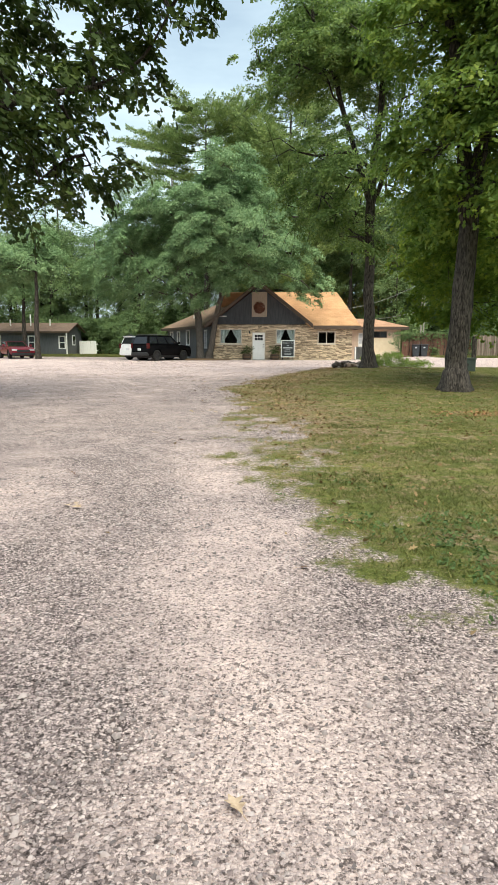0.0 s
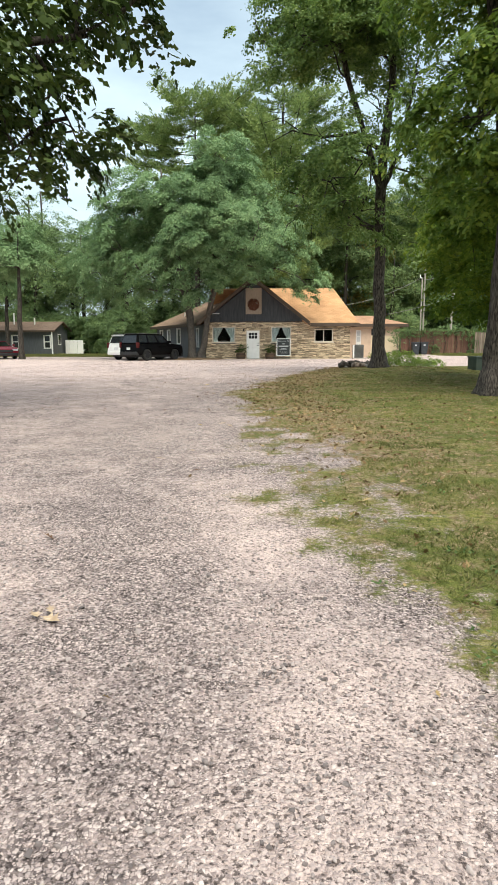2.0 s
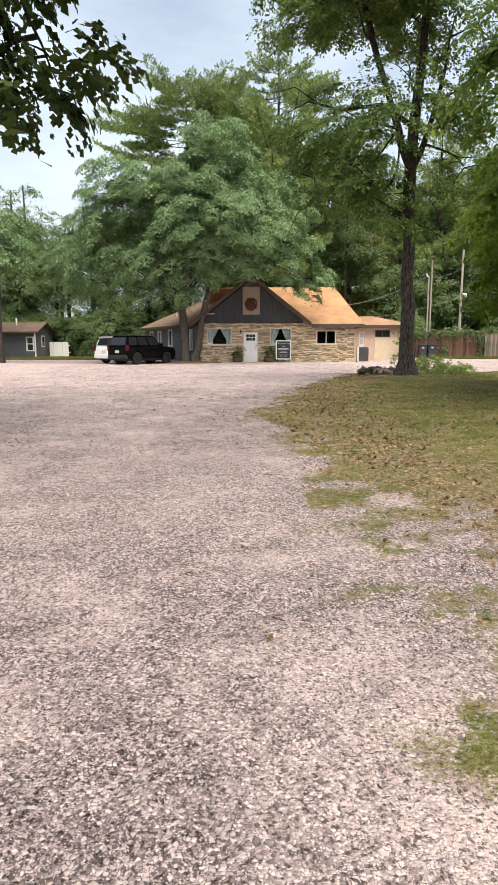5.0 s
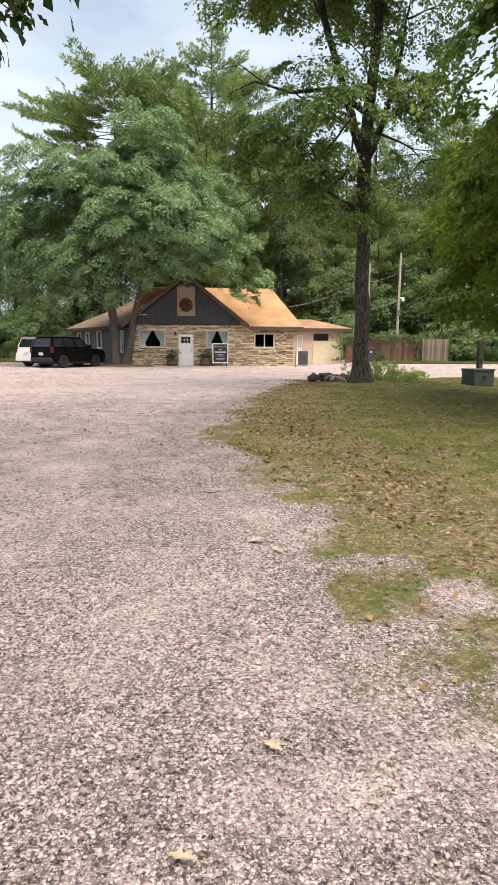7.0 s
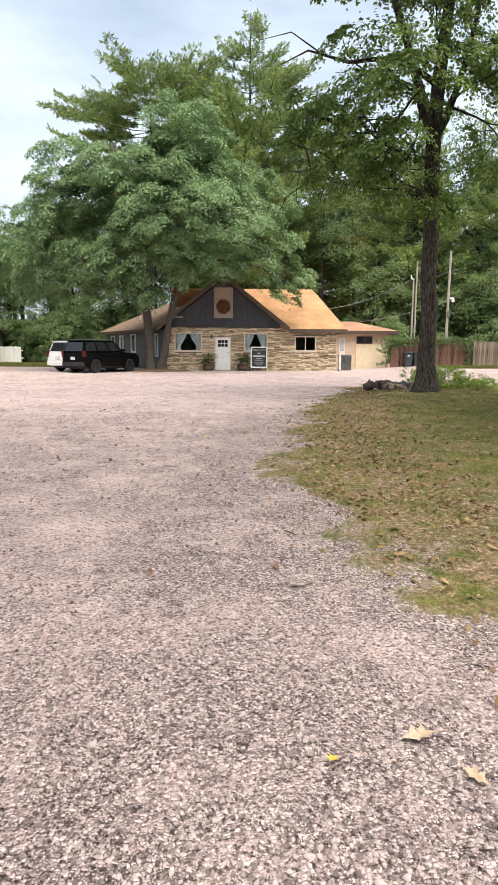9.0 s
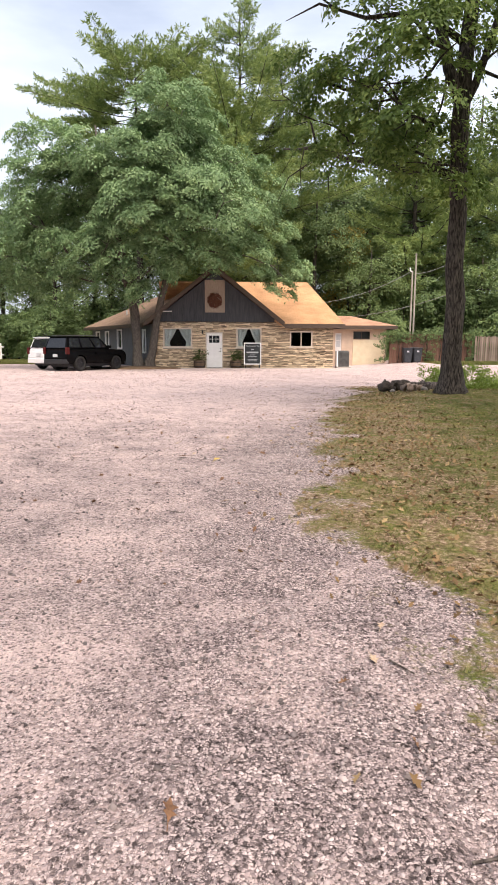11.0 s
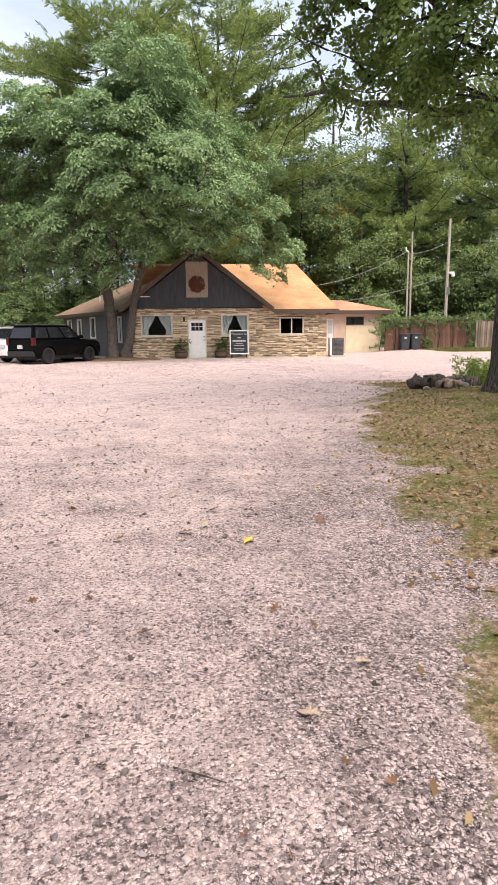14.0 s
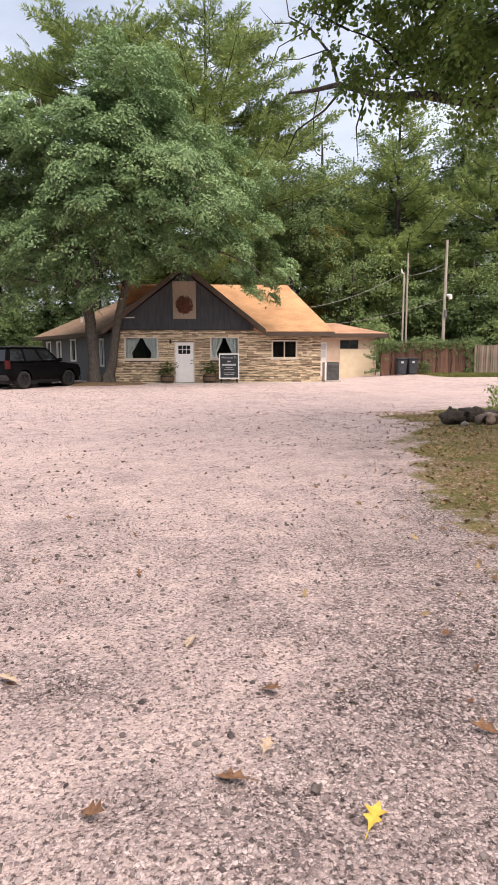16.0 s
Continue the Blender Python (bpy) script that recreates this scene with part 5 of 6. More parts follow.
part("roof", slab([(13.5, 0.5, 2.62), (13.5, -8.6, 2.62), (10.2, -4.2, 4.9)], 0.1), M_SHINGLE_SHADED, wing)
part("roof", slab([(13.5, -8.6, 2.62), (2.0, -8.6, 2.62), (2.0, -4.2, 4.9), (10.2, -4.2, 4.9)], 0.1), M_SHINGLE_SHADED, wing)
part("fascia", box(0.6, 13.5, 0.46, 0.52, 2.40, 2.60), M_FASCIA, wing)
part("soffit", box(0.6, 13.4, 0.02, 0.44, 2.50, 2.53), M_FASCIA, wing)
vent = thing("vent_pipe", "short white plastic vent pipe on the shingle roof", "pipe", wing_m @ pose(8.4, -1.2, 3.2))
part("pipe", tube([(0, 0, -0.1), (0, 0, 0.55)], [0.06, 0.06], 10), M_WHITE, vent)

# ---- rear annex ----
annex = thing("annex", "cream garage annex with low hipped tan roof", "house", pose(7.55, 4.1, 0.05))
part("wall", wall_boxes(0, 4.25, -0.2, 2.42, 0, 0.2, [(0.85, 1.27, 0.1, 2.1), (2.05, 3.15, 1.70, 2.2)]), M_PINKWALL, annex)
part("side_wall", box(4.05, 4.25, 0.205, 4.6, -0.2, 2.42), M_CREAM, annex)
part("back_wall", box(0, 4.045, 4.4, 4.6, -0.2, 2.42), M_CREAM, annex)
part("garage_door", box(2.02, 4.06, -0.05, -0.004, -0.1, 1.66, 0.008), M_CREAM, annex, "blank cream garage door")
g = new("window")
g.parent = annex
bm = bmesh.new()
for a in ((2.05, 2.09, 1.70, 2.2), (3.11, 3.15, 1.70, 2.2), (2.58, 2.61, 1.74, 2.16), (2.09, 3.11, 2.16, 2.2), (2.09, 3.11, 1.70, 1.74)):
    add_box(bm, a[0], a[1], -0.02, 0.1, a[2], a[3])
part("window_frame", bm, M_FASCIA, g, "dark brown frame")
part("pane", box(2.09, 3.11, 0.03, 0.04, 1.74, 2.16), M_PANE_DARK, g)
g = new("side_door")
g.parent = annex
part("slab", box(0.86, 1.26, 0.02, 0.07, 0.1, 2.09), M_WHITE, g)
for z in (1.2, 1.62):
    part("pane", box(0.92, 1.2, 0.008, 0.018, z, z + 0.38), M_PLATE, g)
part("roof", slab([(-0.2, -0.45, 2.58), (4.8, -0.45, 2.58), (2.3, 2.3, 3.3), (-0.2, 2.3, 3.3)], 0.08), M_SHINGLE_ROSE, annex)
part("roof", slab([(4.8, -0.45, 2.58), (4.8, 5.0, 2.58), (2.3, 2.3, 3.3)], 0.08), M_SHINGLE_ROSE, annex)
part("roof", slab([(4.8, 5.0, 2.58), (-0.2, 5.0, 2.58), (-0.2, 2.3, 3.3), (2.3, 2.3, 3.3)], 0.08), M_SHINGLE_ROSE, annex)
part("fascia", box(-0.2, 4.8, -0.5, -0.455, 2.34, 2.57), M_FASCIA, annex)
part("fascia", box(4.805, 4.85, -0.5, 5.0, 2.34, 2.57), M_FASCIA, annex)

# air conditioner by the corner
ac = thing("air_conditioner", "boxy grey condenser unit with white edge by the house corner", "air conditioner", pose(8.2, 0.35, gz(8.2, 0.35)))
part("cabinet", box(-0.33, 0.33, -0.3, 0.3, 0.08, 1.0, 0.02), M_GREYMETAL, ac)
for i in range(12):
    part("louvre", box(-0.29, 0.29, -0.325, -0.305, 0.14 + i * 0.068, 0.17 + i * 0.068), M_GREYMETAL, ac)
part("pad", box(-0.42, 0.42, -0.38, 0.38, -0.05, 0.078), M_CONCRETE, ac)
part("side_panel", box(-0.44, -0.345, -0.3, 0.28, 0.08, 1.02, 0.01), M_WHITE, ac, "white side panel")
part("top_grille", box(-0.3, 0.3, -0.27, 0.27, 1.002, 1.03, 0.006), M_TRIM, ac)


# ---- before the house ----
def planter(x, y, seed, label):
    rng = np.random.default_rng(seed)
    t = thing("planter", label, "planter", pose(x, y, gz(x, y)), "barrel planters")
    prof = [(0.0, 0.29), (0.12, 0.335), (0.24, 0.345), (0.36, 0.335), (0.46, 0.30)]
    for k in range(14):
        a0, a1 = 2 * math.pi * k / 14 + 0.01, 2 * math.pi * (k + 1) / 14 - 0.01
        bm = bmesh.new()
        rows = [[bm.verts.new((r * f * math.cos(a), r * f * math.sin(a), z)) for a, f in ((a0, 1), (a1, 1), (a1, 0.9), (a0, 0.9))] for z, r in prof]
        for p, q in zip(rows, rows[1:]):
            for i in range(4):
                bm.faces.new((p[i], p[(i + 1) % 4], q[(i + 1) % 4], q[i]))
        bm.faces.new(rows[0][::-1])
        bm.faces.new(rows[-1])
        part("stave", bm, M_BARREL, t)
    for z, r in ((0.09, 0.336), (0.34, 0.347)):
        bm = bmesh.new()
        rows = [[bm.verts.new((r * math.cos(2 * math.pi * k / 24), r * math.sin(2 * math.pi * k / 24), z + h)) for k in range(24)] for h in (0, 0.04)]
        for k in range(24):
            bm.faces.new((rows[0][k], rows[0][(k + 1) % 24], rows[1][(k + 1) % 24], rows[1][k]))
        bmesh.ops.solidify(bm, geom=bm.faces[:], thickness=0.006)
        part("hoop", bm, M_BLACK, t)
    part("soil", tube([(0, 0, 0.36), (0, 0, 0.41)], [0.26, 0.26], 14), M_CHAR, t)
    c = np.column_stack([rng.normal(0, 0.19, 44), rng.normal(0, 0.19, 44), rng.uniform(0.45, 1.02, 44)])
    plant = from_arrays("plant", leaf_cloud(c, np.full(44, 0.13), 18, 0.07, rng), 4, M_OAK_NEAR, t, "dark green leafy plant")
    tagged(plant, "dark green leafy plant", kind="stuff")
    return t


planter(-0.42, -0.42, 201, "dark barrel planter with leafy shrub beside the door")
planter(1.70, -0.42, 202, "dark barrel planter with low shrub beside the door")

sign = thing("chalkboard_sign", "framed black welcome chalkboard leaning by the house wall", "sign", pose(2.69, -0.62, gz(2.69, -0.62), -7))
part("board", box(-0.45, 0.45, -0.012, 0.012, 0.28, 1.44), M_CHALK, sign)
bm = bmesh.new()
for a in ((-0.51, -0.45, 0.22, 1.50), (0.45, 0.51, 0.22, 1.50), (-0.45, 0.45, 1.44, 1.50), (-0.45, 0.45, 0.22, 0.28)):
    add_box(bm, a[0], a[1], -0.03, 0.02, a[2], a[3])
part("sign_frame", bm, M_WHITE, sign, "white painted frame")
for x in (-0.40, 0.40):
    part("leg", box(x - 0.03, x + 0.03, -0.015, 0.015, 0.0, 0.218), M_TRIM, sign)
    part("rear_leg", tube([(x, 0.02, 1.2), (x, 0.45, 0.03)], [0.02, 0.02], 6), M_TRIM, sign)
words = bpy.data.curves.new("lettering", "FONT")
words.body, words.size, words.align_x, words.extrude = "Welcome To", 0.155, "CENTER", 0.001
text = new("lettering", words)
text.parent = sign
text.matrix_basis = pose(0, -0.016, 1.25, 90)
words.materials.append(M_CHALKWHITE)
for z, w, h in ((1.10, 0.16, 0.06), (0.93, 0.70, 0.09), (0.78, 0.36, 0.03), (0.68, 0.52, 0.03), (0.52, 0.56, 0.025), (0.44, 0.5, 0.025)):
    part("chalk_line", box(-w / 2, w / 2, -0.0155, -0.013, z - h / 2, z + h / 2), M_CHALKWHITE, sign)

# bins by the fence
for i, x in enumerate((12.75, 13.35)):
    b = thing("wheelie_bin", "dark plastic refuse bin with lid beside the ivied fence", "bin", pose(x, 2.45, gz(x, 2.45), 0, 0, -4 + 7 * i), "refuse bins")
    bm = bmesh.new()
    lo = [bm.verts.new(p) for p in ((-0.22, -0.26, 0.06), (0.22, -0.26, 0.06), (0.22, 0.24, 0.06), (-0.22, 0.24, 0.06))]
    hi = [bm.verts.new(p) for p in ((-0.29, -0.33, 0.90), (0.29, -0.33, 0.90), (0.29, 0.31, 0.90), (-0.29, 0.31, 0.90))]
    bm.faces.new(lo[::-1])
    bm.faces.new(hi)
    for k in range(4):
        bm.faces.new((lo[k], lo[(k + 1) % 4], hi[(k + 1) % 4], hi[k]))
    bmesh.ops.bevel(bm, geom=bm.edges[:], offset=0.03, segments=2, affect="EDGES")
    part("body", bm, M_BIN, b)
    part("lid", box(-0.31, 0.31, -0.36, 0.33, 0.905, 0.97, 0.025), M_BIN, b)
    for sx in (-0.2, 0.2):
        part("wheel", tube([(sx - 0.03, 0.27, 0.08), (sx + 0.03, 0.27, 0.08)], [0.09, 0.09], 12), M_TYRE, b)
    part("sticker", box(-0.08, 0.06, -0.335, -0.322, 0.68, 0.78), M_PLATE, b, "pale paper sticker")


def board_fence(name, label, x0, x1, y0, y1, height, wide, material, seed, gap=0.008):
    """Upright boards on two rails between posts."""
    rng = np.random.default_rng(seed)
    t = thing(name, label, "fence", pose(x0, y0, 0, 0, 0, math.degrees(math.atan2(y1 - y0, x1 - x0))))
    far = math.hypot(x1 - x0, y1 - y0)

    def g(s):
        return gz(x0 + (x1 - x0) * s / far, y0 + (y1 - y0) * s / far)

    shapes = []
    for k in range(5):
        bm = box(0, wide - gap, -0.012, 0.012, 0, height + rng.uniform(-0.05, 0.04), 0.003)
        me = bpy.data.meshes.new("board")
        bm.to_mesh(me)
        bm.free()
        me.materials.append(material)
        shapes.append(me)
    for i in range(int(far / wide)):
        ob = new("board", shapes[int(rng.integers(0, 5))])
        ob.parent = t
        ob.matrix_basis = pose(i * wide, rng.normal(0, 0.004), g(i * wide) + 0.03, 0, rng.normal(0, 0.5), 0)
    for s in np.arange(0.06, far, 2.4):
        part("post", box(s - 0.05, s + 0.05, 0.06, 0.16, g(s) - 0.2, g(s) + height), material, t)
    for h in (0.35, height - 0.35):
        part("rail", box(0, far, 0.014, 0.058, g(0) + h, g(0) + h + 0.09), material, t)
    return t


board_fence("board_fence", "rust-brown board fence overgrown with ivy", 11.75, 17.2, 3.0, 3.0, 1.80, 0.155, M_FENCE, 211)
board_fence("board_fence", "grey-brown weathered picket fence at the lot's edge", 17.3, 19.1, 2.85, 2.44, 1.66, 0.13, M_FENCE_OLD, 212, gap=0.02)
board_fence("white_fence", "white vinyl privacy fence panel beside the grey cabin", -18.85, -16.9, 15.2, 15.2, 1.34, 0.20, M_WHITE, 213, gap=0.003)

# ivy over the fence
rng_i = np.random.default_rng(221)
iv = []
for s in np.arange(11.1, 17.4, 0.11):
    iv.append((s, 2.94 + rng_i.normal(0, 0.07), 2.10 + rng_i.normal(0, 0.09)))
for cx, w, lo in ((11.35, 0.25, 0.3), (14.3, 0.28, 0.4), (17.05, 0.3, 0.3), (13.2, 0.7, 1.6), (15.9, 0.8, 1.7), (12.0, 0.4, 1.5)):
    for k in range(46):
        iv.append((cx + rng_i.normal(0, w), 2.93 + rng_i.normal(0, 0.05), rng_i.uniform(lo, 2.1)))
ivy = thing("ivy", "green climbing ivy spilling over the board fence", "ivy", pose(0, 0, 0), kind="stuff")
from_arrays("foliage", leaf_cloud(np.array(iv), np.full(len(iv), 0.16), 26, 0.075, rng_i, up=0.2), 4, M_WOODS, ivy)
part("stem", wood_mesh([([(11.4 + i * 0.9, 2.95, 0.2), (11.5 + i * 0.9, 2.94, 1.2), (11.3 + i * 0.9, 2.95, 2.05)], [0.025, 0.02, 0.012]) for i in range(7)]), M_BARK, ivy)

# poles and wires
pole_a = thing("utility_pole", "pale weathered utility pole with meter head behind the fence", "pole", pose(15.55, 3.35, gz(15.55, 3.35)))
part("post", tube([(0, 0, -0.3), (0.02, 0, 4.0), (0.05, 0, 7.65)], [0.10, 0.085, 0.07], 12), M_POLE, pole_a)
part("lamp_head", tube([(0.1, -0.1, 4.55), (0.24, -0.25, 4.5), (0.26, -0.27, 4.3)], [0.05, 0.12, 0.1], 10), M_WHITE, pole_a)
part("bracket", box(-0.02, 0.14, -0.16, -0.08, 3.3, 3.7), M_GREYMETAL, pole_a)
pole_b = thing("utility_pole", "thin paired wooden service poles behind the fence", "pole", pose(13.55, 4.3, gz(13.55, 4.3)))
part("post", tube([(0.1, 0, -0.3), (0.1, 0, 7.05)], [0.06, 0.05], 10), M_POLE, pole_b)
part("brace", tube([(-0.1, 0.05, -0.3), (-0.09, 0.05, 5.9)], [0.06, 0.05], 10), M_POLE, pole_b)
part("insulator", tube([(-0.12, 0, 5.85), (-0.25, 0, 5.95), (-0.28, 0, 6.15)], [0.03, 0.05, 0.03], 8), M_WHITE, pole_b)


def wire(a, b, sag):
    a, b = Vector(a), Vector(b)
    pts = [tuple(a.lerp(b, s) - Vector((0, 0, 4 * sag * s * (1 - s)))) for s in np.linspace(0, 1, 14)]
    return tagged(part("overhead_wire", tube(pts, [0.016] * 14, 5), M_WIRE), "thin grey overhead service wire", "wire", "overhead wires")


wire((7.4, 4.6, 4.1), (13.45, 4.3, 6.2), 0.35)
wire((9.9, 6.2, 3.3), (15.5, 3.3, 4.6), 0.2)
wire((13.6, 4.3, 6.0), (15.55, 3.35, 6.6), 0.15)

# green transformer box on the lawn
eb = thing("utility_box", "low dark green-grey steel utility box on the lawn", "utility box", pose(10.0, -22.5, gz(10.0, -22.5), 0, 0, 8))
part("cabinet", box(-0.34, 0.34, -0.36, 0.36, 0.0, 0.46, 0.02), M_EBOX, eb)
part("lid", box(-0.36, 0.36, -0.38, 0.38, 0.462, 0.53, 0.015), M_EBOX, eb)
part("latch", box(-0.04, 0.04, -0.38, -0.362, 0.2, 0.32, 0.004), M_BLACK, eb)
mp = thing("marker_post", "short dark wooden post behind the utility box", "post", pose(10.9, -20.6, gz(10.9, -20.6)))
part("post", box(-0.08, 0.08, -0.08, 0.08, -0.1, 1.45, 0.015), M_BARK, mp)


# logs and stones at the foot of the lawn oak
def lump(r, seed, squash=(1, 1, 0.7), sub=2, rough=0.22):
    bm = bmesh.new()
    bmesh.ops.create_icosphere(bm, subdivisions=sub, radius=1)
    for v in bm.verts:
        k = 1 + rough * noise.noise(v.co * 1.7 + Vector((seed, 0, 0))) + 0.5 * rough * noise.noise(v.co * 4.1 + Vector((0, seed, 0)))
        v.co = Vector((v.co.x * squash[0], v.co.y * squash[1], v.co.z * squash[2])) * (k * r)
    return bm


def log(label, x, y, far, r, turn, tip, material, seed):
    t = thing("log", label, "log", pose(x, y, gz(x, y) + r * 0.8, 0, tip, turn))
    rng = np.random.default_rng(seed)
    bm = tube([(s * far, rng.normal(0, 0.02), rng.normal(0, 0.02)) for s in np.linspace(0, 1, 15)], [r * rng.uniform(0.78, 1.16) for _ in range(15)], 18)
    for v in bm.verts:
        v.co += Vector((0, 0, 0)) + v.co.normalized() * 0.10 * noise.noise(v.co * 11)
    part("bark", bm, material, t, smooth=True)
    part("stub", tube([(far * 0.35, 0, 0), (far * 0.42, -r * 1.2, r * 0.9)], [r * 0.35, r * 0.2], 8), material, t)
    return t


log("short charred log lying on the grass", 4.88, -21.75, 0.78, 0.15, 14, 0, M_CHAR, 231)
log("weathered grey log lying beside the oak", 5.55, -21.6, 0.75, 0.12, -18, 0, M_DEADWOOD, 232)
log("pale split log lying beside the oak", 5.35, -22.2, 0.5, 0.10, 30, 0, M_FENCE_OLD, 233)
for i, (x, y, r) in enumerate(((5.42, -21.95, 0.10), (5.62, -21.85, 0.13), (5.85, -22.1, 0.09), (5.2, -21.3, 0.10), (6.0, -21.6, 0.12), (5.05, -22.1, 0.07))):
    t = part("rock", lump(r, i * 3.1), M_ROCK, smooth=True)
    t.matrix_basis = pose(x, y, gz(x, y) + r * 0.4, 0, 0, 50 * i)
    tagged(t, "rounded grey field stone beside the charred log", "stone", "stones by the log")

rng_b = np.random.default_rng(241)
for i, (x, y, s) in enumerate(((6.6, -20.9, 0.55), (7.3, -21.2, 0.6), (7.9, -20.8, 0.4), (8.6, -20.6, 0.3), (6.9, -20.4, 0.5))):
    t = thing("weed_clump", "bright green weedy clump behind the lawn oak", "weeds", pose(x, y, gz(x, y)), "weeds by the oak")
    c = np.column_stack([rng_b.normal(0, 0.26, 30), rng_b.normal(0, 0.22, 30), rng_b.uniform(0.04, s, 30)])
    from_arrays("foliage", leaf_cloud(c, np.full(30, 0.16), 46, 0.055, rng_b, up=0.3), 4, M_WEED, t)
    part("stem", wood_mesh([([(p[0] * 0.3, p[1] * 0.3, -0.02), tuple(p)], [0.008, 0.004]) for p in c[:10]]), M_WEED, t)


# ---- cars ----
def arc(cx, r, a0, a1, n, z):
    return [(cx + r * math.cos(radians(a0 + (a1 - a0) * k / n)), z + r * math.sin(radians(a0 + (a1 - a0) * k / n))) for k in range(n + 1)]


def car(name, label, m, body, length, width, belt, roof, nose, glass_base, glass_top, tail_base, tail_top, wheel_r, axles, rim, hood_end, tyres=0.24, tall_lights=True):
    """A car facing local +x: a lower body with wheel arches, a tapered cabin with glass, wheels, lamps, bumpers and plate."""
    t = thing(name, label, "car", m)
    h, f, r = length / 2, axles[0], axles[1]
    low = 0.24
    prof = [(-h + 0.05, low + 0.1), (-h, 0.62), (-h + 0.04, belt - 0.12), (tail_base, belt)]
    prof += [(glass_base, belt), (glass_base + 0.1, belt - 0.02), (hood_end, nose + 0.02), (h - 0.04, nose - 0.14), (h, 0.55), (h - 0.08, low)]
    prof += arc(f, wheel_r + 0.07, 0, 180, 8, wheel_r) + arc(r, wheel_r + 0.07, 0, 180, 8, wheel_r)
    bm = prism(prof, width, "y", -width / 2)
    for v in bm.verts:
        v.co.y *= 1.0 if 0.45 < v.co.z < belt - 0.1 else 0.93
        if abs(v.co.x) > h - 0.3:
            v.co.y *= 0.93
    bmesh.ops.bevel(bm, geom=[e for e in bm.edges if e.calc_length() > 0.35], offset=0.035, segments=2, affect="EDGES")
    part("body", bm, body, t)
    part("underbody", box(-h + 0.3, h - 0.3, -width * 0.36, width * 0.36, 0.22, 0.5), M_TRIM, t)
    wb, wt = width * 0.46, width * 0.37
    base = [(tail_base, -wb), (glass_base, -wb), (glass_base, wb), (tail_base, wb)]
    top = [(tail_top, -wt), (glass_top, -wt), (glass_top, wt), (tail_top, wt)]
    bm = bmesh.new()
    lo = [bm.verts.new((x, y, belt - 0.02)) for x, y in base]
    hi = [bm.verts.new((x, y, roof - 0.03)) for x, y in top]
    bm.faces.new(lo[::-1])
    bm.faces.new(hi)
    for k in range(4):
        bm.faces.new((lo[k], lo[(k + 1) % 4], hi[(k + 1) % 4], hi[k]))
    bmesh.ops.bevel(bm, geom=bm.edges[:], offset=0.05, segments=2, affect="EDGES")
    part("cabin", bm, body, t)

    def pane(name, a, b, u0, u1, v0, v1, mat):
        """A thin panel over the cabin side whose base runs from corner a to b."""
        A, B = Vector((*base[a], belt - 0.02)), Vector((*base[b], belt - 0.02))
        C, D = Vector((*top[b], roof - 0.03)), Vector((*top[a], roof - 0.03))
        nrm = (B - A).cross(D - A).normalized()
        bm = bmesh.new()
        q = []
        for u, v in ((u0, v0), (u1, v0), (u1, v1), (u0, v1)):
            p = A.lerp(B, u).lerp(D.lerp(C, u), v)
            q.append((bm.verts.new(p + nrm * 0.012), bm.verts.new(p - nrm * 0.01)))
        bm.faces.new([p[0] for p in q])
        bm.faces.new([p[1] for p in q][::-1])
        for k in range(4):
            j = (k + 1) % 4
            bm.faces.new((q[k][0], q[k][1], q[j][1], q[j][0]))
        return part(name, bm, mat, t)

    for side in ((0, 1), (2, 3)):
        for u0, u1 in ((0.05, 0.30), (0.34, 0.62), (0.66, 0.93)):
            pane("side_window", *side, *((u0, u1) if side[0] == 0 else (1 - u1, 1 - u0)), 0.14, 0.9, M_PANE_DARK)
    pane("windscreen", 1, 2, 0.06, 0.94, 0.1, 0.92, M_PANE_DARK)
    pane("rear_window", 3, 0, 0.08, 0.92, 0.12, 0.88, M_PANE_DARK)
    part("roof", box(tail_top - 0.08, glass_top + 0.02, -wt, wt, roof - 0.05, roof, 0.02), body, t)
    for y in (-wt + 0.06, wt - 0.06):
        if tall_lights:
            part("roof_rail", tube([(tail_top + 0.1, y, roof + 0.0), (tail_top + 0.2, y, roof + 0.05), (glass_top - 0.3, y, roof + 0.05), (glass_top - 0.2, y, roof + 0.0)], [0.016] * 4, 6), M_RIM, t)
    for y in (-1, 1):
        part("mirror", box(glass_base - 0.35, glass_base - 0.2, y * (width / 2 + 0.09) - 0.09, y * (width / 2 + 0.09) + 0.09, belt + 0.02, belt + 0.18, 0.03), body, t)
        if tall_lights:
            part("tail_light", box(-h - 0.02, -h + 0.16, y * (width / 2 - 0.11) - 0.075, y * (width / 2 - 0.11) + 0.075, belt - 0.28, belt + 0.08, 0.02), M_TAIL, t)
        else:
            part("tail_light", box(-h - 0.015, -h + 0.1, y * (width / 2 - 0.35) - 0.25, y * (width / 2 - 0.35) + 0.25, belt - 0.3, belt - 0.16, 0.02), M_TAIL, t)
        part("head_light", box(h - 0.22, h - 0.005, y * (width / 2 - 0.3) - 0.2, y * (width / 2 - 0.3) + 0.2, nose - 0.24, nose - 0.12, 0.02), M_HEAD, t)
        for x in (f, r):
            w = new("wheel")
            w.parent = t
            cy = y * (width / 2 - tyres / 2 - 0.01)
            bm = bmesh.new()
            rings = []
            for yy, rr in ((-0.5, 0.62), (-0.5, 0.94), (-0.4, 1.0), (0.4, 1.0), (0.5, 0.94), (0.5, 0.62)):
                rings.append([bm.verts.new((x + wheel_r * rr * math.cos(2 * math.pi * k / 22), cy + yy * tyres, wheel_r + wheel_r * rr * math.sin(2 * math.pi * k / 22))) for k in range(22)])
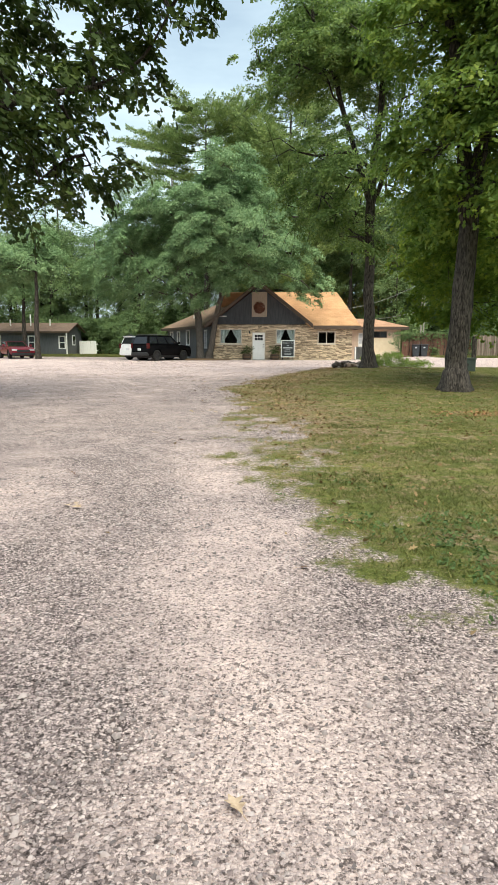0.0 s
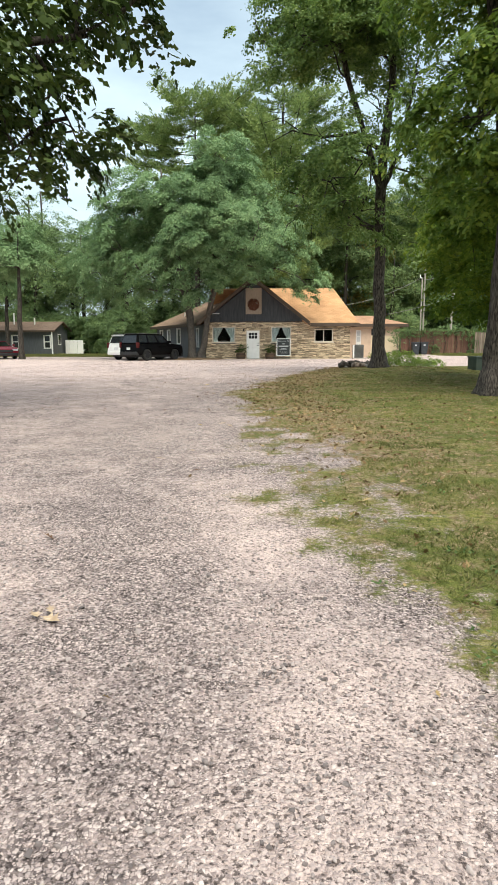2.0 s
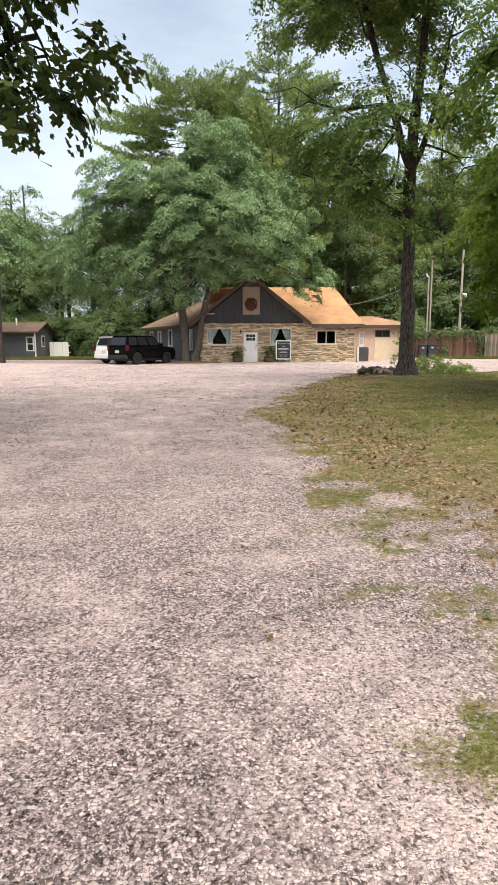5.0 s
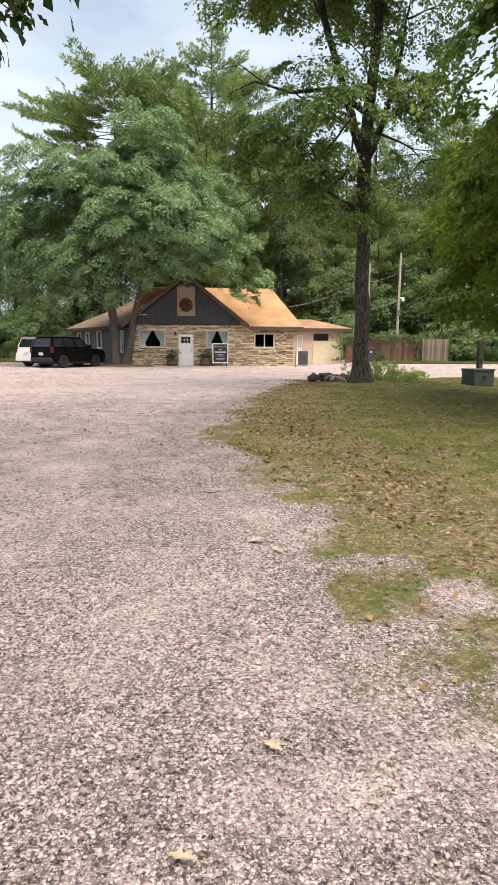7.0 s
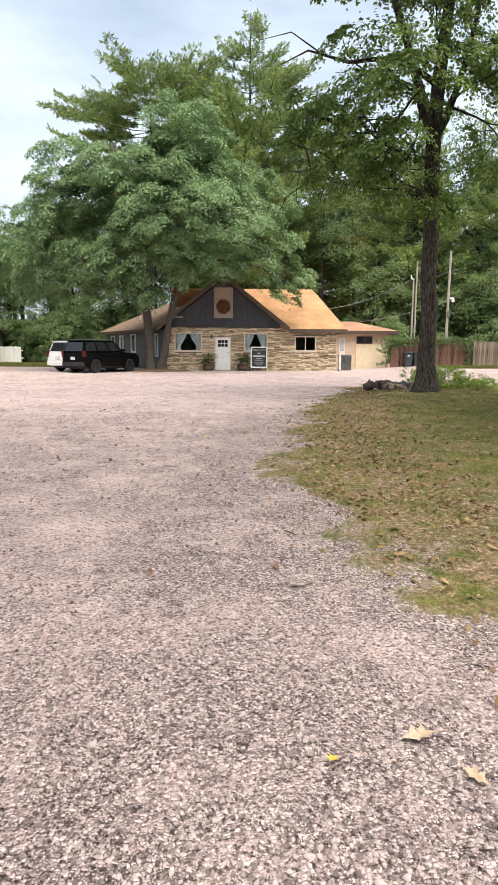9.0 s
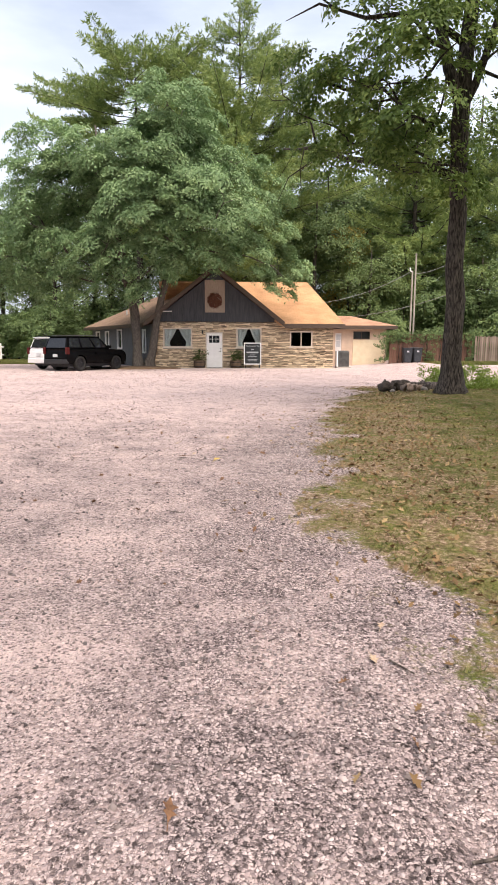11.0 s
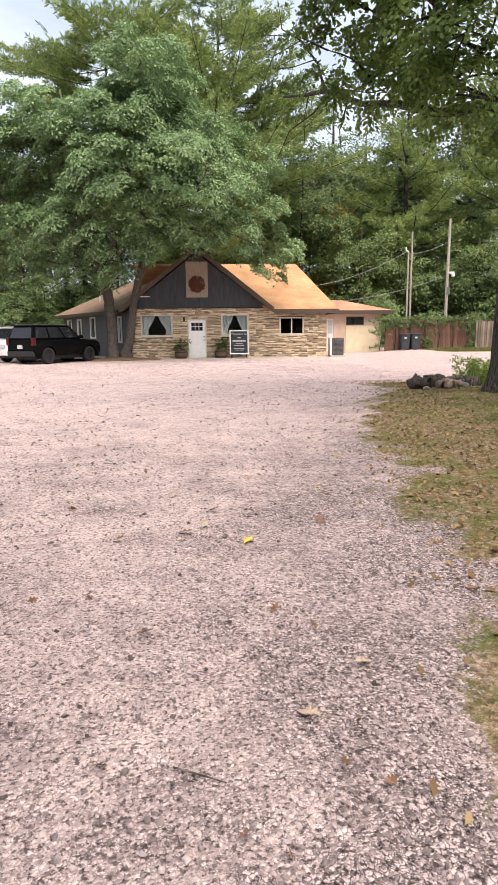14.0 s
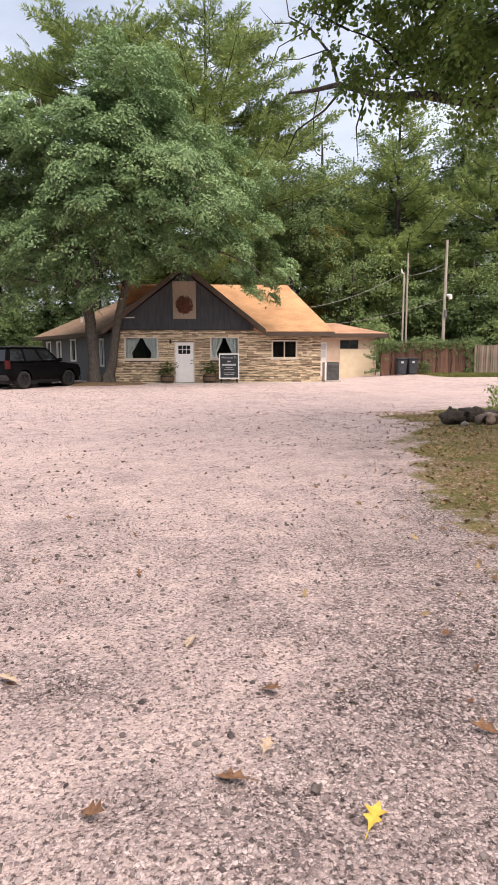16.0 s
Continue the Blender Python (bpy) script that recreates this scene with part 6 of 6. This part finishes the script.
            for p, q in zip(rings, rings[1:] + rings[:1]):
                for k in range(22):
                    bm.faces.new((p[k], p[(k + 1) % 22], q[(k + 1) % 22], q[k]))
            bmesh.ops.recalc_face_normals(bm, faces=bm.faces[:])
            part("tyre", bm, M_TYRE, w, smooth=True)
            bm = bmesh.new()
            add_tube(bm, [(x, cy - 0.3 * tyres, wheel_r), (x, cy + 0.3 * tyres, wheel_r)], [wheel_r * 0.6, wheel_r * 0.6], 18)
            for k in range(5):
                add_box(bm, -0.03, 0.03, -0.015, 0.015, 0.03, wheel_r * 0.58, Matrix.Translation((x, cy + y * 0.33 * tyres, wheel_r)) @ Matrix.Rotation(2 * math.pi * k / 5, 4, "Y"))
            part("rim", bm, rim, w)
    part("rear_bumper", box(-h - 0.05, -h + 0.12, -width * 0.45, width * 0.45, 0.36, 0.60, 0.03), M_TRIM if tall_lights and body is M_CARBLACK else body, t)
    part("front_bumper", box(h - 0.12, h + 0.05, -width * 0.45, width * 0.45, 0.26, 0.46, 0.03), M_TRIM, t)
    part("grille", box(h - 0.05, h + 0.015, -width * 0.26, width * 0.26, 0.5, nose - 0.16, 0.01), M_TRIM, t)
    part("plate", box(-h - 0.03, -h - 0.005, -0.16, 0.16, 0.72, 0.88), M_PLATE, t)
    for y in (-width / 2 - 0.004, width / 2 - 0.006):
        for x in (-0.35, 0.65):
            part("door_handle", box(x - 0.1, x + 0.1, y - 0.015, y + 0.02, belt - 0.16, belt - 0.12), body, t)
    return t


car("black_car", "glossy black sport utility car parked beside the lodge", pose(-6.45, -2.75, gz(-6.45, -2.75), 0, 0, 57), M_CARBLACK, 4.45, 1.82, 1.14, 1.78, 1.02, 0.98, 0.3, -2.21, -1.98, 0.38, (1.38, -1.34), M_RIMDARK, 2.0)
car("white_car", "white sport utility car parked beside a black one", pose(-7.75, -0.95, gz(-7.75, -0.95), 0, 0, 58), M_CARWHITE, 4.6, 1.86, 1.12, 1.74, 1.02, 1.0, 0.3, -2.22, -1.98, 0.36, (1.4, -1.35), M_RIM, 1.9)
car("red_car", "dark red low sports coupe parked facing the lot", pose(-19.25, 1.2, gz(-19.25, 1.2), 0, 0, -52), M_CARRED, 4.75, 1.9, 0.92, 1.34, 0.86, 0.75, -0.25, -1.95, -1.15, 0.35, (1.45, -1.4), M_RIMDARK, 2.0, tall_lights=False)

# ---- grey cabin ----
cabin = thing("cabin", "small dark grey cabin with brown roof and white windows", "house", pose(-19.1, 12.65, gz(-19.1, 12.65)))
CW = [(-0.95, -0.22, 0.55, 1.84), (-4.05, -3.3, 0.55, 1.86), (-7.6, -6.8, 0.55, 1.86)]
part("wall", wall_boxes(-11, 0, -0.2, 2.3, 0, 0.15, CW), M_SIDING_GREY, cabin)
part("gable_wall", prism([(0.155, -0.2), (4.0, -0.2), (4.0, 2.3), (2.0, 3.05), (0.155, 2.3)], 0.15, "x", -0.15), M_SIDING_GREY, cabin)
part("back_wall", box(-11, -0.155, 3.85, 4.0, -0.2, 2.3), M_SIDING_GREY, cabin)
part("end_wall", prism([(0.155, -0.2), (3.845, -0.2), (3.845, 2.3), (2.0, 3.05), (0.155, 2.3)], 0.15, "x", -11), M_SIDING_GREY, cabin)
for x0, x1, z0, z1 in CW:
    g = new("window")
    g.parent = cabin
    bm = bmesh.new()
    for a in ((x0, x0 + 0.12, z0, z1), (x1 - 0.12, x1, z0, z1), (x0 + 0.12, x1 - 0.12, z1 - 0.1, z1), (x0 + 0.12, x1 - 0.12, z0, z0 + 0.1), (x0 + 0.12, x1 - 0.12, (z0 + z1) / 2 - 0.04, (z0 + z1) / 2 + 0.04)):
        add_box(bm, a[0], a[1], -0.04, 0.08, a[2], a[3])
    part("window_frame", bm, M_WHITE, g)
    part("pane", box(x0 + 0.12, x1 - 0.12, 0.03, 0.04, z0 + 0.1, z1 - 0.1), M_PANE_DARK, g)
g = new("window")
g.parent = cabin
part("window_frame", box(0.003, 0.04, 1.2, 2.0, 0.9, 1.95), M_WHITE, g)
part("pane", box(0.041, 0.05, 1.3, 1.9, 1.0, 1.85), M_PANE_DARK, g)
part("roof", slab([(-11.3, -0.5, 2.28), (0.35, -0.5, 2.28), (0.35, 2.0, 3.15), (-11.3, 2.0, 3.15)], 0.08), M_SHINGLE_BROWN, cabin)
part("roof", slab([(-11.3, 4.5, 2.28), (0.35, 4.5, 2.28), (0.35, 2.0, 3.15), (-11.3, 2.0, 3.15)], 0.08), M_SHINGLE_BROWN, cabin)
part("fascia", box(-11.3, 0.35, -0.55, -0.505, 2.12, 2.27), M_FASCIA, cabin)
part("porch_post", box(-0.02, 0.08, -0.48, -0.38, -0.1, 2.15), M_WHITE, cabin, "white porch post")
for x, z in ((-2.2, 0.75), (-6.3, 0.7), (-4.2, 1.2)):
    v = thing("vent_pipe", "slim white vent pipe on the cabin roof", "pipe", pose(-19.1 + x, 12.65 + 1.2, 2.85), "cabin vents")
    part("pipe", tube([(0, 0, 0), (0, 0, z)], [0.07, 0.07], 8), M_WHITE, v)

# concrete strip along the front
part("walkway", box(-3.0, 7.6, -0.9, -0.18, -0.1, 0.018, 0.01), M_CONCRETE)
tagged(bpy.data.objects["walkway"], "narrow pale concrete strip before the lodge", "pavement", kind="structure")

mound = part("soil_mound", lump(1.0, 4.0, (2.6, 1.7, 0.13), 3, 0.15), mottled("brown_mulch", (0.10, 0.06, 0.035), (0.27, 0.18, 0.11), 9, 0.95, bump=0.5, fine=50), smooth=True)
mound.matrix_basis = pose(-4.0, -0.7, gz(-4.0, -0.7) - 0.02)
tagged(mound, "low brown mulch mound round the twin oak", "mulch", kind="structure")


# ---- grass, litter and loose stones ----
def scatter(n, x0, x1, y0, y1, keep, seed):
    rng = np.random.default_rng(seed)
    x, y = rng.uniform(x0, x1, n), rng.uniform(y0, y1, n)
    k = rng.uniform(0, 1, n) < keep(x, y, rng)
    return x[k], y[k], rng


def patchy(x, y, scale, seed):
    """Smooth uneven cover between 0 and 1."""
    a = np.sin(x * scale * 1.3 + seed) + np.sin(y * scale * 1.1 + 1.7 * seed) + np.sin((x + y) * scale * 0.7 + 2.3 * seed) + np.sin((x - 1.6 * y) * scale * 1.9 + seed)
    return np.clip(a / 4 + 0.5, 0, 1)


def blades(name, label, x, y, rng, tall, wide, material):
    n = len(x)
    p = np.column_stack([x, y, ground_z(x, y) - 0.004])
    a = rng.uniform(0, 2 * math.pi, n)
    w = np.column_stack([np.cos(a), np.sin(a), np.zeros(n)]) * (wide * rng.uniform(0.6, 1.4, (n, 1)))
    h = tall * rng.uniform(0.4, 1.35, (n, 1))
    lean = np.column_stack([rng.normal(0, 0.95, n), rng.normal(0, 0.95, n), np.ones(n)]) * h
    ob = from_arrays(name, np.stack([p - w, p + w, p + lean], 1), 3, material)
    return tagged(ob, label, "grass", kind="stuff")


def lawn_keep(x, y, rng):
    strewn = np.clip((y + 42.5) / 3, 0, 1) * np.exp(-((x - np.interp(y, EDGE_Y, EDGE_X) - 0.9) / 1.1) ** 2)
    return np.clip((cover(x, y) - 0.5) * 3.5, 0, 1) * (0.45 + 0.55 * patchy(x, y, 5.0, 8)) * (1 - strewn * np.clip(0.25 + 1.2 * uneven(x, y, 0.6), 0, 1))


x, y, rng_g = scatter(640000, 1.2, 14, -47, -15, lawn_keep, 301)
blades("grass", "short patchy green lawn grass", x, y, rng_g, 0.026, 0.0042, M_GRASS)
x, y, rng_g = scatter(150000, 1.6, 8.0, -46, -38, lambda x, y, r: lawn_keep(x, y, r) * (uneven(x, y, 0.5) > 0.0), 302)
blades("grass", "coarser tufted grass at the drive's edge", x, y, rng_g, 0.034, 0.004, M_GRASS)
x, y, rng_g = scatter(40000, 13.5, 30, -2.5, 3, lambda x, y, r: lawn_value(x, y) > 0.5, 303)
blades("grass", "rough green grass along the fence", x, y, rng_g, 0.14, 0.012, M_GRASS)
x, y, rng_g = scatter(40000, -32, -9, 5, 14, lambda x, y, r: lawn_value(x, y) > 0.5, 304)
blades("grass", "mown green grass before the cabin", x, y, rng_g, 0.10, 0.014, M_GRASS)

# broad-leaved weeds in the lawn by the drive
x, y, rng_g = scatter(2600, 2.6, 6.5, -46, -40.5, lambda x, y, r: np.clip(cover(x, y) - 0.3, 0, 1) * np.where(y < -43.3, 1.4, 0.2) * np.clip(uneven(x, y, 0.55) * 2.5, 0, 1) * (x < np.interp(y, EDGE_Y, EDGE_X) + 1.9), 305)
c = np.column_stack([x, y, ground_z(x, y) + 0.03])
w = from_arrays("weed_patch", leaf_cloud(c, np.full(len(c), 0.06), 9, 0.029, rng_g, flat=0.3, up=0.8), 4, M_WEED_LOW)
tagged(w, "low broad-leaved green weeds in the lawn", "weeds", kind="stuff")


def flat_leaves(x, y, size, rng, lift=0.012, curl=0.25):
    n = len(x)
    c = np.column_stack([x, y, ground_z(x, y) + lift])
    nrm = np.column_stack([rng.normal(0, curl, n), rng.normal(0, curl, n), np.ones(n)])
    nrm /= np.linalg.norm(nrm, axis=1, keepdims=True)
    a = np.cross(nrm, rng.standard_normal((n, 3)))
    a /= np.linalg.norm(a, axis=1, keepdims=True)
    b = np.cross(nrm, a)
    s = size * rng.uniform(0.6, 1.3, (n, 1))
    shape = [(-0.62, 0.0, 0), (-0.30, -0.10, 0.05), (-0.22, -0.30, 0.14), (0.0, -0.13, 0.04), (0.14, -0.36, 0.16), (0.26, -0.14, 0.05), (0.60, 0.0, 0.05), (0.26, 0.14, 0.05), (0.14, 0.36, 0.16), (0.0, 0.13, 0.04), (-0.22, 0.30, 0.14), (-0.30, 0.10, 0.05)]
    return np.stack([c + s * (u * a + v * b + h * nrm) for u, v, h in shape], 1)


def litter_keep(x, y, r):
    edge = np.exp(-((x - np.interp(y, EDGE_Y, EDGE_X) - 0.8) / 0.8) ** 2)
    return np.clip(edge * np.clip((y + 41) / 5, 0.06, 1) + 0.22 * np.clip((y + 47) / 10, 0.1, 1) * (x > np.interp(y, EDGE_Y, EDGE_X)) + 0.001, 0, 1) * (0.4 + 0.6 * patchy(x, y, 4.0, 4))


x, y, rng_g = scatter(66000, -3, 10, -46, -18, litter_keep, 311)
tagged(from_arrays("leaf_litter", flat_leaves(x, y, 0.05, rng_g, 0.014, 0.6), 12, M_LITTER), "dry tan oak leaves strewn along the lawn edge", "leaves", kind="stuff")
x, y, rng_g = scatter(1000, -8, 4, -36, -4, lambda x, y, r: np.full(len(x), 0.8), 312)
tagged(from_arrays("leaf_litter", flat_leaves(x, y, 0.048, rng_g, 0.014, 0.8), 12, M_LEAF_BROWN), "dark curled leaves and bits strewn over the lot", "leaves", kind="stuff")
x, y, rng_g = scatter(2600, 5.6, 9.5, -38.6, -36.6, lambda x, y, r: np.exp(-((x - 7.0) / 1.3) ** 2 - ((y + 37.5) / 0.4) ** 2), 313)
tagged(from_arrays("leaf_litter", flat_leaves(x, y, 0.05, rng_g, 0.016, 0.4), 12, M_LEAF_RUST), "rusty fallen leaves gathered on the lawn", "leaves", kind="stuff")

# single leaves that lie clear on the gravel
FALLEN = [(0.54, -30.02, "B"), (0.47, -30.38, "T"), (0.34, -30.53, "B"), (0.73, -30.74, "Y"), (0.23, -29.57, "T"), (-0.07, -30.63, "B"), (1.43, -29.62, "B"), (0.8, -30.07, "T"), (1.25, -30.37, "B"), (-0.52, -29.82, "T"),
          (1.52, -34.72, "T"), (1.41, -35.02, "T"), (1.12, -33.86, "B"), (1.43, -37.52, "Y"), (1.75, -37.4, "T"), (1.87, -37.61, "T"), (0.61, -35.84, "B"), (1.48, -43.76, "T"), (1.57, -43.8, "T"), (1.53, -43.7, "T"), (3.3, -44.94, "T"), (1.13, -42.64, "B"),
          (1.61, -39.57, "T"), (1.32, -40.01, "T"), (3.08, -46.8, "T"), (0.19, -31.86, "B"), (0.8, -32.49, "T"), (1.07, -32.18, "T"), (1.57, -31.38, "T"), (1.81, -40.6, "B")]
rng_f = np.random.default_rng(321)
kind_of = {"B": (M_LEAF_BROWN, "curled brown oak leaf lying on gravel"), "T": (M_LEAF_TAN, "pale tan oak leaf lying on gravel"), "Y": (M_LEAF_YELLOW, "yellow oak leaf lying on gravel")}
for x, y, k in FALLEN:
    mat_leaf, lab = kind_of[k]
    v = flat_leaves(np.array([x]), np.array([y]), 0.085 if k != "B" else 0.08, rng_f, 0.02, 0.22 if k != "B" else 0.5)[0]
    bm = bmesh.new()
    mid = bm.verts.new(v.mean(0) - np.array([0, 0, 0.006]))
    ring = [bm.verts.new(p) for p in v]
    for i in range(12):
        bm.faces.new((mid, ring[i], ring[(i + 1) % 12]))
    add_tube(bm, [tuple(v[0]), tuple(v[0] + (v[0] - v[6]) * 0.25)], [0.002, 0.0015], 4)
    tagged(part("fallen_leaf", bm, mat_leaf), lab, "leaf", "fallen leaves")

# twigs on the lot
rng_t = np.random.default_rng(331)
runs = []
for i in range(60):
    x, y = rng_t.uniform(-5, 2.2), rng_t.uniform(-37, -16)
    a, s = rng_t.uniform(0, 6.28), rng_t.uniform(0.04, 0.16)
    p = [(x + s * q * math.cos(a) + rng_t.normal(0, 0.01), y + s * q * math.sin(a) + rng_t.normal(0, 0.01)) for q in (0, 0.5, 1)]
    runs.append(([(u, v, gz(u, v) + 0.008) for u, v in p], [0.005, 0.0045, 0.003]))
runs.append(([(0.34, -32.70, gz(0.34, -32.70) + 0.008), (0.42, -32.74, gz(0.42, -32.74) + 0.009), (0.5, -32.78, gz(0.5, -32.78) + 0.008)], [0.003, 0.003, 0.002]))
tagged(part("twig_litter", wood_mesh(runs, 5), M_DEADWOOD), "small dark twigs scattered on the gravel", "twigs", kind="stuff")


def chips(name, label, n, x0, x1, y0, y1, keep, size, seed, material=M_STONES):
    """Loose angular stones: faceted chips lying on the ground."""
    x, y, rng = scatter(n, x0, x1, y0, y1, keep, seed)
    n = len(x)
    s = size * np.exp(rng.normal(0, 0.28, (n, 1, 1)))
    base = np.array([(1, 0.2, 0), (-0.2, 1, 0), (-1, -0.2, 0), (0.2, -1, 0), (0.62, 0.1, 0.8), (-0.1, 0.62, 0.8), (-0.62, -0.1, 0.8), (0.1, -0.62, 0.8)], float)[None] * rng.uniform(0.75, 1.2, (n, 8, 1)) + rng.normal(0, 0.15, (n, 8, 3))
    base[:, :, 0] *= rng.uniform(0.8, 1.35, (n, 1))
    a = rng.uniform(0, 2 * math.pi, n)[:, None]
    tilt = rng.normal(0, 0.35, (n, 1))
    bx, by, bz = base[:, :, 0], base[:, :, 1] * np.cos(tilt) - base[:, :, 2] * np.sin(tilt), base[:, :, 1] * np.sin(tilt) + base[:, :, 2] * np.cos(tilt)
    v = np.stack([bx * np.cos(a) - by * np.sin(a), bx * np.sin(a) + by * np.cos(a), bz], -1) * s
    v += np.stack([x, y, ground_z(x, y) - 0.22 * s[:, 0, 0]], -1)[:, None]
    quad = np.array([(0, 1, 5, 4), (1, 2, 6, 5), (2, 3, 7, 6), (3, 0, 4, 7), (4, 5, 6, 7)])
    idx = (np.arange(n)[:, None, None] * 8 + quad[None]).astype(np.int32)
    me = bpy.data.meshes.new(name)
    me.vertices.add(n * 8)
    me.vertices.foreach_set("co", v.astype(np.float32).ravel())
    me.loops.add(n * 20)
    me.loops.foreach_set("vertex_index", idx.ravel())
    me.polygons.add(n * 5)
    me.polygons.foreach_set("loop_start", np.arange(0, n * 20, 4, dtype=np.int32))
    me.update(calc_edges=True)
    me.materials.append(material)
    return tagged(new(name, me), label, "gravel", kind="stuff")


def lane(y):
    return np.interp(y, [-48, -39, -32, -24], [3.0, 1.1, 0.25, 0.0])


def gravel_keep(x, y, r):
    loose = 0.5 + 0.5 * uneven(x, y, 1.3) + 0.35 * uneven(x, y, 0.45)
    bare = np.clip((np.interp(y, [-50, -40, -36, -30, -26], [-1.0, -0.4, 0.5, 1.0, 3.0]) - x) / 1.0 + 0.5, 0, 1) * np.clip((y + 40) / 5, 0, 1)
    return np.where(np.abs(x - lane(y)) < 2.6, 1.0, 0) * np.clip(loose, 0.12, 1) * (1 - 0.6 * bare) * (cover(x, y) < 0.5)


chips("loose_gravel", "loose pinkish grey crushed gravel on the drive", 185000, -2.6, 5.8, -47.5, -27, gravel_keep, 0.0072, 341)
chips("loose_gravel", "scattered darker stones on the gravel lot", 20000, -9, 8, -37, -26, lambda x, y, r: (lawn_value(x, y) < 0.45) * (0.25 + 0.75 * patchy(x, y, 1.2, 9)), 0.0095, 343, M_STONES_DARK)
chips("loose_gravel", "dark pebbles strewn over the far lot", 24000, -10, 7, -29, -3, lambda x, y, r: (lawn_value(x, y) < 0.45) * np.clip(0.5 + 0.6 * uneven(x, y, 1.1) + 0.4 * uneven(x, y, 0.4), 0.05, 1), 0.0125, 344, M_STONES_DARK)

# ---- ledge stones of the front wall ----
rng_s = np.random.default_rng(351)
shapes = []
for k in range(8):
    bm = bmesh.new()
    add_box(bm, 0, 1, -1, 0, 0, 1)
    bmesh.ops.subdivide_edges(bm, edges=[e for e in bm.edges if abs(e.verts[0].co.x - e.verts[1].co.x) > 0.5], cuts=2)
    for v in bm.verts:
        if v.co.y < -0.5:
            v.co.y += rng_s.uniform(0.0, 0.45)
            v.co.z += rng_s.uniform(-0.07, 0.07)
            v.co.x += rng_s.uniform(0, 0.03) if v.co.x < 0.5 else -rng_s.uniform(0, 0.03)
    me = bpy.data.meshes.new("stone")
    bm.to_mesh(me)
    bm.free()
    me.materials.append(M_STONE)
    shapes.append(me)
HOLES = [(DOOR[0], DOOR[1], DOOR[2] - 0.2, DOOR[3])] + [(a, b, c - 0.06, d) for a, b, c, d in WINDOWS]
laid = []
z = 0.0
while z < 2.64:
    tall = min(rng_s.uniform(0.06, 0.115), 2.655 - z)
    spans = [(-3.05, 7.52)]
    for a, b, c, d in HOLES:
        if c < z + tall * 0.7 and d > z + tall * 0.3:
            spans = [q for s0, s1 in spans for q in ((s0, min(s1, a)), (max(s0, b), s1)) if q[1] - q[0] > 0.02]
    for s0, s1 in spans:
        x = s0
        while x < s1 - 0.01:
            far = min(rng_s.uniform(0.18, 0.55), s1 - x)
            if s1 - x - far < 0.15:
                far = s1 - x
            laid.append((x, z, far, tall, rng_s.uniform(0.03, 0.095), int(rng_s.integers(0, 8))))
            x += far
    z += tall
laid.sort(key=lambda q: abs(q[0] + q[2] / 2 - 1.4))
rest = bmesh.new()
for i, (x, z, far, tall, deep, k) in enumerate(laid):
    m = Matrix.Translation((x + 0.005, 0.018, z + 0.006 + rng_s.normal(0, 0.005))) @ Matrix.Rotation(rng_s.normal(0, 0.016), 4, "Y") @ Matrix.Diagonal((max(0.02, far - 0.009), deep, max(0.02, tall - 0.013 - abs(rng_s.normal(0, 0.006))), 1))
    if i < 300:
        ob = new("stone", shapes[k])
        ob.parent = house
        ob.matrix_basis = m
    else:
        add_box(rest, 0, 1, -1, 0, 0, 1, m)
tagged(part("stonework", rest, M_STONE_REST, house), kind="stuff")
